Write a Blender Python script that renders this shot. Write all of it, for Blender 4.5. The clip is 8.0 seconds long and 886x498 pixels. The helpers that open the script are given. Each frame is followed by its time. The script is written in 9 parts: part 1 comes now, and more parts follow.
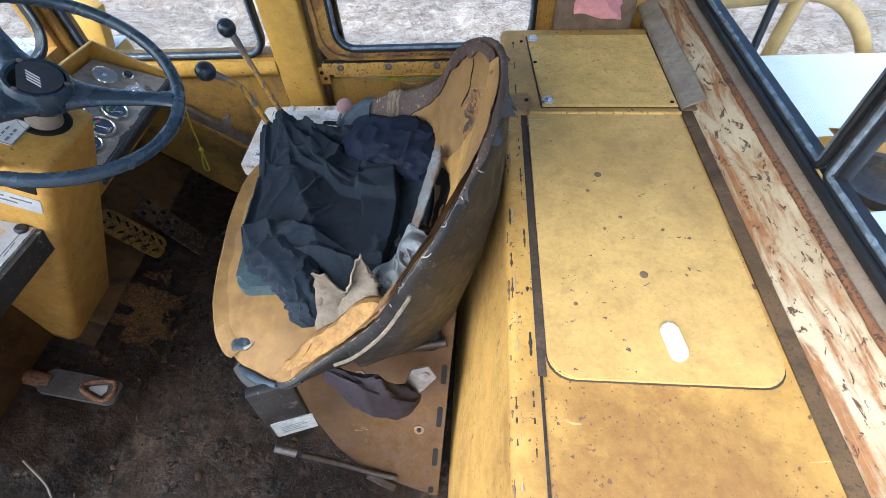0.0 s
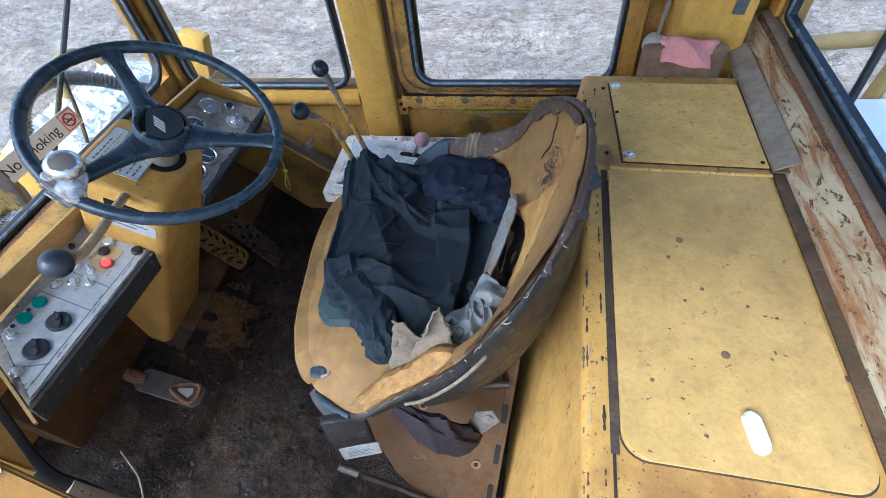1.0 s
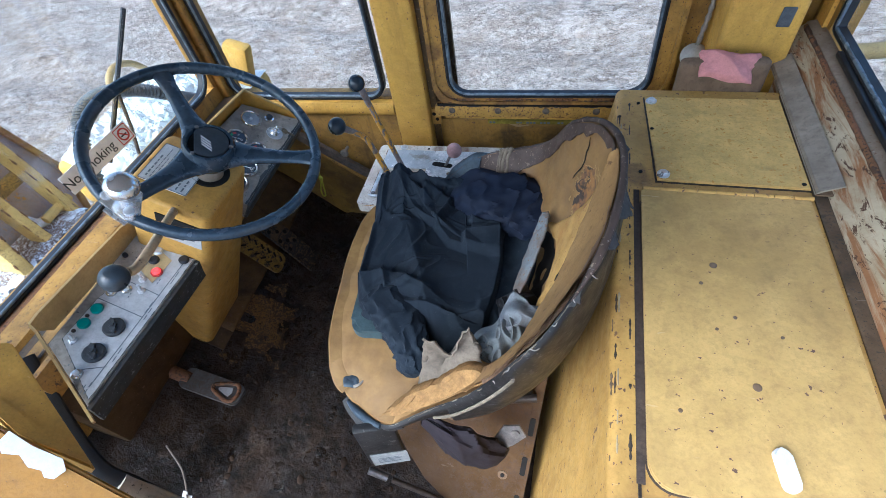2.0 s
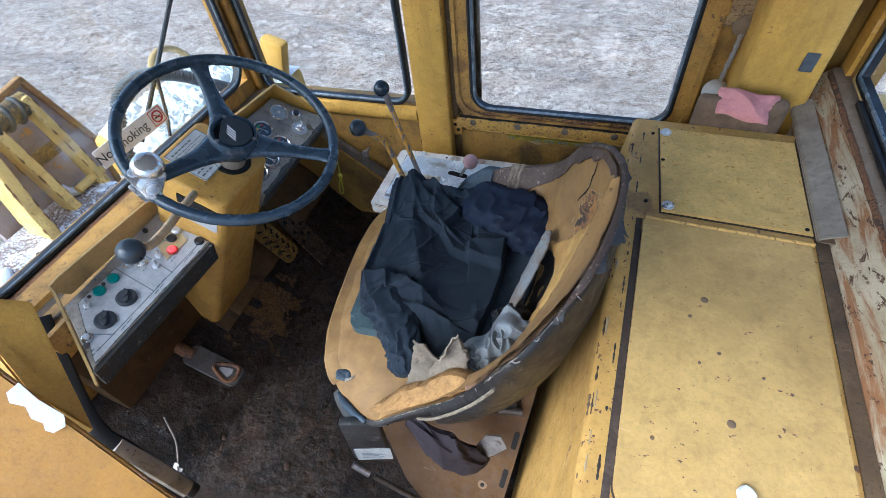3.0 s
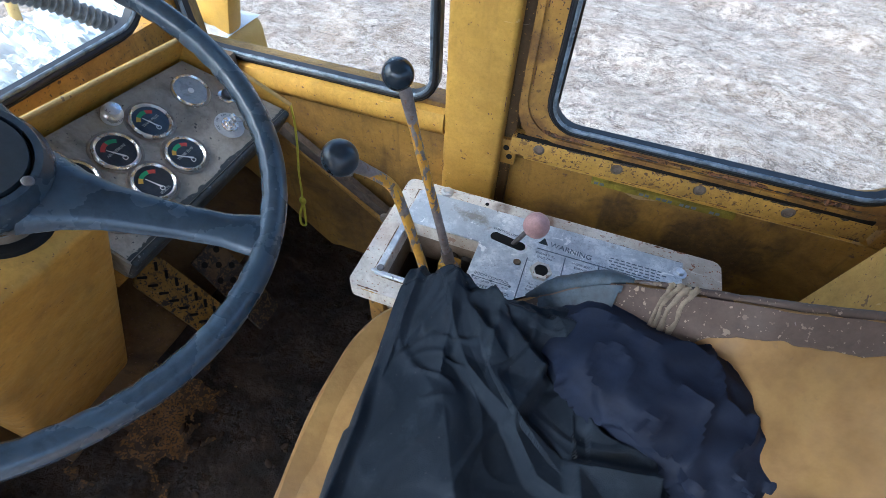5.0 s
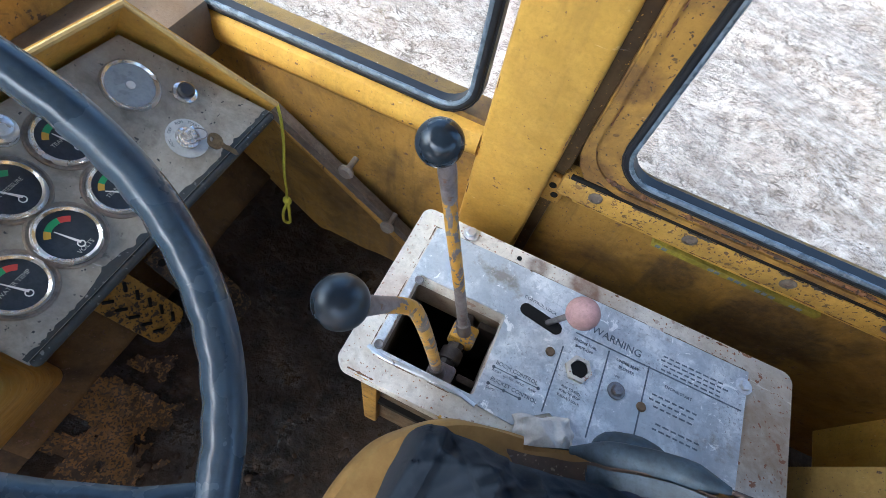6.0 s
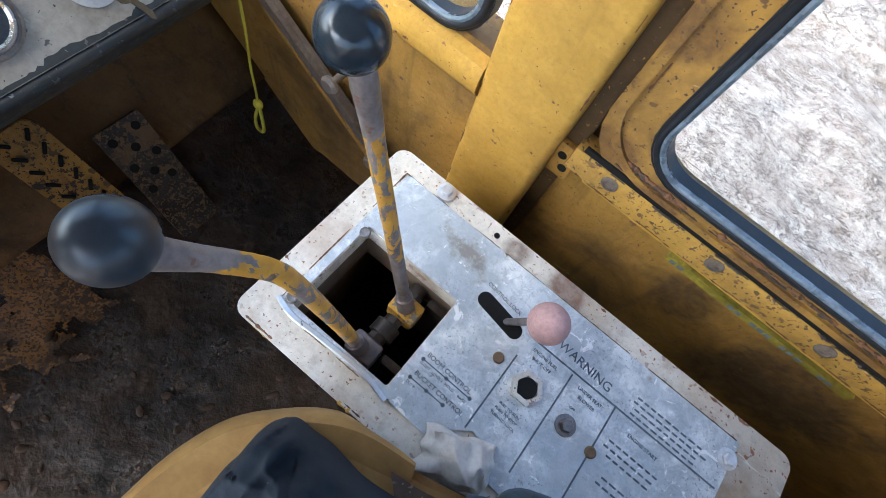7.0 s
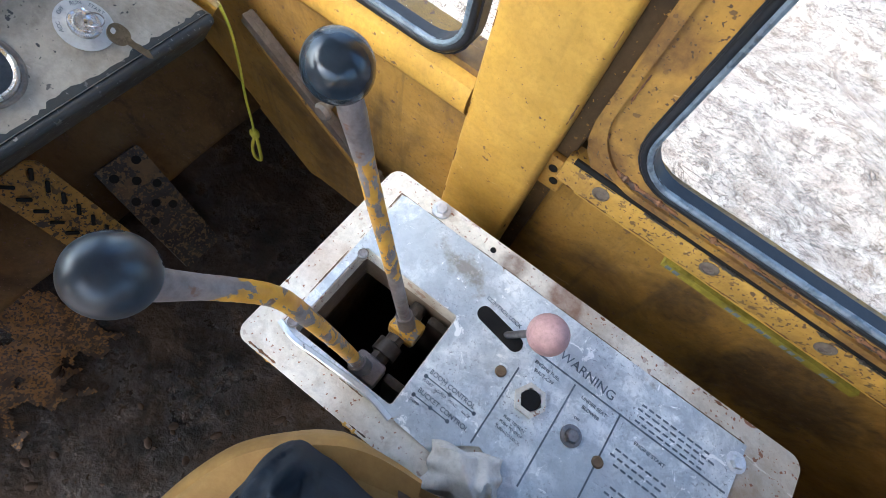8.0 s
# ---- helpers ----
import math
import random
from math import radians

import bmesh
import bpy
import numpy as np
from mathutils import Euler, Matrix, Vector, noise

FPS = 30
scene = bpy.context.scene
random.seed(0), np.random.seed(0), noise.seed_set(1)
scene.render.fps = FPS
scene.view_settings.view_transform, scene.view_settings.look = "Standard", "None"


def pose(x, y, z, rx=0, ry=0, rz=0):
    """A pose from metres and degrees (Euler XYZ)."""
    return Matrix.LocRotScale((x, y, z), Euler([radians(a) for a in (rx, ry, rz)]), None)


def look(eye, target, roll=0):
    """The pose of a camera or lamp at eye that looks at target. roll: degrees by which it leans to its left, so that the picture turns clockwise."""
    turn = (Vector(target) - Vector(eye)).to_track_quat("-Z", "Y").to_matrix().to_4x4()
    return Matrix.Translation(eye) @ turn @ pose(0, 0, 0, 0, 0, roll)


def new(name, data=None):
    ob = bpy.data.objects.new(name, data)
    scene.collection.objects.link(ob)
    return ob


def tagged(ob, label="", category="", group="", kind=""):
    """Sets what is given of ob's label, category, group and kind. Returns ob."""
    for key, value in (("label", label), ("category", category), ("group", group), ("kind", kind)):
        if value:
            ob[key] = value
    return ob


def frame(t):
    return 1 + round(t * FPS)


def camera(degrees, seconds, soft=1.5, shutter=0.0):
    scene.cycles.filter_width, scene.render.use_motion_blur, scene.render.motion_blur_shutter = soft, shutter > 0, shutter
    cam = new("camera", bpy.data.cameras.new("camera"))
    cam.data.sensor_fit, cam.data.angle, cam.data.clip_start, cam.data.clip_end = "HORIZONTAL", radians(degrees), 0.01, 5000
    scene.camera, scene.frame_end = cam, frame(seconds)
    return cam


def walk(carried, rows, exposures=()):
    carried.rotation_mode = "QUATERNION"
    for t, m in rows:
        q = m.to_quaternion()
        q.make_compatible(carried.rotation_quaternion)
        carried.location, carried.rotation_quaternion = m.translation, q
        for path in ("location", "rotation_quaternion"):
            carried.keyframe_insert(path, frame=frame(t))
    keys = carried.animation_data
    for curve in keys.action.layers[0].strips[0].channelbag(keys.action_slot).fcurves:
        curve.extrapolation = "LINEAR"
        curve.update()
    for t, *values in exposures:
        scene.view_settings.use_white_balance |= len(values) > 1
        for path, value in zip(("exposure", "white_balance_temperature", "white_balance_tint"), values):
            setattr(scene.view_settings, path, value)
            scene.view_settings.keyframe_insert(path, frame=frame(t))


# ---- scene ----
cam = camera(87.4, 8.0, soft=0.7, shutter=0.0)
PATH = [
    (0, (0.145, 0.057, 1.298), (0.047, 1.317, -0.252), -3.7),
    (0.5, (0.126, 0.083, 1.36), (-0.073, 1.333, -0.189), -5.4),
    (1, (0.105, 0.101, 1.377), (-0.22, 1.353, -0.148), -7.8),
    (1.5, (0.078, 0.125, 1.407), (-0.332, 1.346, -0.123), -10.8),
    (1.7, (0.084, 0.122, 1.412), (-0.351, 1.338, -0.116), -11.7),
    (2.8, (0.15, 0.126, 1.438), (-0.361, 1.342, -0.065), -8.4),
    (3, (0.142, 0.114, 1.438), (-0.384, 1.332, -0.058), -7.6),
    (3.5, (0.121, 0.128, 1.406), (-0.405, 1.353, -0.085), -3.0),
    (4, (-0.014, 0.221, 1.321), (-0.559, 1.466, -0.147), -0.6),
    (4.5, (-0.079, 0.411, 1.184), (-0.544, 1.656, -0.311), 1.6),
    (4.6, (-0.117, 0.465, 1.171), (-0.536, 1.686, -0.357), 2.4),
    (4.7, (-0.139, 0.519, 1.148), (-0.555, 1.753, -0.371), 2.2),
    (5.8, (-0.336, 0.86, 1.097), (-0.531, 1.882, -0.611), 12.0),
    (6, (-0.354, 0.907, 1.09), (-0.553, 1.88, -0.646), 15.2),
    (6.5, (-0.31, 1.031, 0.939), (-0.466, 1.88, -0.866), 29.1),
    (7, (-0.296, 1.025, 0.988), (-0.493, 1.781, -0.854), 26.1),
    (7.5, (-0.292, 1.02, 0.995), (-0.53, 1.78, -0.84), 21.8),
    (8, (-0.29, 1.026, 0.997), (-0.54, 1.825, -0.819), 20.7),
]
walk(cam, [(t, look(eye, target, roll)) for t, eye, target, roll in PATH], exposures=[(0.0, 1.76, 5100, 4), (0.5, 1.72, 4880, 4), (1.2, 1.52, 4750, 3.5), (3.6, 1.54, 4880, 3.5), (4.0, 1.64, 4930, 3.5), (4.6, 1.76, 4960, 3.5), (5.9, 2.20, 5200, 4), (6.5, 2.22, 5250, 4), (7.0, 2.34, 5300, 4.5), (8.0, 2.52, 5400, 5)])

# ---- world and light ----
world = bpy.data.worlds.new("overcast_sky")
scene.world = world
world.use_nodes = True
wn = world.node_tree
sky = wn.nodes.new("ShaderNodeTexSky")
sky.sky_type = "NISHITA"
sky.sun_disc = False
sky.sun_elevation, sky.sun_rotation = radians(46), radians(219)
sky.air_density, sky.dust_density, sky.ozone_density = 1.0, 6.0, 1.0
wn.links.new(sky.outputs[0], wn.nodes["Background"].inputs[0])
wn.nodes["Background"].inputs[1].default_value = 0.15
sun_data = bpy.data.lights.new("sun", "SUN")
sun_data.energy, sun_data.angle, sun_data.color = 0.85, radians(75), (1.0, 0.96, 0.9)
sun = new("sun", sun_data)
sun.matrix_world = look((-3.4, -3.6, 5.6), (0, 0.6, 0))

# ---- materials ----


def mat(name, base, rough=0.5, metal=0.0):
    m = bpy.data.materials.new(name)
    m.use_nodes = True
    b = m.node_tree.nodes["Principled BSDF"]
    b.inputs["Base Color"].default_value = (*base, 1)
    b.inputs["Roughness"].default_value = rough
    b.inputs["Metallic"].default_value = metal
    b.inputs["Specular IOR Level"].default_value = 0.5 if rough < 0.45 else 0.25
    return m


class Net:
    """Small wrapper for building a node material."""

    def __init__(self, m):
        self.m, self.t = m, m.node_tree
        self.b = self.t.nodes["Principled BSDF"]
        self.co = self.t.nodes.new("ShaderNodeTexCoord").outputs["Object"]
        self.geo = self.t.nodes.new("ShaderNodeNewGeometry")

    def noise(self, scale, detail=4.0, rough=0.55, distort=0.0, stretch=None, seed=0.0):
        src = self.geo.outputs["Position"]
        mp = self.t.nodes.new("ShaderNodeMapping")
        self.t.links.new(src, mp.inputs["Vector"])
        mp.inputs["Location"].default_value = (seed, seed * 0.7, seed * 1.3)
        if stretch:
            mp.inputs["Scale"].default_value = stretch
        n = self.t.nodes.new("ShaderNodeTexNoise")
        n.inputs["Scale"].default_value, n.inputs["Detail"].default_value = scale, detail
        n.inputs["Roughness"].default_value, n.inputs["Distortion"].default_value = rough, distort
        self.t.links.new(mp.outputs[0], n.inputs["Vector"])
        return n.outputs["Fac"]

    def voronoi(self, scale, feature="F1", seed=0.0):
        mp = self.t.nodes.new("ShaderNodeMapping")
        self.t.links.new(self.geo.outputs["Position"], mp.inputs["Vector"])
        mp.inputs["Location"].default_value = (seed, seed, seed)
        n = self.t.nodes.new("ShaderNodeTexVoronoi")
        n.feature = feature
        n.inputs["Scale"].default_value = scale
        self.t.links.new(mp.outputs[0], n.inputs["Vector"])
        return n.outputs["Distance"]

    def ramp(self, fac, lo, hi, a=0.0, b=1.0):
        n = self.t.nodes.new("ShaderNodeMapRange")
        n.inputs["From Min"].default_value, n.inputs["From Max"].default_value = lo, hi
        n.inputs["To Min"].default_value, n.inputs["To Max"].default_value = a, b
        self.t.links.new(fac, n.inputs["Value"])
        return n.outputs[0]

    def math(self, op, a, b):
        n = self.t.nodes.new("ShaderNodeMath")
        n.operation = op
        for i, v in enumerate((a, b)):
            if isinstance(v, (int, float)):
                n.inputs[i].default_value = v
            else:
                self.t.links.new(v, n.inputs[i])
        return n.outputs[0]

    def mix(self, fac, a, b):
        n = self.t.nodes.new("ShaderNodeMix")
        n.data_type = "RGBA"
        for sock, v in ((n.inputs[0], fac), (n.inputs[6], a), (n.inputs[7], b)):
            if isinstance(v, (int, float)):
                sock.default_value = v
            elif isinstance(v, tuple):
                sock.default_value = (*v, 1)
            else:
                self.t.links.new(v, sock)
        return n.outputs[2]

    def blob(self, at, size, rag=0.8, scale=38.0, seed=8.0, soft=0.02):
        """1 inside a ragged patch round a place, 0 outside."""
        sub = self.t.nodes.new("ShaderNodeVectorMath")
        sub.operation = "DISTANCE"
        self.t.links.new(self.geo.outputs["Position"], sub.inputs[0])
        sub.inputs[1].default_value = at
        r = self.math("ADD", self.math("DIVIDE", sub.outputs["Value"], size), self.math("MULTIPLY", self.math("SUBTRACT", self.noise(scale, 6, 0.6, 0.5, seed=seed), 0.5), rag * 4.0))
        return self.ramp(r, 1.0 - soft, 1.0 + soft, 1, 0)

    def color(self, v):
        self.t.links.new(v, self.b.inputs["Base Color"])

    def rough(self, v):
        self.t.links.new(v, self.b.inputs["Roughness"])

    def metal(self, v):
        self.t.links.new(v, self.b.inputs["Metallic"])

    def bump(self, v, strength=0.3, dist=0.002):
        n = self.t.nodes.new("ShaderNodeBump")
        n.inputs["Strength"].default_value, n.inputs["Distance"].default_value = strength, dist
        self.t.links.new(v, n.inputs["Height"])
        self.t.links.new(n.outputs[0], self.b.inputs["Normal"])


def paint(name, base, chip=(0.10, 0.055, 0.035), dirt=(0.16, 0.09, 0.035), chips=0.70, dirty=0.35, rough=0.5, seed=0.0, chip_scale=34.0, stains=()):
    """Old sprayed paint: uneven fade, grime in patches and runs, scuffs, pits, and chips down to primer with a rusty halo.
    stains: (place, size, colour, strength) of single soiled spots."""
    m = mat(name, base, rough)
    n = Net(m)
    tone = n.mix(n.ramp(n.noise(3.5, 6, 0.6, seed=seed), 0.32, 0.68), tuple(c * 0.70 for c in base), base)
    light = tuple(min(1, c * 1.15 + 0.02) for c in base)
    tone = n.mix(n.ramp(n.noise(24, 6, 0.65, seed=seed), 0.45, 0.75, 0, 0.45), tone, light)
    # scuffed fine grain
    tone = n.mix(n.ramp(n.noise(160, 5, 0.7, seed=seed + 17), 0.46, 0.68, 0, 0.34), tone, tuple(c * 0.50 for c in base))
    tone = n.mix(n.ramp(n.noise(55, 7, 0.72, seed=seed + 13), 0.53, 0.70, 0, 0.42), tone, tuple(c * 0.50 for c in base))
    grime = n.math("MULTIPLY", n.ramp(n.noise(7, 8, 0.68, 0.4, seed=seed + 3), 0.46, 0.70), dirty)
    tone = n.mix(grime, tone, dirt)
    runs = n.math("MULTIPLY", n.ramp(n.noise(20, 5, 0.6, 0.3, (1.6, 1.6, 0.16), seed + 21), 0.56, 0.70), dirty * 0.7)
    tone = n.mix(runs, tone, dirt)
    for k, (place, size, colour, strength) in enumerate(stains):
        soft = n.math("MULTIPLY", n.blob(place, size, 0.55, 16, seed + k, 0.30), n.ramp(n.noise(70, 6, 0.7, seed=seed + k), 0.30, 0.62, strength * 0.55, strength))
        tone = n.mix(soft, tone, colour)
    where = n.ramp(n.noise(5, 3, seed=seed + 5), 0.40, 0.54)
    edge = n.noise(chip_scale, 5, 0.62, seed=seed + 9)
    chipmask = n.math("MULTIPLY", n.ramp(edge, chips, chips + 0.012), where)
    halo = n.math("MULTIPLY", n.ramp(edge, chips - 0.05, chips, 0, 0.6), where)
    tone = n.mix(halo, tone, tuple(0.5 * (a + b) for a, b in zip(base, dirt)))
    fleck = n.ramp(n.noise(210, 2, 0.5, seed=seed + 2), chips + 0.015, chips + 0.035)
    speck = n.math("MULTIPLY", n.ramp(n.noise(85, 3, 0.55, seed=seed + 6), chips - 0.02, chips), n.ramp(n.noise(4, 3, seed=seed + 8), 0.38, 0.58))
    scratch = n.ramp(n.noise(30, 4, 0.6, 1.2, (0.35, 2.4, 1.6), seed + 11), 0.70, 0.72, 0, 0.75)
    mask = n.math("MAXIMUM", n.math("MAXIMUM", chipmask, fleck), speck)
    tone = n.mix(n.math("MULTIPLY", scratch, 0.8), tone, tuple(min(1, c * 0.8 + 0.15) for c in base))
    n.color(n.mix(mask, tone, n.mix(n.noise(60, seed=seed), chip, tuple(c * 1.9 for c in chip))))
    n.b.inputs["Specular IOR Level"].default_value = 0.36
    n.rough(n.math("ADD", n.ramp(n.noise(40, 6, seed=seed), 0.2, 0.8, rough - 0.12, rough + 0.2), n.math("MULTIPLY", grime, 0.2)))
    n.bump(n.math("SUBTRACT", n.math("ADD", n.noise(140, 5, 0.6, seed=seed), n.math("MULTIPLY", n.noise(18, 4, seed=seed), 1.2)), n.math("MULTIPLY", mask, 1.0)), 0.32, 0.0014)
    return m


YELLOW = paint("yellow_paint", (0.68, 0.395, 0.065), dirty=0.3, seed=1)
YELLOW_SHELF = paint("worn_yellow_paint", (0.60, 0.365, 0.092), dirt=(0.25, 0.125, 0.035), dirty=0.5, chips=0.675, seed=4,
                     stains=(((0.36, 0.12, 0.74), 0.17, (0.20, 0.095, 0.030), 0.75), ((0.27, 0.06, 0.74), 0.10, (0.24, 0.12, 0.035), 0.6), ((0.26, 0.90, 0.74), 0.03, (0.16, 0.09, 0.04), 0.8)))
YELLOW_LID = paint("faded_yellow_paint", (0.66, 0.435, 0.140), dirty=0.25, chips=0.71, seed=44)
YELLOW_DIRTY = paint("grimy_yellow_paint", (0.47, 0.255, 0.045), dirt=(0.085, 0.05, 0.025), dirty=0.75, chips=0.655, seed=7, chip=(0.06, 0.035, 0.02),
                     stains=tuple(((x, 1.416, z), r, (0.11, 0.055, 0.022), 0.85) for x, z, r in ((-0.275, 0.575, 0.035), (-0.20, 0.560, 0.030), (-0.06, 0.562, 0.045), (0.10, 0.560, 0.040), (0.22, 0.562, 0.045), (0.33, 0.58, 0.04), (-0.285, 0.74, 0.03), (-0.02, 0.527, 0.03), (0.16, 0.527, 0.035))))
YELLOW_LEVER = paint("flaking_yellow_paint", (0.62, 0.33, 0.03), chip=(0.10, 0.09, 0.085), chips=0.58, chip_scale=13, seed=12)


def lever_paint(name, bands, seed):
    """Bare taupe steel with flaking yellow paint left between the given heights."""
    m = mat(name, (0.2, 0.17, 0.15), 0.42)
    n = Net(m)
    sep = n.t.nodes.new("ShaderNodeSeparateXYZ")
    n.t.links.new(n.geo.outputs["Position"], sep.inputs[0])
    z = n.math("ADD", sep.outputs["Z"], n.math("MULTIPLY", n.math("SUBTRACT", n.noise(28, 4, 0.6, seed=seed), 0.5), 0.085))
    left = None
    for lo, hi in bands:
        band = n.math("MULTIPLY", n.ramp(z, lo, lo + 0.002), n.ramp(z, hi, hi + 0.002, 1, 0))
        left = band if left is None else n.math("MAXIMUM", left, band)
    flaked = n.ramp(n.noise(60, 5, 0.6, 0.6, (1.5, 1.5, 0.7), seed + 4), 0.55, 0.56, 1, 0)
    mask = n.math("MULTIPLY", left, flaked)
    steel = n.mix(n.ramp(n.noise(45, 6, 0.7, seed=seed), 0.35, 0.65), (0.13, 0.105, 0.095), (0.27, 0.23, 0.215))
    rust = n.mix(n.ramp(n.noise(90, 4, seed=seed + 2), 0.60, 0.68, 0, 0.8), steel, (0.16, 0.07, 0.03))
    yellow = n.mix(n.ramp(n.noise(80, 5, seed=seed + 1), 0.4, 0.7), (0.62, 0.33, 0.035), (0.46, 0.22, 0.03))
    n.color(n.mix(mask, rust, yellow))
    n.rough(n.ramp(n.noise(40, 4), 0.3, 0.7, 0.32, 0.6))
    n.bump(n.math("ADD", n.math("MULTIPLY", mask, 1.5), n.noise(150, 4)), 0.35, 0.0012)
    return m


LEVER_STRAIGHT = lever_paint("straight_lever_paint", ((0.565, 0.720),), 12)
LEVER_BENT = lever_paint("bent_lever_paint", ((0.485, 0.722),), 47)
TAUPE = paint("taupe_grimy_paint", (0.30, 0.235, 0.165), chip=(0.12, 0.075, 0.045), dirt=(0.16, 0.10, 0.06), dirty=0.6, chips=0.66, seed=22)
SHADED_YELLOW = paint("shaded_yellow_paint", (0.36, 0.172, 0.014), dirty=0.25, chips=0.73, seed=36)
RUST = paint("rusty_brown_metal", (0.24, 0.11, 0.05), chip=(0.05, 0.03, 0.02), dirty=0.7, chips=0.58, rough=0.75, seed=18)
BROWN = paint("brown_grimy_metal", (0.20, 0.135, 0.08), chip=(0.05, 0.035, 0.03), dirty=0.5, rough=0.6, seed=21)
WHITE_PAINT = paint("white_chipped_paint", (0.82, 0.77, 0.68), chip=(0.20, 0.09, 0.05), dirt=(0.36, 0.27, 0.17), dirty=0.65, chips=0.655, chip_scale=22, seed=24,
                    stains=(((-0.20, 1.303, 0.466), 0.030, (0.21, 0.11, 0.07), 0.9), ((-0.28, 1.300, 0.466), 0.018, (0.17, 0.10, 0.07), 0.8), ((-0.46, 1.15, 0.466), 0.03, (0.50, 0.36, 0.28), 0.4), ((0.09, 1.20, 0.466), 0.06, (0.30, 0.19, 0.10), 0.7)))
GREY_PAINT = paint("grey_grimy_paint", (0.43, 0.39, 0.325), chip=(0.03, 0.03, 0.03), dirt=(0.10, 0.085, 0.065), dirty=0.85, chips=0.69, seed=27)
GREASY_YELLOW = paint("greasy_yellow_paint", (0.50, 0.30, 0.05), chip=(0.03, 0.025, 0.02), chips=0.50, chip_scale=9, dirty=0.7, seed=31)
RUST_PLATE = paint("rusty_bucket_steel", (0.48, 0.385, 0.365), chip=(0.40, 0.20, 0.05), chips=0.64, chip_scale=8, dirty=0.35, rough=0.7, seed=32)
DARK_EDGE = paint("black_worn_paint", (0.035, 0.04, 0.04), chip=(0.14, 0.14, 0.13), dirt=(0.08, 0.06, 0.04), dirty=0.6, chips=0.68, seed=29)


def plain(name, base, rough=0.5, metal=0.0, vary=0.25, scale=60.0, bump=0.15, seed=0.0):
    """A surface of one colour with mottling at three sizes and fine relief."""
    m = mat(name, base, rough, metal)
    n = Net(m)
    lo, hi = tuple(c * (1 - vary) for c in base), tuple(min(1, c * (1 + vary)) for c in base)
    tone = n.mix(n.ramp(n.noise(scale, 6, 0.65, seed=seed), 0.32, 0.68), lo, hi)
    tone = n.mix(n.ramp(n.noise(scale / 9, 4, seed=seed + 1), 0.35, 0.7, 0, 0.6), tone, lo)
    n.color(n.mix(n.ramp(n.noise(scale * 4, 4, 0.7, seed=seed + 2), 0.50, 0.66, 0, min(0.6, vary * 1.6)), tone, tuple(c * 0.55 for c in base)))
    n.rough(n.ramp(n.noise(scale / 2, 5, seed=seed), 0.25, 0.75, max(0.03, rough - 0.14), min(1, rough + 0.14)))
    n.bump(n.noise(scale * 3, 5, 0.6, seed=seed), bump, 0.001)
    return m


RUBBER = plain("black_rubber", (0.022, 0.023, 0.026), 0.45, seed=1)
KNOB = plain("black_glossy_plastic", (0.022, 0.032, 0.044), 0.27, vary=0.3, scale=25, bump=0.03)
PINK = plain("faded_red_plastic", (0.56, 0.35, 0.33), 0.5, bump=0.05)
WHEEL = plain("dusty_blue_grey_plastic", (0.042, 0.064, 0.091), 0.27, vary=0.35, scale=30)
CHROME = plain("scratched_chrome", (0.80, 0.80, 0.80), 0.24, 0.85, vary=0.1, bump=0.05)
STEEL = plain("worn_bare_steel", (0.30, 0.28, 0.27), 0.42, 0.85, vary=0.4)
ZINC = plain("zinc_plated_steel", (0.74, 0.76, 0.78), 0.36, 0.6, vary=0.2)
DARK_STEEL = plain("oily_dark_steel", (0.075, 0.06, 0.05), 0.45, 0.4, vary=0.5)
BLACK = plain("black_grime_and_shade", (0.012, 0.011, 0.010), 0.8)
BLACK_PLASTIC = plain("black_plastic", (0.02, 0.02, 0.022), 0.42)
TEAL = plain("teal_plastic", (0.015, 0.22, 0.19), 0.4, vary=0.1)
WHITE = plain("white_plastic", (0.75, 0.75, 0.73), 0.4, vary=0.08)
STICKER = plain("white_sticker", (0.78, 0.78, 0.78), 0.5, vary=0.1)
GREY_STICKER = plain("dark_grey_sticker", (0.09, 0.10, 0.11), 0.4, vary=0.3)
INK = plain("dark_ink", (0.03, 0.035, 0.04), 0.6, vary=0.1)
INK_FADED = plain("faded_ink", (0.16, 0.18, 0.20), 0.6, vary=0.3)
RED_INK = plain("red_ink", (0.45, 0.06, 0.05), 0.5, vary=0.1)
GREEN_INK = plain("green_ink", (0.05, 0.30, 0.12), 0.5, vary=0.1)
AMBER_INK = plain("amber_ink", (0.55, 0.33, 0.05), 0.5, vary=0.1)
DIAL = plain("dark_dial_face", (0.040, 0.050, 0.064), 0.14, vary=0.3, bump=0.02)
PALE_DIAL = plain("grey_dial_face", (0.34, 0.36, 0.36), 0.35, vary=0.2)


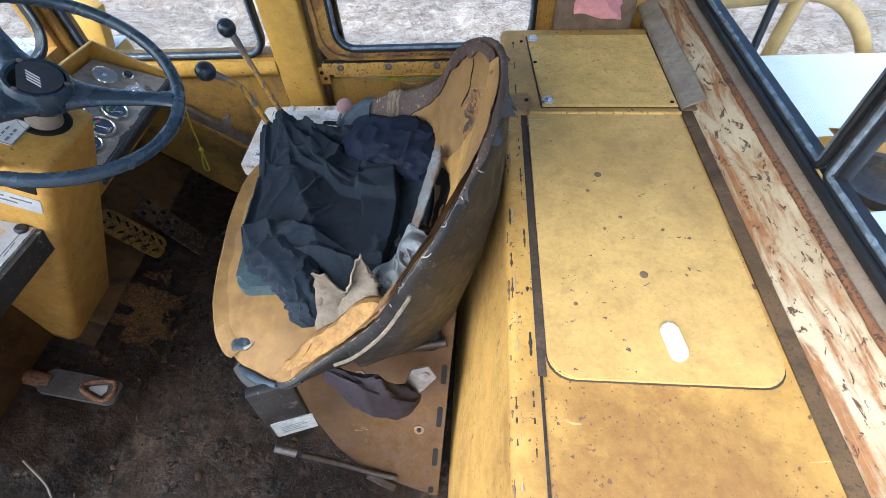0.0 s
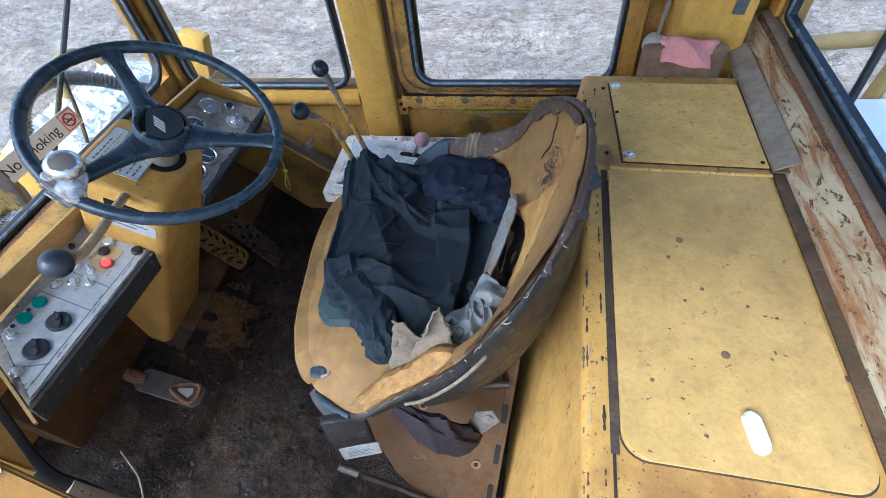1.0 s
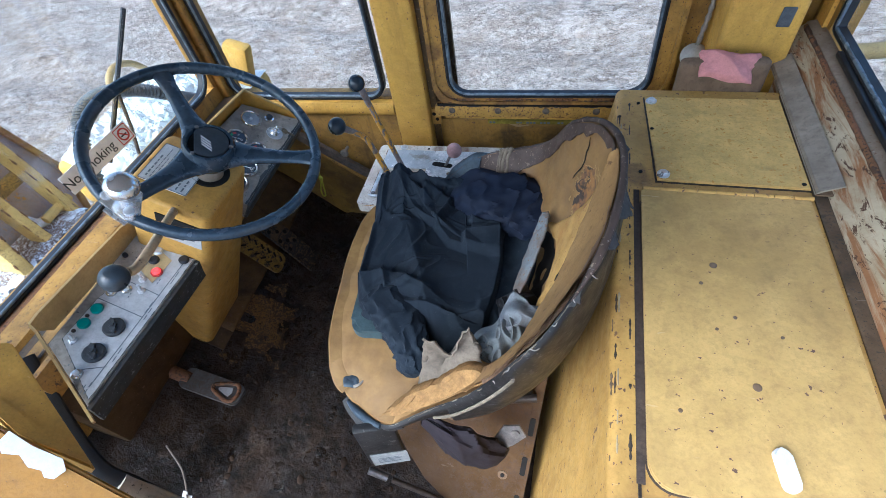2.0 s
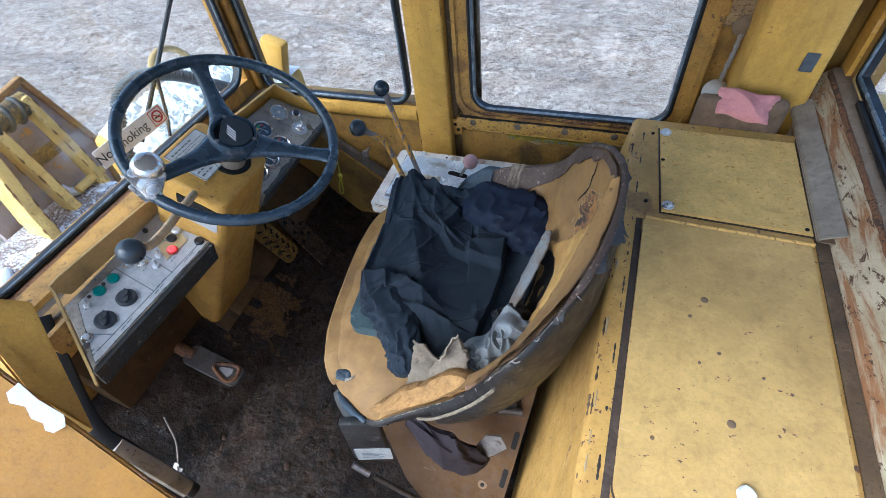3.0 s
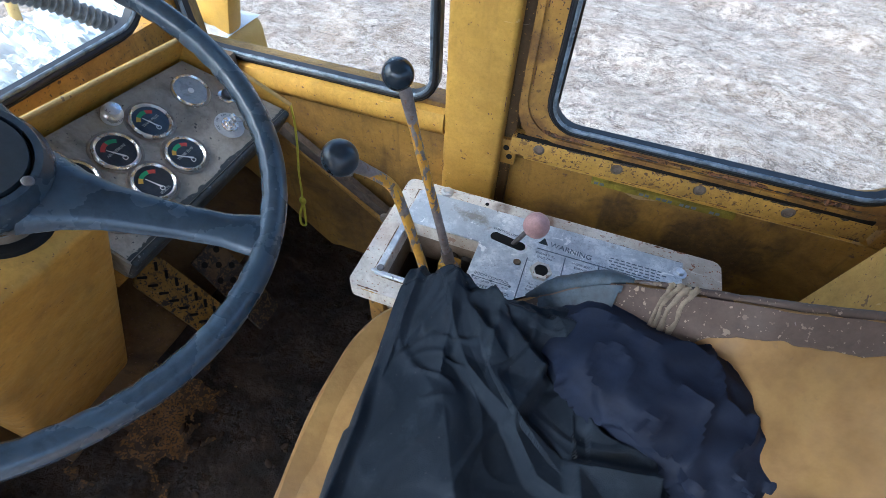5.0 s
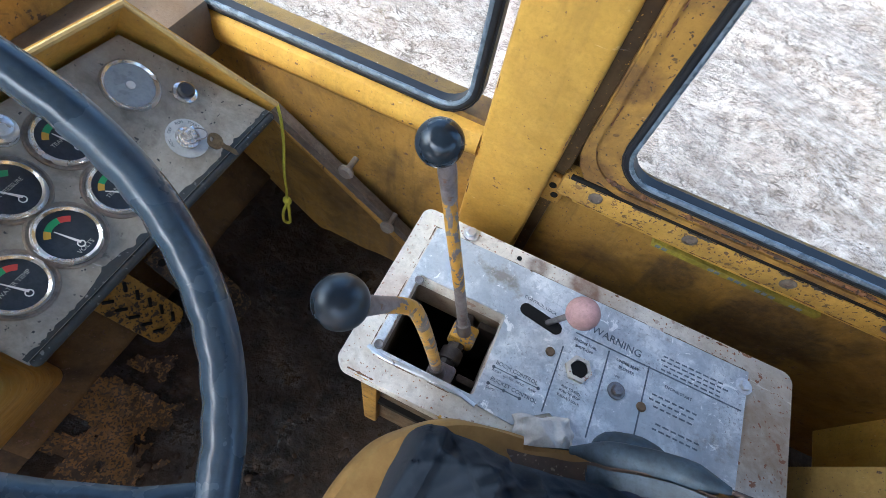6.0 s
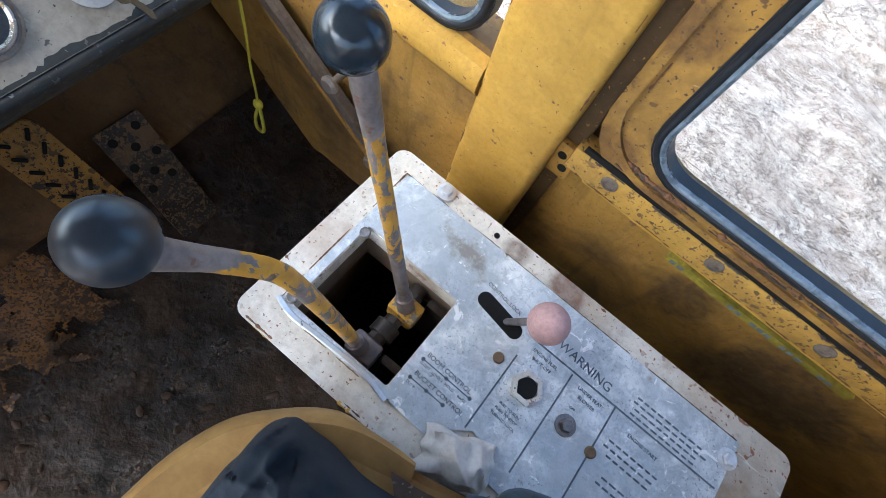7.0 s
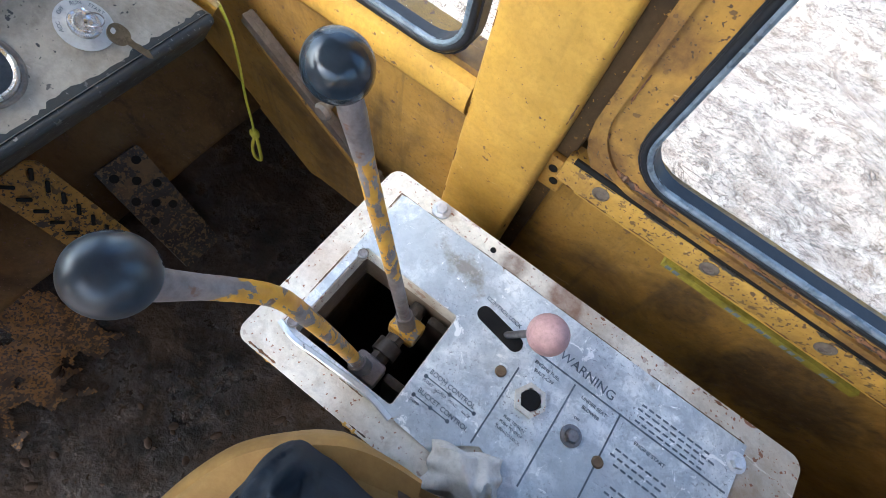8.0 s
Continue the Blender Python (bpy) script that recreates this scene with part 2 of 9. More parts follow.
def make_seat_vinyl():
    """Tan vinyl with brown stains, fine cracks and one worn-through patch on the backrest."""
    m = mat("tan_vinyl", (0.38, 0.265, 0.125), 0.5)
    n = Net(m)
    t = n.mix(n.ramp(n.noise(24, 6, 0.6), 0.3, 0.7), (0.185, 0.104, 0.037), (0.290, 0.176, 0.062))
    t = n.mix(n.ramp(n.noise(6, 6, 0.65, 0.6, seed=3), 0.48, 0.68, 0, 0.7), t, (0.20, 0.125, 0.06))
    t = n.mix(n.math("MULTIPLY", n.ramp(n.noise(130, 4, 0.6, seed=5), 0.60, 0.68, 0, 0.5), n.ramp(n.noise(9, 3, seed=15), 0.45, 0.65)), t, (0.15, 0.09, 0.05))
    # the front edge, a brighter orange that stands in for light falling there
    t = n.mix(n.blob((-0.335, 0.90, 0.50), 0.16, 0.3, 12, 28, 0.3), t, n.mix(n.ramp(n.noise(30, 6, 0.65, seed=29), 0.35, 0.65), (0.29, 0.165, 0.055), (0.41, 0.250, 0.083)))
    peel = n.math("MAXIMUM", n.blob((0.165, 0.790, 0.775), 0.050, 0.85, 34, 8), n.blob((0.136, 0.770, 0.690), 0.026, 0.85, 46, 18))
    t = n.mix(peel, t, n.mix(n.ramp(n.noise(30, 6, 0.6, 0.4, seed=12), 0.44, 0.50), (0.050, 0.038, 0.032), n.mix(n.ramp(n.noise(55, 4, seed=9), 0.42, 0.62), (0.30, 0.155, 0.05), (0.13, 0.075, 0.048))))
    t = n.mix(n.math("MULTIPLY", n.blob((0.166, 0.790, 0.775), 0.056, 0.85, 34, 8), n.math("SUBTRACT", 1.0, peel)), t, (0.38, 0.25, 0.10))
    hole = peel
    n.color(t)
    n.rough(n.ramp(n.noise(20, 4), 0.3, 0.7, 0.42, 0.65))
    n.bump(n.math("SUBTRACT", n.math("ADD", n.noise(75, 5), n.noise(12, 4, 0.5, 0.5)), n.math("MULTIPLY", hole, 2.0)), 0.35, 0.002)
    return m


TAN_VINYL = make_seat_vinyl()


def make_foam():
    """Fuzzy tan-brown foam skin, darker where it is soiled and pitted where it crumbles."""
    m = mat("soiled_foam", (0.36, 0.2, 0.07), 0.9)
    n = Net(m)
    t = n.mix(n.ramp(n.noise(5, 6, 0.6, 0.5, seed=31), 0.38, 0.62), (0.225, 0.130, 0.048), (0.360, 0.218, 0.078))
    t = n.mix(n.ramp(n.noise(170, 4, 0.65, seed=33), 0.42, 0.66, 0, 0.18), t, (0.13, 0.075, 0.035))
    t = n.mix(n.math("MULTIPLY", n.ramp(n.noise(60, 5, 0.6, seed=35), 0.60, 0.66, 0, 0.8), n.ramp(n.noise(7, 3, seed=36), 0.45, 0.6)), t, (0.09, 0.05, 0.03))
    n.color(t)
    n.bump(n.math("ADD", n.math("MULTIPLY", n.noise(210, 5, 0.7), 0.6), n.math("MULTIPLY", n.noise(30, 5), 1.6)), 0.4, 0.003)
    return m


FOAM = make_foam()
BLACK_VINYL = paint("black_vinyl", (0.011, 0.0108, 0.0115), chip=(0.05, 0.047, 0.044), dirt=(0.030, 0.026, 0.022), dirty=0.35, chips=0.67, chip_scale=18, rough=0.40, seed=91)
BROWN_VINYL = paint("brown_vinyl", (0.092, 0.062, 0.047), chip=(0.16, 0.125, 0.09), dirt=(0.040, 0.028, 0.022), dirty=0.6, chips=0.66, rough=0.6, seed=93, chip_scale=40)
PALE_CLOTH = plain("pale_lining_cloth", (0.36, 0.32, 0.26), 0.85, vary=0.2, scale=80, bump=0.5)
RAG = plain("grey_rag_cloth", (0.19, 0.205, 0.21), 0.9, vary=0.25, scale=90, bump=0.5)
PINK_CLOTH = plain("pink_cloth", (0.62, 0.27, 0.25), 0.85, vary=0.15, scale=70, bump=0.5)
TEAL_CUSHION = plain("grey_green_cushion", (0.050, 0.076, 0.084), 0.7, vary=0.3, scale=40)
GAP_GRIME = plain("dark_gap_grime", (0.075, 0.055, 0.042), 0.8, vary=0.45, scale=35, bump=0.5)
GUTTER = paint("grimy_shaded_paint", (0.15, 0.095, 0.045), chip=(0.04, 0.03, 0.02), dirt=(0.05, 0.035, 0.02), dirty=0.9, chips=0.62, seed=90)
PURPLE_CLOTH = plain("dark_purple_cloth", (0.020, 0.015, 0.019), 0.8, vary=0.35, scale=30, bump=0.4)
FADED_TAPE = plain("faded_warning_tape", (0.34, 0.27, 0.035), 0.6, vary=0.6, scale=40)
GRIMY_WALL = paint("stained_wall_paint", (0.40, 0.225, 0.045), dirt=(0.10, 0.062, 0.030), dirty=0.85, chips=0.68, seed=72,
                   stains=(((-0.05, 1.44, 0.40), 0.055, (0.05, 0.035, 0.022), 0.8), ((0.16, 1.44, 0.36), 0.11, (0.045, 0.030, 0.020), 0.85), ((-0.62, 1.42, 0.10), 0.16, (0.06, 0.035, 0.02), 0.6)))
STRUT_GREY = plain("dusty_grey_brown_steel", (0.15, 0.12, 0.095), 0.6, vary=0.4, scale=25)
CORD = plain("yellow_green_cord", (0.52, 0.48, 0.05), 0.7, vary=0.2)
GROUND_SNOW = plain("snow", (0.80, 0.82, 0.85), 0.7, vary=0.06, scale=6, bump=0.3)
ICE = paint("crusted_ice", (0.78, 0.80, 0.79), chip=(0.50, 0.42, 0.28), dirt=(0.52, 0.62, 0.66), dirty=0.8, chips=0.64, chip_scale=14, rough=0.4, seed=97)
RUBBER_LIP = plain("sky_tinted_rubber_lip", (0.15, 0.185, 0.22), 0.28, vary=0.5, scale=45)
FLANGE = paint("stained_shaded_paint", (0.12, 0.072, 0.028), chip=(0.32, 0.18, 0.04), dirt=(0.04, 0.027, 0.016), dirty=0.8, chips=0.69, seed=95)
RUBBER_HOSE = plain("dusty_black_hose", (0.11, 0.115, 0.12), 0.5, vary=0.4, scale=30)
WIRE = plain("grey_wire", (0.28, 0.24, 0.20), 0.6)


def make_plate():
    """Bare aluminium with dark pitting, pale oxide blotches and rubbed bright patches."""
    m = mat("worn_aluminium_plate", (0.5, 0.52, 0.54), 0.4, 0.05)
    n = Net(m)
    t = n.mix(n.ramp(n.noise(26, 8, 0.7), 0.36, 0.64), (0.50, 0.55, 0.60), (0.86, 0.88, 0.89))
    t = n.mix(n.ramp(n.noise(90, 6, 0.7, 0.5, seed=6), 0.50, 0.58, 0, 0.45), t, (0.38, 0.42, 0.46))
    pits = n.math("MULTIPLY", n.ramp(n.noise(260, 3, 0.6), 0.59, 0.64), n.ramp(n.noise(12, 4, 0.6, seed=14), 0.46, 0.62, 0.05, 0.75))
    t = n.mix(pits, t, (0.20, 0.21, 0.22))
    t = n.mix(n.ramp(n.noise(9, 8, 0.7, 0.6, seed=7), 0.46, 0.56, 0, 0.7), t, (0.40, 0.45, 0.50))
    t = n.mix(n.ramp(n.noise(40, 7, 0.7, 1.0, seed=19), 0.60, 0.64, 0, 0.9), t, (0.95, 0.96, 0.96))
    t = n.mix(n.ramp(n.noise(14, 6, 0.65, seed=4), 0.60, 0.70, 0, 0.75), t, (0.22, 0.185, 0.14))
    n.color(t)
    n.rough(n.ramp(n.noise(45, 6), 0.3, 0.7, 0.26, 0.62))
    n.bump(n.math("SUBTRACT", n.noise(160, 6), pits), 0.5, 0.0012)
    return m


PLATE = make_plate()


def make_rust_streak():
    """Beige paint broken up by long rust runs and dark pits."""
    m = mat("rust_streaked_beige_paint", (0.5, 0.42, 0.28), 0.6)
    n = Net(m)
    t = n.mix(n.ramp(n.noise(9, 5), 0.35, 0.65), (0.40, 0.32, 0.20), (0.56, 0.48, 0.33))
    run = n.noise(13, 8, 0.66, 0.5, (3.2, 0.42, 3.2), 4)
    t = n.mix(n.ramp(run, 0.47, 0.58, 0, 0.9), t, n.mix(n.noise(40, 4), (0.17, 0.07, 0.025), (0.38, 0.17, 0.06)))
    t = n.mix(n.ramp(n.noise(42, 7, 0.72, 0.6, (1.8, 0.7, 1.8), 8), 0.57, 0.61), t, (0.10, 0.055, 0.03))
    n.color(t)
    n.rough(n.ramp(run, 0.4, 0.6, 0.5, 0.85))
    n.bump(n.math("SUBTRACT", n.noise(120, 5), run), 0.5, 0.003)
    return m


RUST_STREAK = make_rust_streak()


def make_jacket():
    m = mat("dark_navy_cloth", (0.022, 0.032, 0.042), 0.75)
    n = Net(m)
    t = n.mix(n.ramp(n.noise(9, 4), 0.35, 0.7), (0.0075, 0.0120, 0.0190), (0.0150, 0.0215, 0.0320))
    t = n.mix(n.ramp(n.noise(40, 6, 0.7, seed=3), 0.52, 0.70, 0, 0.5), t, (0.028, 0.038, 0.048))
    t = n.mix(n.ramp(n.noise(330, 2), 0.755, 0.775), t, (0.20, 0.19, 0.18))
    n.color(t)
    n.b.inputs["Sheen Weight"].default_value = 0.04
    n.b.inputs["Specular IOR Level"].default_value = 0.18
    n.bump(n.math("ADD", n.math("MULTIPLY", n.noise(30, 3, 0.5, 0.8), 0.8), n.math("MULTIPLY", n.noise(900, 2), 0.25)), 0.45, 0.003)
    return m


JACKET = make_jacket()


def make_floor():
    """Caked mud over black oil: dull brown crusts and wet dark hollows."""
    m = mat("oily_muddy_floor", (0.05, 0.033, 0.022), 0.6)
    n = Net(m)
    t = n.mix(n.ramp(n.noise(6, 9, 0.65, 0.5), 0.38, 0.64), (0.006, 0.0040, 0.0030), (0.034, 0.0195, 0.0112))
    t = n.mix(n.ramp(n.noise(38, 7, 0.7, seed=3), 0.50, 0.66), t, (0.034, 0.0205, 0.012))
    t = n.mix(n.ramp(n.noise(11, 7, 0.65, 0.7, seed=23), 0.55, 0.64, 0, 0.8), t, (0.058, 0.036, 0.021))
    t = n.mix(n.ramp(n.noise(110, 5, 0.7, seed=25), 0.60, 0.67, 0, 0.5), t, (0.065, 0.047, 0.034))
    t = n.mix(n.ramp(n.noise(3.2, 7, 0.62, 0.8, seed=6), 0.54, 0.66, 0, 0.8), t, (0.004, 0.003, 0.0026))
    n.color(t)
    n.b.inputs["Specular IOR Level"].default_value = 0.34
    n.rough(n.ramp(n.noise(13, 7, 0.65, seed=2), 0.38, 0.54, 0.12, 0.90))
    n.bump(n.math("ADD", n.noise(70, 9, 0.7), n.math("MULTIPLY", n.noise(16, 6, 0.6), 1.8)), 0.95, 0.008)
    return m


FLOOR = make_floor()
MUD = plain("dry_mud_clod", (0.050, 0.031, 0.019), 0.95, vary=0.45, scale=50, bump=0.6)


def make_ground():
    """Frosted, churned mud: pale crusts between dark curling grooves."""
    m = mat("packed_mud_ground", (0.4, 0.36, 0.33), 0.85)
    n = Net(m)
    t = n.mix(n.ramp(n.noise(0.9, 8, 0.65, 1.0), 0.40, 0.60), (0.44, 0.350, 0.275), (0.56, 0.462, 0.375))
    t = n.mix(n.ramp(n.noise(2.6, 10, 0.72, 1.2, (0.5, 1.4, 1.0), 5), 0.50, 0.60, 0, 0.7), t, (0.41, 0.318, 0.250))
    frost = n.ramp(n.noise(4, 9, 0.7, 0.8, (0.7, 1.3, 1.0), 2), 0.46, 0.58, 0, 0.85)
    t = n.mix(frost, t, (0.645, 0.548, 0.462))
    # short dark curls left by tyres and thaw
    grooves = None
    for sc, st, sd, w in ((3.5, (0.6, 1.5, 1.0), 31, 0.010), (8.0, (0.8, 1.3, 1.0), 37, 0.020), (15.0, (0.9, 1.2, 1.0), 41, 0.030), (26.0, (1.0, 1.1, 1.0), 43, 0.034)):
        g = n.math("ABSOLUTE", n.math("SUBTRACT", n.noise(sc, 3, 0.55, 0.9, st, sd), 0.5), 0)
        g = n.ramp(g, w * 0.25, w, 1.0, 0.0)
        g = n.math("MULTIPLY", g, n.ramp(n.noise(sc * 0.45, 3, 0.5, seed=sd + 3), 0.47, 0.55))
        grooves = g if grooves is None else n.math("MAXIMUM", grooves, g)
    t = n.mix(n.math("MULTIPLY", grooves, 0.92), t, (0.165, 0.125, 0.095))
    t = n.mix(n.ramp(n.noise(70, 5, 0.7, seed=9), 0.57, 0.64, 0, 0.5), t, (0.30, 0.24, 0.195))
    n.color(t)
    n.bump(n.math("SUBTRACT", n.math("ADD", n.noise(9, 9, 0.68, 0.6), n.noise(24, 8, 0.7, 0.6, (0.8, 1.3, 1), 5)), n.math("MULTIPLY", grooves, 0.8)), 0.9, 0.06)
    return m


GROUND = make_ground()


def make_glass():
    m = bpy.data.materials.new("window_glass")
    m.use_nodes = True
    t = m.node_tree
    t.nodes.clear()
    out, mix = t.nodes.new("ShaderNodeOutputMaterial"), t.nodes.new("ShaderNodeMixShader")
    tr, gl = t.nodes.new("ShaderNodeBsdfTransparent"), t.nodes.new("ShaderNodeBsdfGlossy")
    tr.inputs[0].default_value = (0.93, 0.95, 0.95, 1)
    gl.inputs["Roughness"].default_value = 0.02
    mix.inputs[0].default_value = 0.05
    t.links.new(tr.outputs[0], mix.inputs[1])
    t.links.new(gl.outputs[0], mix.inputs[2])
    t.links.new(mix.outputs[0], out.inputs[0])
    return m


GLASS = make_glass()
LAMP_RED = mat("lit_red_lamp", (0.6, 0.03, 0.03), 0.3)
LAMP_RED.node_tree.nodes["Principled BSDF"].inputs["Emission Color"].default_value = (1, 0.03, 0.025, 1)
LAMP_RED.node_tree.nodes["Principled BSDF"].inputs["Emission Strength"].default_value = 1.1

# ---- shape helpers ----


def link(name, bm, material, parent=None, label="", smooth=True):
    me = bpy.data.meshes.new(name)
    bmesh.ops.recalc_face_normals(bm, faces=bm.faces)
    bm.to_mesh(me)
    bm.free()
    if smooth:
        for p in me.polygons:
            p.use_smooth = True
    me.materials.append(material)
    ob = new(name, me)
    if smooth:
        me.set_sharp_from_angle(angle=radians(38))
    if parent:
        ob.parent = parent
    if label:
        ob["label"] = label
    return ob


def thing(name, at, label, category, group="", kind=""):
    ob = new(name)
    ob.location = at
    ob.empty_display_size = 0.05
    bpy.context.view_layer.update()
    return tagged(ob, label, category, group, kind)


def under(ob, parent):
    """Parent ob, built in world space, under a thing that stands elsewhere."""
    ob.parent = parent
    if parent.type == "EMPTY":
        ob.matrix_parent_inverse = Matrix.Translation(parent.location).inverted()
    return ob


def wpart(name, bm, material, parent, label=""):
    return under(link(name, bm, material, None, label), parent)


def box(bm, c, s, m=None, bevel=0.0, seg=2):
    """A box centred at c with full sizes s, optionally bevelled and moved by m."""
    g = bmesh.ops.create_cube(bm, size=1.0, matrix=(m or Matrix()) @ Matrix.Translation(c) @ Matrix.Diagonal((*s, 1)))
    if bevel:
        vs = set(g["verts"])
        es = [e for e in bm.edges if e.verts[0] in vs and e.verts[1] in vs]
        bmesh.ops.bevel(bm, geom=es, offset=bevel, segments=seg, affect="EDGES", profile=0.5)
    return bm


def cyl(bm, a, b, r1, r2=None, seg=24, caps=True):
    a, b = Vector(a), Vector(b)
    d = b - a
    m = Matrix.Translation((a + b) / 2) @ d.to_track_quat("Z", "Y").to_matrix().to_4x4()
    bmesh.ops.create_cone(bm, cap_ends=caps, segments=seg, radius1=r1, radius2=r1 if r2 is None else r2, depth=d.length, matrix=m)
    return bm


def ball(bm, c, r, seg=32, squash=(1, 1, 1)):
    bmesh.ops.create_uvsphere(bm, u_segments=seg, v_segments=seg // 2, radius=r, matrix=Matrix.Translation(c) @ Matrix.Diagonal((*squash, 1)))
    return bm


def smooth_path(pts, n=8):
    """Catmull-Rom through pts."""
    p = [Vector(q) for q in pts]
    p = [p[0] * 2 - p[1], *p, p[-1] * 2 - p[-2]]
    out = []
    for i in range(1, len(p) - 2):
        for k in range(n):
            t = k / n
            a, b, c, d = p[i - 1:i + 3]
            out.append(0.5 * (2 * b + (c - a) * t + (2 * a - 5 * b + 4 * c - d) * t * t + (3 * b - a - 3 * c + d) * t ** 3))
    return out + [p[-2]]


def tube(bm, pts, r, seg=12, closed=False, flat=1.0):
    """A round bar along pts; r is one radius or one for each point."""
    pts = [Vector(p) for p in pts]
    n = len(pts)
    rs = r if isinstance(r, (list, tuple)) else [r] * n
    rings, ref = [], None
    for i, p in enumerate(pts):
        d = (pts[(i + 1) % n] - pts[i - 1]) if closed else (pts[min(i + 1, n - 1)] - pts[max(i - 1, 0)])
        d.normalize()
        if ref is None:
            ref = d.cross(Vector((0.31, 0.17, 0.93))).normalized()
        ref = (ref - d * ref.dot(d)).normalized()
        o = d.cross(ref)
        rings.append([bm.verts.new(p + (ref * math.cos(6.28318 * k / seg) + o * math.sin(6.28318 * k / seg) * flat) * rs[i]) for k in range(seg)])
    for i in range(n if closed else n - 1):
        a, b = rings[i], rings[(i + 1) % n]
        for k in range(seg):
            bm.faces.new((a[k], a[(k + 1) % seg], b[(k + 1) % seg], b[k]))
    if not closed:
        bm.faces.new(rings[0])
        bm.faces.new(rings[-1][::-1])
    return bm


def lathe(bm, profile, m=None, seg=32):
    """Turn (radius, height) pairs round the local z axis."""
    m = m or Matrix()
    rings = [[bm.verts.new(m @ Vector((r * math.cos(6.28318 * k / seg), r * math.sin(6.28318 * k / seg), z))) for k in range(seg)] for r, z in profile]
    for a, b in zip(rings, rings[1:]):
        for k in range(seg):
            bm.faces.new((a[k], a[(k + 1) % seg], b[(k + 1) % seg], b[k]))
    bm.faces.new(rings[0][::-1])
    bm.faces.new(rings[-1])
    return bm


def rounded(x0, y0, x1, y1, r, n=6):
    """Outline of a rectangle with rounded corners, counter-clockwise."""
    out = []
    for cx, cy, a in ((x1 - r, y0 + r, -90), (x1 - r, y1 - r, 0), (x0 + r, y1 - r, 90), (x0 + r, y0 + r, 180)):
        out += [(cx + r * math.cos(radians(a + 90 * k / n)), cy + r * math.sin(radians(a + 90 * k / n))) for k in range(n + 1)]
    return out


def slab(bm, outline, h0, h1, m=None, bevel=0.0):
    """A flat plate with the given 2D outline, from local z = h0 to h1."""
    m = m or Matrix()
    lo = [bm.verts.new(m @ Vector((x, y, h0))) for x, y in outline]
    hi = [bm.verts.new(m @ Vector((x, y, h1))) for x, y in outline]
    n = len(lo)
    top = bm.faces.new(hi)
    bm.faces.new(lo[::-1])
    for k in range(n):
        bm.faces.new((lo[k], lo[(k + 1) % n], hi[(k + 1) % n], hi[k]))
    if bevel:
        bmesh.ops.bevel(bm, geom=list(top.edges), offset=bevel, segments=2, affect="EDGES")
    return bm


def ringslab(bm, outer, inner, h0, h1, m=None):
    """A plate with one hole; outer and inner outlines have the same number of points."""
    m = m or Matrix()
    v = [[bm.verts.new(m @ Vector((x, y, h))) for x, y in o] for h in (h0, h1) for o in (outer, inner)]
    n = len(outer)
    for k in range(n):
        j = (k + 1) % n
        bm.faces.new((v[2][k], v[2][j], v[3][j], v[3][k]))
        bm.faces.new((v[0][j], v[0][k], v[1][k], v[1][j]))
        bm.faces.new((v[0][k], v[0][j], v[2][j], v[2][k]))
        bm.faces.new((v[1][j], v[1][k], v[3][k], v[3][j]))
    return bm


def basis(o, x, y):
    """A frame at o with its axes x and y; z is their cross product."""
    x, y = Vector(x).normalized(), Vector(y)
    z = x.cross(y).normalized()
    y = z.cross(x)
    return Matrix.Translation(o) @ Matrix((x, y, z)).transposed().to_4x4()


def extrude_profile(bm, prof, a, b, m=None):
    """Sweep a closed outline in local (x, z) along local y from a to b."""
    m = m or Matrix()
    lo = [bm.verts.new(m @ Vector((x, a, z))) for x, z in prof]
    hi = [bm.verts.new(m @ Vector((x, b, z))) for x, z in prof]
    n = len(lo)
    bm.faces.new(lo)
    bm.faces.new(hi[::-1])
    for k in range(n):
        bm.faces.new((lo[k], hi[k], hi[(k + 1) % n], lo[(k + 1) % n]))
    return bm


def hsh(x, y=0.0, z=0.0, s=1.0):
    return noise.noise(Vector((x * s, y * s, z * s)))


def words(name, text, size, m, material, parent, label=""):
    """Raised lettering made into a mesh, centred on the frame m."""
    cu = bpy.data.curves.new(name, "FONT")
    cu.body, cu.size, cu.extrude = text, size, 0.0003
    cu.align_x, cu.align_y = "CENTER", "CENTER"
    ob = bpy.data.objects.new(name, cu)
    me = bpy.data.meshes.new_from_object(ob)
    bpy.data.objects.remove(ob)
    me.transform(m)
    me.materials.append(material)
    o = new(name, me)
    if label:
        o["label"] = label
    return under(o, parent)


def bars(name, spans, m, material, parent, label=""):
    """Unreadable small print as thin flat bars (x0, x1, y, height) on the frame m."""
    bm = bmesh.new()
    for x0, x1, y, h in spans:
        box(bm, ((x0 + x1) / 2, y, 0), (abs(x1 - x0), h, 0.0005), m)
    return tagged(wpart(name, bm, material, parent, label), kind="stuff")


def bolt(name, at, up, r, parent, material=None, label=""):
    """A hexagon head on a washer."""
    m = Matrix.Translation(at) @ Vector(up).to_track_quat("Z", "Y").to_matrix().to_4x4()
    bm = bmesh.new()
    lathe(bm, [(r * 1.45, -0.002), (r * 1.45, 0.002), (r * 0.9, 0.0022)], m, 20)
    lathe(bm, [(r * 0.95, 0.002), (r * 0.95, r * 0.75), (r * 0.8, r * 0.9)], m @ pose(0, 0, 0, 0, 0, 17), 6)
    return wpart(name, bm, material or ZINC, parent, label)


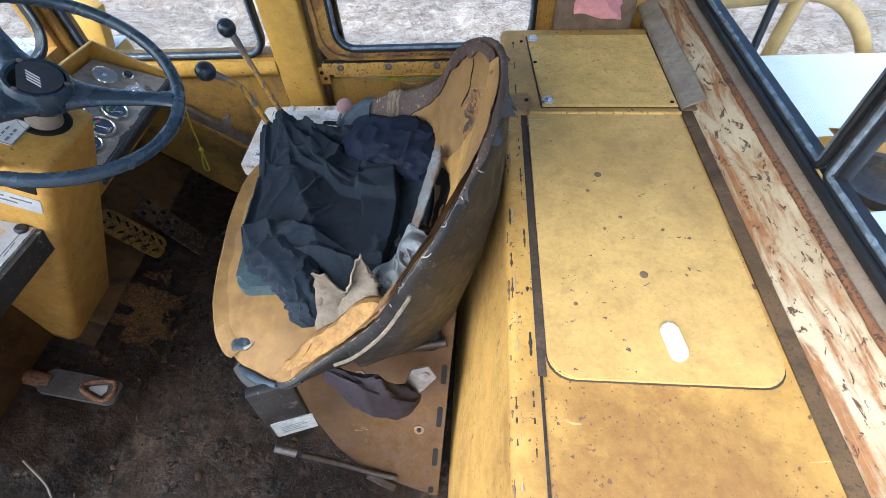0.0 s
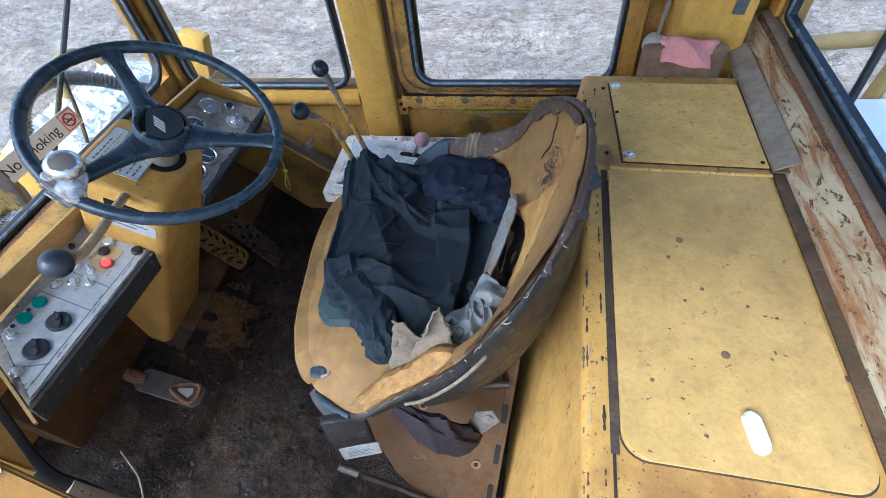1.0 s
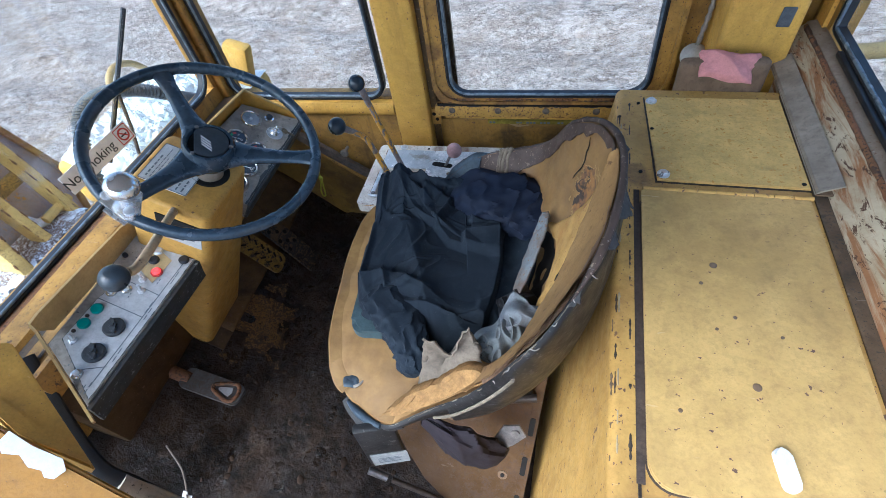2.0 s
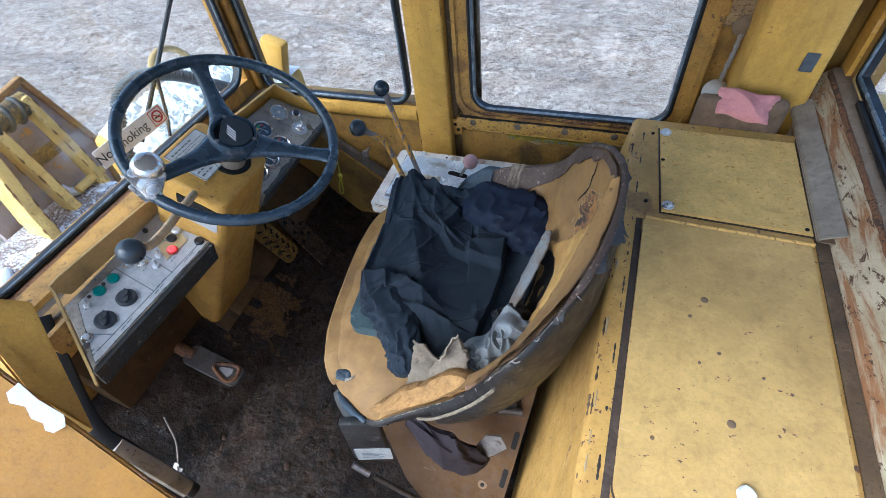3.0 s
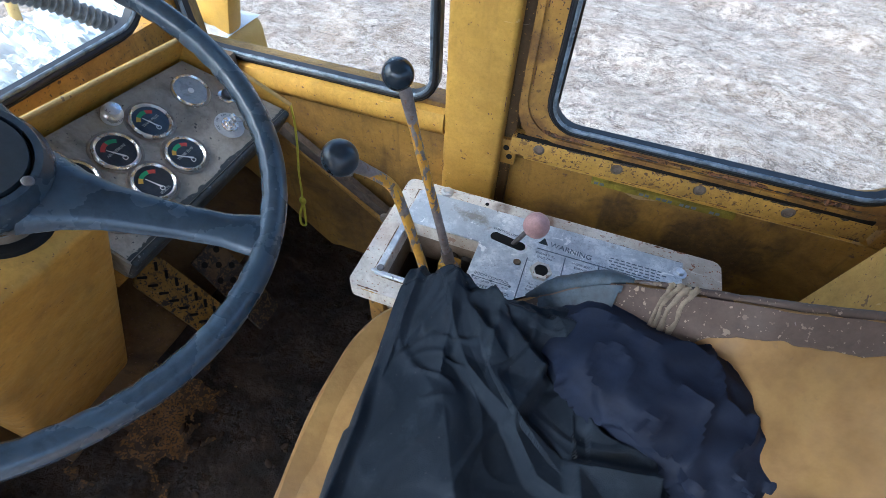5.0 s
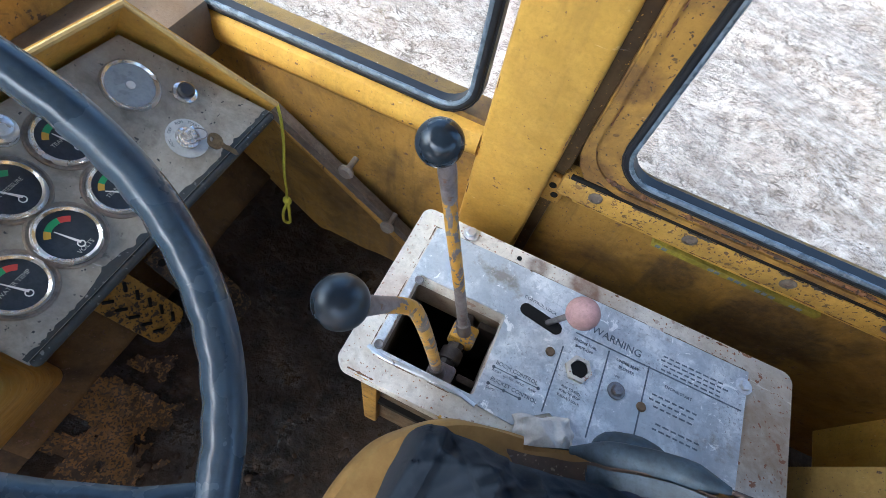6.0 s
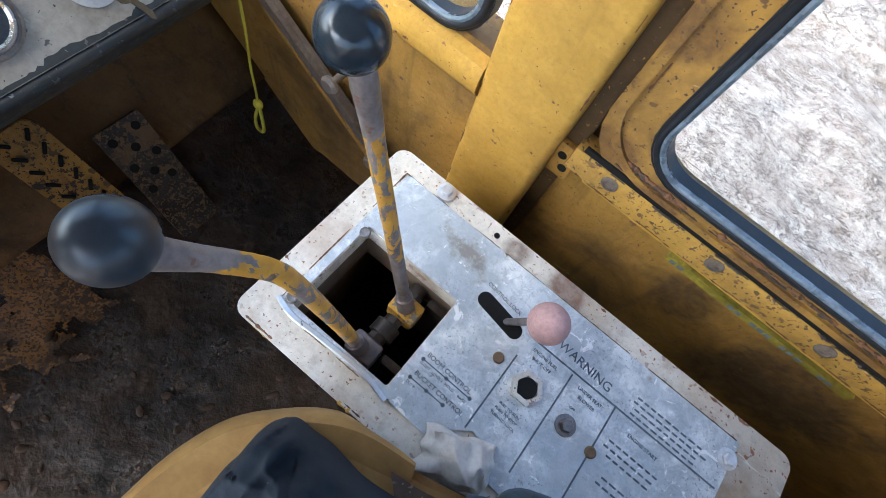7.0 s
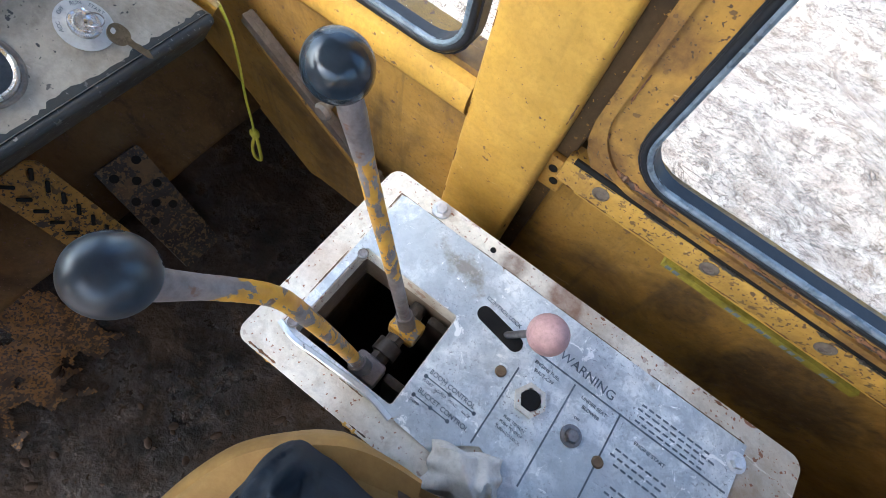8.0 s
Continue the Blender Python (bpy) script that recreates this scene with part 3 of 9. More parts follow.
def edge_wear(pts, width, material, parent, seed=0.0, label="paint worn off along the edge", keep=0.0, name="worn_edge"):
    """Irregular chips strung along a sheet-metal edge."""
    path = [Vector(p) for p in pts]
    fine = []
    for a, b in zip(path, path[1:]):
        k = max(2, int((b - a).length / 0.0025))
        fine += [a.lerp(b, i / k) for i in range(k)]
    bm, run = bmesh.new(), []
    for i, p in enumerate(fine + [None]):
        w = 0.0 if p is None else hsh(i * 0.055, seed) + 0.5 * hsh(i * 0.21, seed + 3) + keep
        if w > 0.02:
            run.append((p, width * min(1.0, 0.25 + 1.4 * w) * (0.45 + 1.3 * abs(hsh(i * 0.83, seed + 7)))))
            continue
        if len(run) > 3:
            tube(bm, [q for q, r in run], [r for q, r in run], 7)
        run = []
    return tagged(wpart(name, bm, material, parent, label), kind="stuff")

# ---- ground and distance ----


def ground_height(x, y):
    r = math.hypot(x, y)
    h = 0.10 * hsh(x, y, 0.3, 0.35) + 0.05 * hsh(x + 0.6 * y, y * 0.4, 1.7, 1.3)
    # wheel ruts that swing past the machine
    h -= 0.10 * max(0, math.sin((y + 0.25 * x + 0.7 * hsh(x, y, 5, 0.2)) * 2.3)) ** 3
    h += 0.035 * hsh(x, y, 2.2, 4.0)
    return -1.75 + h * min(1, 40 / (r + 1))


def build_ground():
    steps = [k * 0.14 for k in range(60)]
    g = 0.14
    while steps[-1] < 900:
        g *= 1.16
        steps.append(steps[-1] + g)
    line = [-s for s in steps[:0:-1]] + steps
    me = bpy.data.meshes.new("ground")
    n = len(line)
    verts = [(x - 0.5, y + 3.0, ground_height(x, y)) for x in line for y in line]
    faces = [(i * n + j, (i + 1) * n + j, (i + 1) * n + j + 1, i * n + j + 1) for i in range(n - 1) for j in range(n - 1)]
    me.from_pydata(verts, [], faces)
    me.materials.append(GROUND)
    for p in me.polygons:
        p.use_smooth = True
    return tagged(new("ground", me), "rutted packed mud yard with thin snow patches", "ground", kind="structure")


build_ground()

# ---- cab shell ----
RW = basis((0, 1.42, 0), (1, 0, 0), (0, 0, 1))      # right wall: x along, y up, z into the cab
SH = pose(0.2, 0.25, 0, 0, 0, -2.2)                 # engine cover frame: x to the rear, y across the cab


def floor_height(x, y):
    h = 0.004 * hsh(x, y, 0, 14) + 0.003 * hsh(x, y, 1, 45)
    h += 0.010 * max(0, hsh(x, y, 3, 9) - 0.15)
    if x < -0.80:
        h += min(0.26, (-0.80 - x) * 0.95)
    return h


def build_floor():
    nx, ny = 190, 150
    verts, faces = [], []
    for i in range(nx + 1):
        for j in range(ny + 1):
            x, y = -1.10 + 1.45 * i / nx, 0.10 + 1.33 * j / ny
            verts.append((x, y, floor_height(x, y)))
    for i in range(nx):
        for j in range(ny):
            k = i * (ny + 1) + j
            faces.append((k, k + ny + 1, k + ny + 2, k + 1))
    me = bpy.data.meshes.new("floor")
    me.from_pydata(verts, [], faces)
    me.materials.append(FLOOR)
    for p in me.polygons:
        p.use_smooth = True
    tagged(new("floor", me), "dark oily mud-caked steel cab floor", "floor", kind="structure")


build_floor()


def structure(name, bm, material, label, category):
    return tagged(link(name, bm, material), label, category, kind="structure")


# underside of the cab and the body it stands on
bm = bmesh.new()
box(bm, (-0.2, 0.72, -0.08), (1.9, 1.46, 0.10))
structure("cab_base", bm, DARK_STEEL, "dark steel underside of the cab floor", "floor")

# sloping painted toe board in front of the pedals
bm = bmesh.new()
n = 24
g = [[bm.verts.new((-0.925 - 0.15 * i / n, 0.72 + 0.70 * j / n, floor_height(-0.925 - 0.15 * i / n, 0.72 + 0.70 * j / n) + 0.007 + 0.002 * hsh(i * 0.3, j * 0.3))) for j in range(n + 1)] for i in range(n + 1)]
for i in range(n):
    for j in range(n):
        bm.faces.new((g[i][j], g[i + 1][j], g[i + 1][j + 1], g[i][j + 1]))
TOE_PAINT = paint("grimy_toe_board_paint", (0.17, 0.095, 0.030), dirt=(0.035, 0.022, 0.014), dirty=0.95, chips=0.66, rough=0.7, seed=39)
toe = structure("toe_board", bm, TOE_PAINT, "grimy brown-yellow sloping toe board", "floor")
toe.modifiers.new("thickness", "SOLIDIFY").thickness = 0.005

# right wall, with two window openings
bm = bmesh.new()
box(bm, (-0.765, 1.445, 0.285), (0.69, 0.05, 0.60))
box(bm, (-1.075, 1.445, 1.0), (0.05, 0.05, 0.83))
box(bm, (-0.765, 1.445, 1.50), (0.69, 0.05, 0.21))
structure("wall_right", bm, GRIMY_WALL, "grimy yellow steel side wall below the window", "wall")
bm = bmesh.new()
box(bm, (0.165, 1.46, 0.235), (1.17, 0.04, 0.50))
structure("wall_right_rear", bm, GRIMY_WALL, "stained yellow lower panel behind the control console", "wall")

bm = bmesh.new()
box(bm, (-0.384, 1.455, 0.80), (0.122, 0.11, 1.62), bevel=0.010, seg=3)
pil = structure("pillar_right", bm, YELLOW, "yellow painted steel door pillar with scuffed paint", "pillar")
edge_wear([(-0.326, 1.4026, 0.05 + 0.1 * k) for k in range(15)], 0.0022, RUST, pil, 1.0, "chipped pillar edge", -0.12)
edge_wear([(-0.442, 1.4028, 0.05 + 0.1 * k) for k in range(15)], 0.0018, RUST, pil, 7.0, "chipped pillar edge", -0.2)
# flange in the gap beside the pillar, its shade put into the brown paint
bm = bmesh.new()
box(bm, (-0.318, 1.455, 0.80), (0.034, 0.05, 1.62), bevel=0.004)
box(bm, (-0.29, 1.485, 0.98), (0.11, 0.012, 1.26))
box(bm, (0.395, 1.485, 0.98), (0.05, 0.012, 1.26))
structure("pillar_flange", bm, FLANGE, "stained yellow flange beside the pillar, darkened for shade", "pillar")


def build_window(name, m, x0, y0, x1, y1, r, label, gasket=0.016, frame_w=0.03, frame_mat=None, bar=None, pane_h=-0.02):
    w = thing(name, (m @ Vector(((x0 + x1) / 2, y0, 0))), label, "window", kind="structure")
    if frame_w:
        bm = bmesh.new()
        ringslab(bm, rounded(x0 - gasket - frame_w, y0 - gasket - frame_w, x1 + gasket + frame_w, y1 + gasket + frame_w, r + gasket + frame_w * 0.5),
                 rounded(x0 - gasket + 0.004, y0 - gasket + 0.004, x1 + gasket - 0.004, y1 + gasket - 0.004, r + gasket), -0.03, 0.004, m)
        wpart("window_frame", bm, frame_mat or YELLOW_DIRTY, w, "chipped grimy yellow window frame")
    bm = bmesh.new()
    path = [m @ Vector((x, y, 0.006)) for x, y in rounded(x0 - gasket * 0.5, y0 - gasket * 0.5, x1 + gasket * 0.5, y1 + gasket * 0.5, r + gasket * 0.5, 8)]
    ringslab(bm, rounded(x0 - gasket, y0 - gasket, x1 + gasket, y1 + gasket, r + gasket), rounded(x0 + 0.002, y0 + 0.002, x1 - 0.002, y1 - 0.002, r), -0.012, 0.007, m)
    tube(bm, path, gasket * 0.34, 10, True)
    seal = wpart("gasket", bm, RUBBER, w, "black rubber window seal")
    # inner lip; its pale blue colour holds the sky's reflection
    bm = bmesh.new()
    tube(bm, [m @ Vector((x, y, 0.006)) for x, y in rounded(x0 - 0.001, y0 - 0.001, x1 + 0.001, y1 + 0.001, r, 8)], 0.0042, 8, True)
    wpart("sealing_lip", bm, RUBBER_LIP, seal, "worn sealing lip with a blue sky reflection in its colour")
    bm = bmesh.new()
    slab(bm, rounded(x0 - 0.004, y0 - 0.004, x1 + 0.004, y1 + 0.004, r), pane_h, pane_h + 0.004, m)
    pane = wpart("pane", bm, GLASS, w, "clear window glass")
    pane.visible_shadow = False
    if bar is not None:
        bm = bmesh.new()
        box(bm, ((x0 + x1) / 2, bar, -0.005), (x1 - x0, 0.022, 0.03), m, 0.004)
        wpart("glazing_bar", bm, RUBBER, w, "black rubber glazing bar")
    return w


win1 = build_window("window_1", RW, -0.239, 0.599, 0.335, 1.42, 0.052, "large side window in a chipped yellow door frame", 0.014, 0.050, YELLOW_DIRTY, bar=0.962)
# dirt-filled groove and chipped inner lip of the frame
for z, w, mt, k, keep, label in ((0.5775, 0.0058, RUST, 15.0, 0.22, "rust-brown stain along the frame's groove"), (0.5735, 0.0026, DARK_STEEL, 19.0, 0.12, "grime caked in the frame's groove"),
                             (0.5625, 0.0022, DARK_STEEL, 27.0, 0.05, "dark chips on the frame's lip")):
    edge_wear([(-0.284, 1.415, z + 0.045), (-0.279, 1.415, z + 0.022), (-0.262, 1.415, z + 0.006), (-0.225, 1.415, z), (0.34, 1.415, z)], w, mt, win1, k, label, keep)
edge_wear([(-0.285, 1.4155, 0.62), (-0.285, 1.4155, 1.40)], 0.0024, RUST, win1, 2.0, "rust chips in the frame's groove", -0.05)
bm = bmesh.new()
ringslab(bm, rounded(-0.300, 0.5620, 0.396, 1.480, 0.088, 10), rounded(-0.289, 0.5710, 0.385, 1.470, 0.080, 10), 0.002, 0.0085, RW)
wpart("frame_lip", bm, YELLOW_DIRTY, win1, "folded yellow lip of the frame")
build_window("window_2", RW, -1.035, 0.592, -0.478, 1.38, 0.05, "front side window in a dark rubber seal", 0.016, 0.0)
FR = basis((-1.07, 0, 0), (0, 1, 0), (0, 0, 1))     # front wall, z into the cab
build_window("window_3", FR, 0.32, 0.672, 1.345, 1.42, 0.07, "windscreen in a worn rubber seal", 0.018, 0.0)

# sill ledge under the front side window
bm = bmesh.new()
extrude_profile(bm, [(0, 0.575), (-0.016, 0.57), (-0.022, 0.555), (-0.022, 0.535), (-0.012, 0.520), (0, 0.515)], -0.445, -1.06,
                Matrix(((0, 1, 0, 0), (1, 0, 0, 1.42), (0, 0, 1, 0), (0, 0, 0, 1))))
structure("trim_sill", bm, YELLOW, "rounded yellow sill ledge under the side window", "trim")

YELLOW_RAIL = paint("chipped_rail_paint", (0.56, 0.325, 0.06), chip=(0.08, 0.045, 0.025), dirt=(0.15, 0.08, 0.03), dirty=0.6, chips=0.62, chip_scale=48, seed=66)
# lower rail of the side door with its screws and warning tape
rail = thing("trim_rail", (-0.31, 1.43, 0.52), "chipped yellow steel rail under the side window", "trim", kind="structure")
bm = bmesh.new()
box(bm, (0.02, 1.428, 0.534), (0.65, 0.034, 0.040), bevel=0.003)
wpart("rail", bm, YELLOW_RAIL, rail)
bm = bmesh.new()
box(bm, (0.03, 1.429, 0.5085), (0.61, 0.026, 0.010), bevel=0.003)
wpart("lip", bm, YELLOW, rail)
edge_wear([(-0.29, 1.4115, 0.5535), (0.34, 1.4115, 0.5535)], 0.0030, DARK_STEEL, rail, 57.0, "dark chips on the rail edge", 0.06)
edge_wear([(-0.29, 1.4115, 0.5160), (0.34, 1.4115, 0.5160)], 0.0026, RUST, rail, 51.0, "rust chips on the rail edge", 0.0)
edge_wear([(-0.27, 1.4165, 0.5090), (0.33, 1.4165, 0.5090)], 0.0022, RUST, rail, 63.0, "rust along the lip", 0.10)
for y, z, h in ((1.4150, 0.5580, 0.0085), (1.4175, 0.5145, 0.003)):
    bm = bmesh.new()
    box(bm, (0.02, y, z), (0.63, 0.004, h))
    wpart("dark_seam", bm, BLACK, rail, "dirt-filled dark seam")
bm = bmesh.new()
box(bm, (-0.309, 1.425, 0.508), (0.036, 0.012, 0.062), bevel=0.005)
wpart("bracket", bm, YELLOW_DIRTY, rail, "small drilled yellow bracket")
for dx, dz in ((-0.313, 0.519), (-0.304, 0.499)):
    bm = bmesh.new()
    cyl(bm, (dx, 1.4195, dz), (dx, 1.4180, dz), 0.0062, seg=14)
    wpart("hole", bm, BLACK, rail)
for k in range(4):
    c = Vector((-0.247 + 0.152 * k, 1.411, 0.539))
    bm = bmesh.new()
    lathe(bm, [(0.0112, 0), (0.0112, 0.0010), (0.0085, 0.0032), (0.0062, 0.0036), (0.0058, 0.0020), (0.0030, 0.0016), (0.0, 0.0026)], Matrix.Translation(c) @ pose(0, 0, 0, 90), 18)
    wpart("screw", bm, STRUT_GREY, rail, "rusty screw in a dished washer")
bm = bmesh.new()
box(bm, (0.005, 1.4270, 0.4935), (0.27, 0.026, 0.0115))
wpart("warning_tape", bm, FADED_TAPE, rail, "faded yellow warning strip")
bars("tape_print", [(-0.125 + 0.011 * k, -0.117 + 0.011 * k + 0.003 * hsh(k * 3.1), 0, 0.006) for k in range(24) if k in (0, 1, 8, 9, 11, 12, 13, 15, 16, 17, 20, 21)],
     basis((0.0, 1.4132, 0.4935), (1, 0, 0), (0, 0, 1)), INK_FADED, rail, "dark print bars")

# front wall below the windscreen and the corner posts
bm = bmesh.new()
box(bm, (-1.10, 0.80, 0.31), (0.05, 1.24, 0.68))
box(bm, (-1.10, 0.80, 1.52), (0.05, 1.24, 0.18))
box(bm, (-1.10, 1.395, 1.04), (0.05, 0.05, 0.80), bevel=0.006)
structure("wall_front", bm, YELLOW_DIRTY, "yellow front wall below the windscreen", "wall")
bm = bmesh.new()
extrude_profile(bm, [(-1.072, 0.60), (-1.072, 0.652), (-1.03, 0.66), (-0.985, 0.652), (-0.975, 0.64), (-0.94, 0.645), (-0.905, 0.64), (-0.885, 0.655), (-0.872, 0.655), (-0.872, 0.58)], 0.31, 1.00)
structure("trim_dash_ledge", bm, YELLOW_DIRTY, "worn yellow ledge below the windscreen", "trim")
for x, z, w, mt, label in ((-1.052, 0.6575, 0.022, RUST, "rust-brown groove beside the windscreen seal"), (-0.962, 0.6425, 0.026, GUTTER, "grime-filled hollow of the ledge"), (-0.918, 0.6435, 0.010, FLANGE, "stained crease of the ledge")):
    bm = bmesh.new()
    k = 70
    g = [[bm.verts.new((x + e * w * 0.5 * (1 + 0.5 * hsh(i * 0.35, x * 9 + e)), 0.315 + 0.68 * i / k, z + 0.0016 * (e == 0))) for e in (-1, 0, 1)] for i in range(k + 1)]
    for i in range(k):
        for e in (0, 1):
            bm.faces.new((g[i][e], g[i + 1][e], g[i + 1][e + 1], g[i][e + 1]))
    structure("trim_ledge_groove", bm, mt, label, "trim")
bm = bmesh.new()
box(bm, (-1.0, 1.205, 0.555), (0.15, 0.405, 0.09), None, 0.008)
structure("trim_low_ledge", bm, BROWN, "brown grimy ledge behind the gauge pod", "trim")
bm = bmesh.new()
box(bm, (-1.065, 1.405, 0.93), (0.03, 0.03, 0.9), bevel=0.008)
structure("pillar_front_right", bm, YELLOW_DIRTY, "narrow dark yellow windscreen pillar", "pillar")

# rear wall under and round the rear window
bm = bmesh.new()
extrude_profile(bm, [(0.368, 0.60), (0.366, 0.735), (0.371, 0.746), (0.396, 0.776), (0.412, 0.793), (0.418, 0.798), (0.430, 0.798), (0.430, 0.60)], -0.40, 1.17, SH)
structure("wall_rear", bm, RUST_STREAK, "dirty beige metal panel with rust streaks under the rear window", "wall")
bm = bmesh.new()
extrude_profile(bm, [(0.4185, 0.7985), (0.421, 0.804), (0.428, 0.807), (0.45, 0.808), (0.45, 0.60), (0.4305, 0.60), (0.4305, 0.7985)], -0.40, 1.17, SH)
structure("trim_rear_ledge", bm, TAUPE, "taupe-brown ledge below the rear window seal", "trim")
bm = bmesh.new()
tube(bm, [SH @ Vector((0.4165 + 0.0015 * hsh(k * 0.7), -0.38 + 0.0155 * k, 0.7995 + 0.0015 * hsh(k * 0.9, 3))) for k in range(100)], [0.0055 + 0.002 * hsh(k * 0.6, 5) for k in range(100)], 8)
structure("trim_rust_edge", bm, RUST, "flaking orange rust along the rear panel edge", "trim")
bm = bmesh.new()
box(bm, (0.49, 0.385, 1.54), (0.05, 1.55, 0.16), SH)
box(bm, (0.47, 1.155, 1.05), (0.06, 0.05, 1.1), SH)
structure("wall_rear_upper", bm, YELLOW, "yellow rear wall above the window", "wall")
build_window("window_4", SH @ basis((0.458, 0.0, 0), (0, -1, 0), (0, 0, 1)), -1.09, 0.828, -0.372, 1.43, 0.006, "rear window pane in thick black rubber", 0.015, 0.0)
build_window("window_5", SH @ basis((0.458, 0.0, 0), (0, -1, 0), (0, 0, 1)), -0.338, 0.828, 0.36, 1.43, 0.006, "second rear window pane in thick black rubber", 0.015, 0.0)

# mullion between the rear panes: rubber with a bright strip
bm = bmesh.new()
box(bm, (0.470, 0.355, 1.13), (0.02, 0.05, 0.64), SH, 0.004)
mul = structure("trim_mullion", bm, RUBBER, "black rubber mullion with a bright aluminium strip", "trim")
bm = bmesh.new()
box(bm, (0.4575, 0.355, 1.135), (0.006, 0.009, 0.62), SH, 0.002)
under(link("bright_strip", bm, ZINC, None, "dull aluminium strip"), mul)
bm = bmesh.new()
box(bm, (0.4415, 0.30, 0.815), (0.012, 1.40, 0.012), SH, 0.003)
structure("trim_rear_rubber", bm, RUBBER, "thin black rubber strip along the rear ledge", "trim")
# grimy gutter behind the engine cover
bm = bmesh.new()
box(bm, (0.3565, 0.28, 0.7415), (0.022, 1.33, 0.004), SH)
structure("trim_gutter", bm, GUTTER, "dark brown grimy gutter along the rear panel", "trim")

# rear right post with its latch recess
bm = bmesh.new()
box(bm, (0.535, 1.385, 0.85), (0.16, 0.17, 1.5), bevel=0.012, seg=3)
post = structure("pillar_rear_right", bm, YELLOW, "wide yellow corner post with two dark stickers", "pillar")
bm = bmesh.new()
box(bm, (0.475, 1.20, 1.05), (0.05, 0.18, 1.1), SH)
box(bm, (0.66, 1.465, 0.85), (0.16, 0.03, 1.5))
structure("wall_rear_corner", bm, GRIMY_WALL, "stained yellow wall between the corner post and rear window", "wall")
for z in (0.865, 1.03):
    bm = bmesh.new()
    slab(bm, rounded(-0.014, -0.022, 0.014, 0.022, 0.003), 0, 0.001, basis((0.575, 1.2985, z), (1, 0, -0.05), (0.05, 0, 1)))
    ob = link("sticker", bm, GREY_STICKER, None, "dark grey sticker")
    under(ob, post)
bm = bmesh.new()
box(bm, (0.415, 1.46, 0.85), (0.10, 0.03, 1.5), bevel=0.004)
structure("wall_latch_recess", bm, YELLOW_DIRTY, "grimy yellow recess beside the corner post", "wall")
bm = bmesh.new()
box(bm, (0.372, 1.437, 0.95), (0.016, 0.03, 0.9), bevel=0.004)
structure("trim_door_edge", bm, YELLOW_DIRTY, "thin yellow door edge strip", "trim")

# roof, out of view; its grey is chosen to bounce neutral light
bm = bmesh.new()
box(bm, (-0.22, 0.72, 1.64), (1.95, 1.60, 0.06), bevel=0.02)
structure("ceiling", bm, plain("neutral_bounce_grey", (0.36, 0.35, 0.33), 0.8), "unseen cab roof, grey inside for neutral bounce light", "ceiling")

# near side: front corner post, door edge and the panel beside the steps
bm = bmesh.new()
box(bm, (-1.02, 0.22, 1.05), (0.10, 0.10, 1.2), bevel=0.015)
box(bm, (0.70, -0.12, 0.85), (0.08, 0.08, 1.6), bevel=0.015)
box(bm, (0.50, -0.06, 0.38), (0.48, 0.05, 0.86), bevel=0.01)
box(bm, (-0.15, -0.06, 1.56), (1.8, 0.05, 0.14))
structure("pillar_near", bm, YELLOW, "yellow door opening posts", "pillar")

# grimy yellow whose base colour also holds the shade under the switch panel
SHADED_GRIME = paint("shaded_grimy_yellow_paint", (0.085, 0.048, 0.016), dirt=(0.03, 0.018, 0.010), dirty=0.9, chips=0.68, seed=38)
DUSTY_DIAL = plain("dusty_black_plastic", (0.06, 0.065, 0.07), 0.55, vary=0.35, scale=80)
HOOD = paint("cream_yellow_paint", (0.55, 0.38, 0.14), seed=33, chips=0.72)
LABEL = plain("pale_label_metal", (0.50, 0.51, 0.51), 0.42, 0.1, vary=0.2, scale=50)

# ---- engine cover behind the seat ----


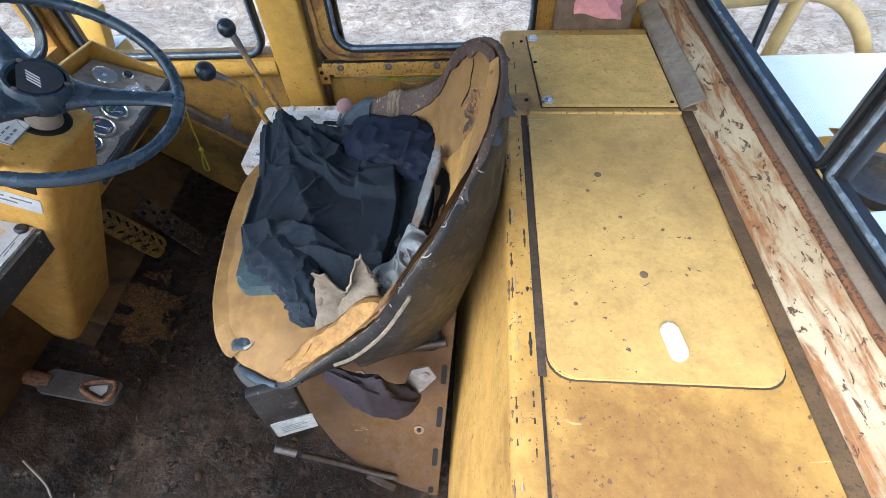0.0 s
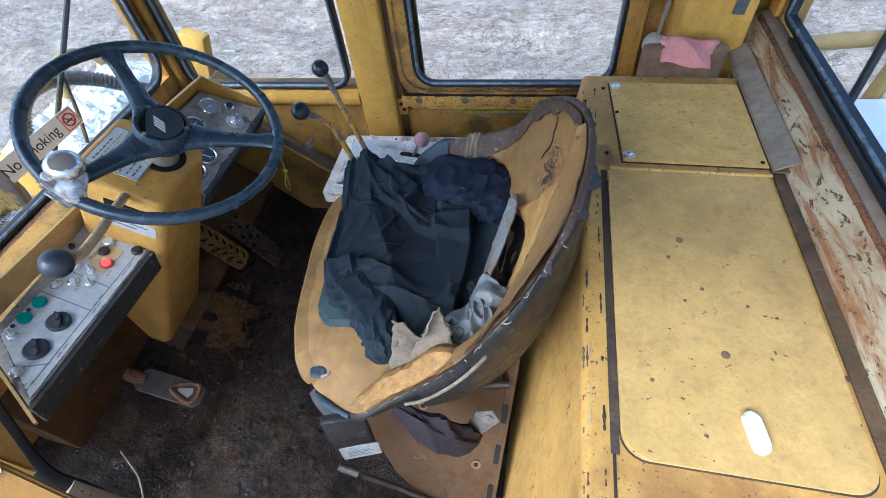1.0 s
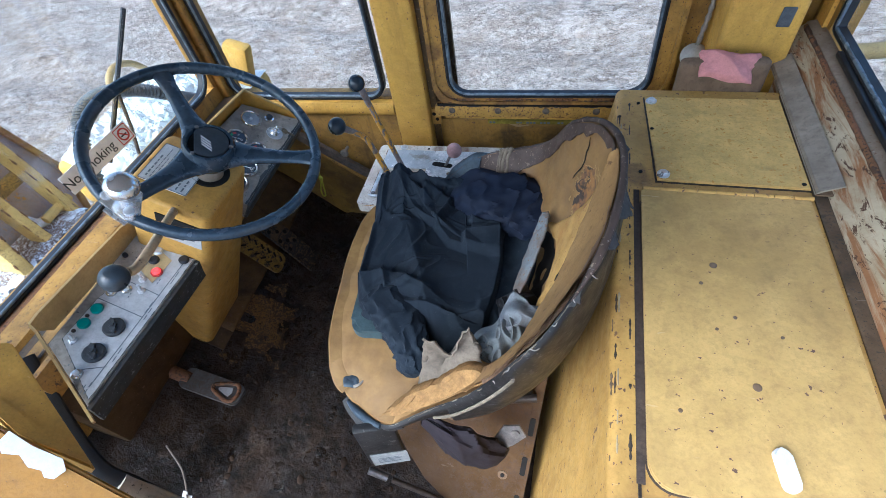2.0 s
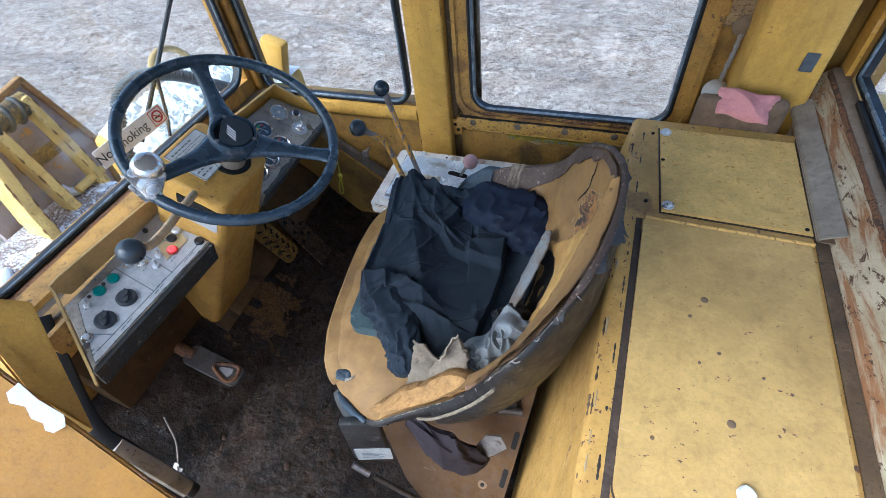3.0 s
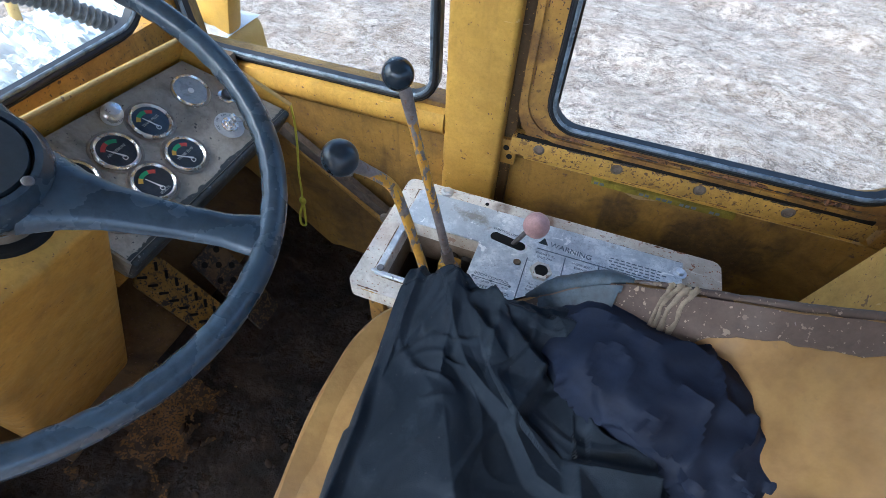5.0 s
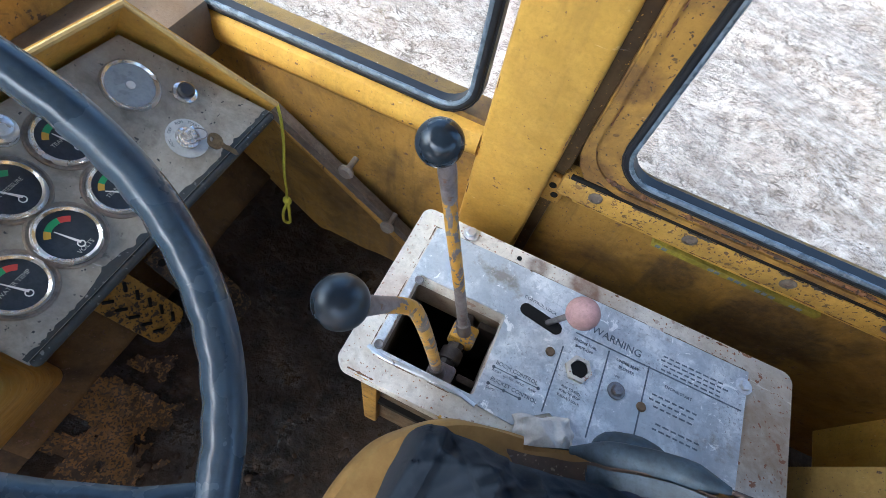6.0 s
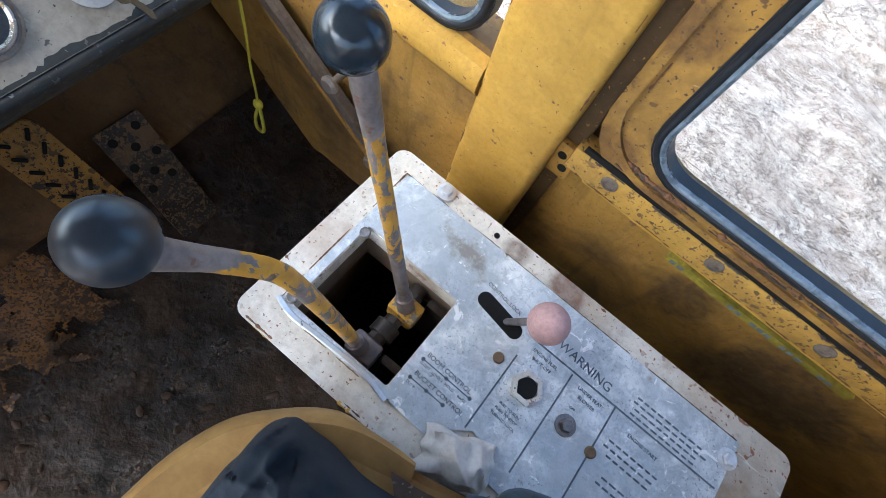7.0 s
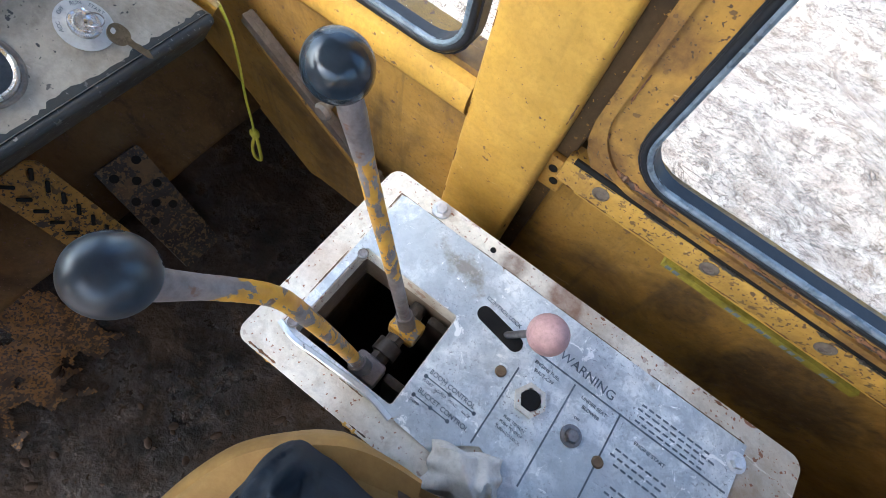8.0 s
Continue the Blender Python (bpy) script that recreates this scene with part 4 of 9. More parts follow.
def build_engine_cover():
    c = thing("engine_cover", SH @ Vector((0.1, 0.45, 0)), "worn yellow sheet-metal engine cover with chipped front edge", "cover")
    bm = bmesh.new()
    prof = [(-0.105, 0.0), (-0.0035, 0.716)]
    prof += [(0.012 - 0.0155 * math.cos(radians(a)), 0.722 + 0.018 * math.sin(radians(a))) for a in range(6, 91, 14)]
    prof += [(0.362, 0.740), (0.362, 0.0)]
    extrude_profile(bm, prof, -0.40, 0.962, SH)
    wpart("body", bm, YELLOW_SHELF, c)
    for h, w, k, m in ((0.0005, 0.0040, 1.0, BROWN), (0.009, 0.0046, 6.0, PALE_CHIP), (0.005, 0.0036, 16.0, GAP_GRIME), (0.026, 0.0034, 9.0, DARK_STEEL)):
        z = 0.722 + 0.018 * math.sin(math.acos((0.012 - h) / 0.0155)) if h < 0.012 else 0.7400
        edge_wear([SH @ Vector((h, -0.38 + 0.05 * i, z)) for i in range(27)], w, m, c, k, "chipped paint on the rounded front edge", -0.06)
    bm = bmesh.new()
    box(bm, (0.0385, 0.33, 0.7405), (0.011, 0.55, 0.002), SH)
    wpart("seam_gap", bm, GAP_GRIME, c, "dark grimy gap beside the lid")
    bm = bmesh.new()
    box(bm, (0.037, -0.16, 0.7403), (0.004, 0.44, 0.002), SH)
    wpart("seam", bm, DARK_STEEL, c, "dark seam in the sheet metal")
    lid = thing("access_lid", SH @ Vector((0.19, 0.33, 0.742)), "large worn yellow access lid with rounded corners", "lid")
    bm = bmesh.new()
    out = rounded(0.046, 0.052, 0.336, 0.602, 0.004)
    r = rounded(0.046, 0.052, 0.336, 0.602, 0.034)
    out = r[:7] + out[7:21] + r[21:]
    slab(bm, out, 0.740, 0.747, SH, 0.002)
    wpart("panel", bm, YELLOW_LID, lid)
    bm = bmesh.new()
    slab(bm, [(x + (0.0022 if x > 0.19 else -0.002), y - 0.0022) for x, y in r], 0.7395, 0.7412, SH)
    wpart("gap_line", bm, GAP_GRIME, lid, "dark gap round the lid")
    # piano hinge: knuckles along the far edge
    bm = bmesh.new()
    box(bm, (0.195, 0.6145, 0.743), (0.292, 0.022, 0.004), SH, 0.001)
    wpart("hinge_leaf", bm, YELLOW_SHELF, lid)
    for k in range(9):
        bm = bmesh.new()
        cyl(bm, SH @ Vector((0.050 + 0.0325 * k, 0.606, 0.7465)), SH @ Vector((0.081 + 0.0325 * k, 0.606, 0.7465)), 0.0045, seg=10)
        wpart("hinge_knuckle", bm, YELLOW_SHELF, lid)
    # latch tab and plugs
    bm = bmesh.new()
    slab(bm, rounded(-0.010, -0.026, 0.010, 0.026, 0.009), 0, 0.010, SH @ pose(0.207, 0.105, 0.747, 0, 0, 8), 0.002)
    wpart("latch_tab", bm, WHITE, lid, "white latch tab")
    for u, v, s in ((0.157, 0.425, 0.006), (0.192, 0.213, 0.006), (0.135, 0.385, 0.003), (0.178, 0.325, 0.003), (0.238, 0.30, 0.0025), (0.15, 0.30, 0.0025), (0.09, 0.16, 0.003)):
        bm = bmesh.new()
        lathe(bm, [(s, 0), (s, 0.0012), (s * 0.7, 0.002)], SH @ Matrix.Translation((u, v, 0.747)), 12)
        wpart("plug", bm, BROWN, lid, "dark brown rivet plug")
    plate = thing("bolted_plate", SH @ Vector((0.2, 0.78, 0.742)), "scratched yellow plate with rust-brown spatter held by bolts", "plate")
    bm = bmesh.new()
    slab(bm, [(0.078, 0.634), (0.344, 0.634), (0.342, 0.925), (0.060, 0.925)], 0.741, 0.746, SH, 0.0015)
    wpart("sheet", bm, YELLOW_PLATE, plate)
    bm = bmesh.new()
    slab(bm, [(0.0745, 0.630), (0.347, 0.630), (0.345, 0.928), (0.0565, 0.928)], 0.7398, 0.7415, SH)
    wpart("gap_line", bm, DARK_STEEL, plate, "dark gap round the plate")
    bolt("bolt", SH @ Vector((0.073, 0.905, 0.747)), (0, 0, 1), 0.0085, plate)
    bolt("bolt", SH @ Vector((0.089, 0.650, 0.747)), (0, 0, 1), 0.0085, plate)
    for u, v in ((0.334, 0.645), (0.072, 0.80), (0.046, 0.905), (0.047, 0.66)):
        bm = bmesh.new()
        lathe(bm, [(0.004, 0), (0.004, 0.0015), (0.003, 0.002)], SH @ Matrix.Translation((u, v, 0.7458 if u > 0.06 else 0.7405)), 12)
        wpart("hole", bm, BLACK, plate)
    # channel along the rear edge, its end raised
    ch = thing("angle_channel", SH @ Vector((0.36, 0.8, 0.742)), "dull brown metal channel lying along the rear ledge", "channel")
    bm = bmesh.new()
    extrude_profile(bm, [(0.345, 0.7465), (0.349, 0.755), (0.383, 0.772), (0.385, 0.769), (0.352, 0.752), (0.349, 0.7465)], 0.618, 1.08, SH)
    wpart("channel", bm, CHANNEL, ch)
    bm = bmesh.new()
    extrude_profile(bm, [(0.346, 0.7467), (0.346, 0.7495), (0.382, 0.7495), (0.382, 0.7467)], 0.615, 1.08, SH)
    wpart("foot", bm, BROWN, ch)


CHANNEL = plain("dull_grey_brown_steel", (0.30, 0.255, 0.20), 0.55, 0.1, vary=0.3, scale=20)
PALE_CHIP = plain("pale_primer", (0.42, 0.33, 0.19), 0.6)
YELLOW_PLATE = paint("spattered_yellow_paint", (0.84, 0.560, 0.165), chip=(0.38, 0.19, 0.03), chips=0.665, chip_scale=70, dirty=0.3, seed=40)
build_engine_cover()

# pouch and cloth in the gap behind the cover
POUCH = plain("dusty_pouch_vinyl", (0.19, 0.125, 0.075), 0.7, vary=0.35, scale=22, bump=0.3)
bm = bmesh.new()
box(bm, (0.46, 1.225, 0.755), (0.19, 0.035, 0.11), pose(0, 0, 0, 0, 0, 0), 0.014, 3)
tagged(link("document_pouch", bm, POUCH), "dusty brown vinyl document pouch beside the corner post", "pouch")


def crumple(name, m, sx, sy, h, material, label, category, seed, n=70, amp=0.02, freq=16.0, outline=None):
    """A loose piece of cloth with thickness: a warped sheet with ridged folds."""
    bm = bmesh.new()
    grid = {}
    for i in range(n + 1):
        for j in range(n + 1):
            u, v = i / n * 2 - 1, j / n * 2 - 1
            a = math.atan2(v, u)
            rr = 0.80 + 0.20 * hsh(math.cos(a) * 1.7 + seed, math.sin(a) * 1.7, seed)
            x, y = u * rr * sx, v * rr * sy
            w = hsh(x * freq * 0.4 + seed, y * freq * 0.4, seed * 2.0)
            f = 1 - abs(hsh(x * freq + w * 1.6, y * freq * 0.6 - w, seed)) * 2.2
            edge = min(1, (1 - max(abs(u), abs(v))) * 4)
            z = h * (1 - 0.55 * (u * u + v * v)) * (0.35 + 0.65 * edge) + amp * f * (0.4 + 0.6 * edge)
            grid[i, j] = bm.verts.new(m @ Vector((x, y, z)))
    for i in range(n):
        for j in range(n):
            bm.faces.new((grid[i, j], grid[i + 1, j], grid[i + 1, j + 1], grid[i, j + 1]))
    ob = link(name, bm, material)
    s = ob.modifiers.new("thickness", "SOLIDIFY")
    s.thickness, s.offset = 0.003, -1
    return tagged(ob, label, category)


crumple("pink_cloth", pose(0.462, 1.214, 0.797, 34, 4, -6), 0.074, 0.044, 0.020, PINK_CLOTH, "crumpled faded pink cloth on the pouch", "cloth", 3.0, 50, 0.008, 26)

# ---- latch with its pull cord ----
LATCH = paint("rust_stained_latch_paint", (0.40, 0.27, 0.12), chip=(0.10, 0.06, 0.035), dirt=(0.12, 0.075, 0.04), dirty=0.95, chips=0.56, chip_scale=24, seed=86)
OLD_WHITE = plain("yellowed_white_plastic", (0.50, 0.48, 0.44), 0.5, vary=0.15)
latch = thing("door_latch", (0.44, 1.44, 0.92), "rusty door latch with a grey pull cord and ball", "latch")
bm = bmesh.new()
box(bm, (0.448, 1.432, 0.925), (0.105, 0.030, 0.085), pose(0, 0, 0), 0.012, 3)
box(bm, (0.425, 1.428, 0.975), (0.055, 0.026, 0.045), None, 0.008)
wpart("latch_body", bm, LATCH, latch)
bm = bmesh.new()
lathe(bm, [(0.024, 0.0), (0.026, 0.006), (0.020, 0.012), (0.008, 0.015)], Matrix.Translation((0.446, 1.420, 0.890)) @ pose(0, 0, 0, 90), 20)
wpart("latch_cup", bm, BROWN, latch, "worn brown latch cup")
bm = bmesh.new()
for k in range(6):
    box(bm, (0.385 + 0.006 * hsh(k * 1.3), 1.424, 0.925 + 0.010 * hsh(k * 2.1)), (0.040, 0.016, 0.034), Matrix.Translation((0.385, 1.424, 0.925)) @ Euler((0.3 * hsh(k * 1.7), 0.6 * hsh(k * 2.3), 0.3 * hsh(k * 3.1))).to_matrix().to_4x4() @ Matrix.Translation((-0.385, -1.424, -0.925)), 0.004)
wpart("striker", bm, YELLOW_DIRTY, latch, "crumpled yellow striker bracket")
bm = bmesh.new()
tube(bm, smooth_path([(0.446, 1.412, 0.872), (0.444, 1.405, 0.835), (0.440, 1.402, 0.795), (0.436, 1.400, 0.752)], 8), [0.0062 + 0.0014 * math.sin(k * 1.3) for k in range(25)], 8)
wpart("cord", bm, WIRE, latch, "grey braided cord")
bm = bmesh.new()
ball(bm, (0.434, 1.400, 0.722), 0.033, 28, (1, 1, 0.95))
wpart("cord_ball", bm, OLD_WHITE, latch, "dirty white ball")

# ---- right-hand console ----


PLATE_INK = plain("worn_plate_print", (0.17, 0.20, 0.24), 0.6, vary=0.5, scale=120)


def build_console():
    c = thing("control_console", (-0.2, 1.17, 0), "chipped white control console with a bare aluminium face plate", "console")
    # white top with the lever opening
    x0, x1, y0, y1 = -0.482, 0.128, 1.030, 1.316
    hx0, hx1, hy0, hy1 = -0.436, -0.298, 1.074, 1.199
    bm = bmesh.new()
    ringslab(bm, rounded(x0, y0, x1, y1, 0.016), rounded(hx0, hy0, hx1, hy1, 0.004), 0.436, 0.466)
    es = [e for e in bm.edges if all(abs(v.co.z - 0.466) < 1e-5 for v in e.verts) and all(abs(v.co.x - x0) < 0.02 or abs(v.co.x - x1) < 0.02 or abs(v.co.y - y0) < 0.02 or abs(v.co.y - y1) < 0.02 for v in e.verts) and len(e.link_faces) == 2]
    es = [e for e in es if abs(abs(e.link_faces[0].normal.z) - abs(e.link_faces[1].normal.z)) > 0.5]
    bmesh.ops.bevel(bm, geom=es, offset=0.006, segments=3, affect="EDGES")
    wpart("top", bm, WHITE_PAINT, c)
    # body below, its dark colour standing in for shade under the top
    bm = bmesh.new()
    ringslab(bm, rounded(x0 + 0.03, y0 + 0.035, x1 - 0.02, y1 - 0.004, 0.012), rounded(x0 + 0.04, y0 + 0.038, x1 - 0.03, y1 - 0.014, 0.01), 0.0, 0.437)
    wpart("body", bm, GUTTER, c, "grimy console body coloured dark for shade")
    bm = bmesh.new()
    box(bm, (x0 + 0.040, y0 + 0.030, 0.22), (0.030, 0.022, 0.434), None, 0.004)
    wpart("leg", bm, YELLOW_DIRTY, c, "grimy yellow corner leg")
    bm = bmesh.new()
    ringslab(bm, rounded(hx0 - 0.012, hy0 - 0.012, hx1 + 0.012, hy1 + 0.012, 0.006), rounded(hx0 - 0.003, hy0 - 0.003, hx1 + 0.003, hy1 + 0.003, 0.004), 0.372, 0.436)
    wpart("opening_flange", bm, TAUPE, c, "grimy taupe flange inside the lever opening")
    bm = bmesh.new()
    box(bm, (-0.18, 1.17, 0.20), (0.52, 0.23, 0.02))
    wpart("inner_tray", bm, BLACK, c)
    # aluminium plate with the same opening; torn away at the near edge
    bm = bmesh.new()
    ringslab(bm, rounded(-0.448, 1.064, -0.286, 1.287, 0.006), rounded(hx0 - 0.001, hy0 - 0.001, hx1 + 0.001, hy1 + 0.001, 0.005), 0.4665, 0.4695)
    plate = wpart("face_plate", bm, PLATE, c, "pitted aluminium face plate with worn printing")
    bm = bmesh.new()
    near = [(-0.286, 1.064), (-0.236, 1.062), (-0.215, 1.085), (-0.196, 1.098), (-0.172, 1.090), (-0.158, 1.068), (-0.10, 1.063), (0.058, 1.063)]
    slab(bm, near + [(0.060, 1.287), (-0.286, 1.287)], 0.4665, 0.4695)
    wpart("face_plate", bm, PLATE, c, "pitted aluminium face plate with worn printing")
    # dented strip along the near edge of the opening
    bm = bmesh.new()
    tube(bm, smooth_path([(-0.452, 1.070, 0.470), (-0.425, 1.064, 0.474), (-0.39, 1.066, 0.471), (-0.33, 1.068, 0.472), (-0.29, 1.062, 0.470)]), 0.0035, 8, flat=0.6)
    wpart("bent_edge", bm, ZINC, c, "bent bright plate edge")
    # lock slot
    bm = bmesh.new()
    slab(bm, rounded(-0.034, -0.010, 0.034, 0.010, 0.0098), 0.4697, 0.4702, pose(-0.249, 1.219, 0, 0, 0, -9))
    wpart("slot", bm, BLACK, c)
    # engraved dividing lines
    for x, y, lx, ly in ((-0.206, 1.145, 0.002, 0.10), (-0.142, 1.155, 0.002, 0.13), (-0.082, 1.150, 0.002, 0.15), (-0.07, 1.2235, 0.25, 0.002)):
        bm = bmesh.new()
        box(bm, (x, y, 0.4697), (lx, ly, 0.0006))
        wpart("dividing_line", bm, PLATE_INK, c)
    # hex hole, stud, screws and bolts
    bm = bmesh.new()
    lathe(bm, [(0.0195, 0), (0.0195, 0.007), (0.0135, 0.0075), (0.0135, 0.0)], Matrix.Translation((-0.177, 1.171, 0.4695)), 6)
    hexn = wpart("hex_nut", bm, WHITE_PAINT, c, "empty white hexagon nut")
    bm = bmesh.new()
    cyl(bm, (-0.177, 1.171, 0.4696), (-0.177, 1.171, 0.4772), 0.0115, seg=20)
    wpart("nut_hole", bm, BLACK, hexn)
    bolt("stud", (-0.119, 1.168, 0.470), (0, 0, 1), 0.0085, c, STEEL, "bare threaded stud with a nut")
    bolt("bolt", (-0.397, 1.302, 0.468), (0, 0, 1), 0.0085, c)
    bolt("bolt", (0.055, 1.262, 0.468), (0, 0, 1), 0.0085, c)
    for x, y in ((-0.434, 1.190), (-0.440, 1.078), (-0.221, 1.178), (-0.081, 1.163), (0.02, 1.10)):
        bm = bmesh.new()
        lathe(bm, [(0.0068, 0), (0.0068, 0.0015), (0.005, 0.003), (0.002, 0.0025)], Matrix.Translation((x, y, 0.4695)), 16)
        wpart("rivet", bm, BROWN if x > -0.3 else STEEL, c, "corroded rivet")
    bm = bmesh.new()
    cyl(bm, (-0.312, 1.300, 0.4655), (-0.312, 1.300, 0.467), 0.004, seg=12)
    wpart("small_hole", bm, BLACK, c)
    edge_wear([(x0 + 0.016, y0 + 0.001, 0.4635), (x1 - 0.016, y0 + 0.001, 0.4635)], 0.0042, YELLOW, c, 3.0, "yellow underlayer on the worn near edge", 0.12)
    edge_wear([(x0 + 0.016, y0 + 0.003, 0.4652), (x1 - 0.016, y0 + 0.003, 0.4652)], 0.0028, RUST, c, 13.0, "brown chips along the console edge")
    edge_wear([(x0 + 0.016, y1 - 0.003, 0.4650), (x1 - 0.016, y1 - 0.003, 0.4650)], 0.0028, RUST, c, 23.0, "brown chips along the console edge")
    edge_wear([(x0 + 0.002, y0 + 0.016, 0.4645), (x0 + 0.002, y1 - 0.016, 0.4645)], 0.0030, RUST, c, 33.0, "brown chips along the console edge")
    edge_wear([(-0.29, 1.0625, 0.4672), (-0.45, 1.062, 0.4672), (-0.4515, 1.288, 0.4672), (0.06, 1.289, 0.4672)], 0.0016, BROWN, c, 41.0, "grime along the plate's edge", 0.2)
    # lettering runs along the console, read from the seat
    T = Matrix.Translation((0, 0, 0.4699))

    def at(x, y, a=0.0):
        return T @ pose(x, y, 0, 0, 0, a)
    for text, size, x, y, turn in (("BOOM CONTROL", 0.0090, -0.254, 1.128, -2), ("FLOAT", 0.0052, -0.280, 1.117, -2), ("LOWER", 0.0052, -0.262, 1.116, -2), ("HOLD", 0.0052, -0.245, 1.116, -2), ("RAISE", 0.0052, -0.227, 1.115, -2),
                                   ("BUCKET CONTROL", 0.0090, -0.250, 1.104, -2), ("DUMP", 0.0052, -0.280, 1.092, -2), ("CONTROL LOCK", 0.0080, -0.256, 1.239, -6), ("ENGINE FUEL", 0.0068, -0.177, 1.213, -2), ("SHUT-OFF", 0.0068, -0.177, 1.204, -2),
                                   ("PULL TO RUN", 0.0052, -0.178, 1.140, -2), ("PUSH TO STOP", 0.0052, -0.178, 1.133, -2), ("TURN TO LOCK", 0.0052, -0.178, 1.126, -2), ("UNDER SEAT", 0.0068, -0.112, 1.212, -2), ("BLOWER", 0.0068, -0.112, 1.203, -2),
                                   ("OFF", 0.0048, -0.122, 1.188, -2), ("ENGINE START", 0.0070, -0.035, 1.206, -2)):
        words("lettering", text, size * 0.86, at(x, y, turn), PLATE_INK, c)
    words("lettering", "WARNING", 0.0160, at(-0.135, 1.238, -4), PLATE_INK, c, "large dark WARNING print")
    rows = []
    for k, (x, w, y) in enumerate(((-0.04, 0.06, 1.188), (-0.04, 0.066, 1.180), (-0.04, 0.05, 1.172), (-0.03, 0.055, 1.150), (-0.03, 0.062, 1.142),
                                   (-0.02, 0.09, 1.250), (-0.02, 0.095, 1.243), (-0.02, 0.085, 1.236), (-0.02, 0.09, 1.229))):
        p = x - w / 2
        while p < x + w / 2:
            q = 0.006 + 0.006 * abs(hsh(p * 91, k))
            rows.append((p, p + q, y, 0.0022))
            p += q + 0.003
    bars("small_print", rows, T, PLATE_INK, c, "worn unreadable small print")
    for x, y, w in ((-0.253, 1.1215, 0.066), (-0.262, 1.0975, 0.046)):
        bm = bmesh.new()
        box(bm, (x, y, 0.4698), (w, 0.0012, 0.0004))
        for e in (-1, 0, 1):
            cyl(bm, (x + e * w / 2, y, 0.4696), (x + e * w / 2, y, 0.4701), 0.0024, seg=10)
        wpart("position_mark", bm, PLATE_INK, c)
    bm = bmesh.new()
    slab(bm, [(-0.009, -0.007), (0.009, -0.007), (0, 0.009)], 0, 0.0004, at(-0.186, 1.243))
    wpart("warning_triangle", bm, INK, c)
    return c


build_console()
WHITE_FLUFF = plain("white_stuffing", (0.66, 0.63, 0.58), 0.95, vary=0.2, scale=50, bump=0.8)
crumple("foam_scrap", pose(-0.198, 1.062, 0.474, 0, 0, 20), 0.048, 0.032, 0.020, WHITE_FLUFF, "scrap of white stuffing on the console edge", "stuffing", 8.0, 40, 0.010, 40)


TAUPE_STEEL = plain("worn_taupe_steel", (0.20, 0.165, 0.15), 0.45, 0.25, vary=0.35, scale=45)


def build_lever(name, pts, ball_c, ball_r, base, label, coat):
    lv = thing(name, base, label, "lever", "hydraulic control levers")
    path = smooth_path([ball_c, *pts], 10)
    m = len(path) - 1
    bm = bmesh.new()
    tube(bm, path[4:], [0.0076 + 0.0018 * max(0.0, 1 - abs(k - 7) / 6) + 0.0004 * hsh(k * 0.7) for k in range(m - 3)], 18)
    wpart("shaft", bm, coat, lv, "bare steel shaft with flaking yellow paint")
    bm = bmesh.new()
    a, b = path[m - 5], path[m]
    cyl(bm, b + (a - b) * 0.55, b, 0.0105, 0.0115, 20)
    wpart("collar", bm, TAUPE_STEEL, lv, "rust-tinged steel collar")
    bm = bmesh.new()
    ball(bm, ball_c, ball_r, 48)
    wpart("knob", bm, KNOB, lv, "glossy black ball knob")
    bm = bmesh.new()
    box(bm, Vector(base), (0.040, 0.030, 0.036), pose(0, 0, 0), 0.005)
    wpart("socket", bm, YELLOW_LEVER if coat is LEVER_STRAIGHT else TAUPE_STEEL, lv)
    bm = bmesh.new()
    cyl(bm, Vector(base) + Vector((0, -0.024, -0.002)), Vector(base) + Vector((0, 0.024, -0.002)), 0.009, seg=6)
    wpart("clamp_bolt", bm, DARK_STEEL, lv)
    return lv


build_lever("control_lever", [(-0.425, 1.171, 0.762), (-0.405, 1.170, 0.675), (-0.372, 1.166, 0.55), (-0.341, 1.163, 0.425)], (-0.436, 1.174, 0.783), 0.0222, (-0.341, 1.163, 0.415), "straight control lever with flaked yellow paint and black ball", LEVER_STRAIGHT)
build_lever("control_lever", [(-0.430, 1.020, 0.751), (-0.414, 1.042, 0.722), (-0.400, 1.060, 0.692), (-0.391, 1.068, 0.655), (-0.372, 1.080, 0.55), (-0.352, 1.091, 0.43)], (-0.440, 1.013, 0.762), 0.0222, (-0.348, 1.094, 0.412), "bent control lever with flaked yellow paint and black ball", LEVER_BENT)
# pivot shaft below the levers
bm = bmesh.new()
cyl(bm, (-0.345, 1.075, 0.405), (-0.345, 1.20, 0.405), 0.011)
cyl(bm, (-0.345, 1.12, 0.405), (-0.345, 1.138, 0.405), 0.017)
tagged(link("lever_pivot", bm, DARK_STEEL), "oily dark pivot shaft inside the console opening", "shaft")
bm = bmesh.new()
for x, y in ((-0.31, 1.19), (-0.31, 1.10)):
    box(bm, (x, y, 0.315), (0.03, 0.012, 0.21), None, 0.003)
tagged(link("pivot_bracket", bm, DARK_STEEL), "dark steel pivot bracket under the console top", "bracket")

lk = thing("lock_lever", (-0.232, 1.219, 0.47), "short lock lever with a faded pink ball", "lever")
bm = bmesh.new()
tube(bm, [(-0.240, 1.217, 0.465), (-0.222, 1.224, 0.50), (-0.212, 1.227, 0.515)], 0.0045, 10)
wpart("stem", bm, STEEL, lk)
bm = bmesh.new()
ball(bm, (-0.207, 1.228, 0.521), 0.0235)
wpart("knob", bm, PINK, lk, "faded pink ball knob")

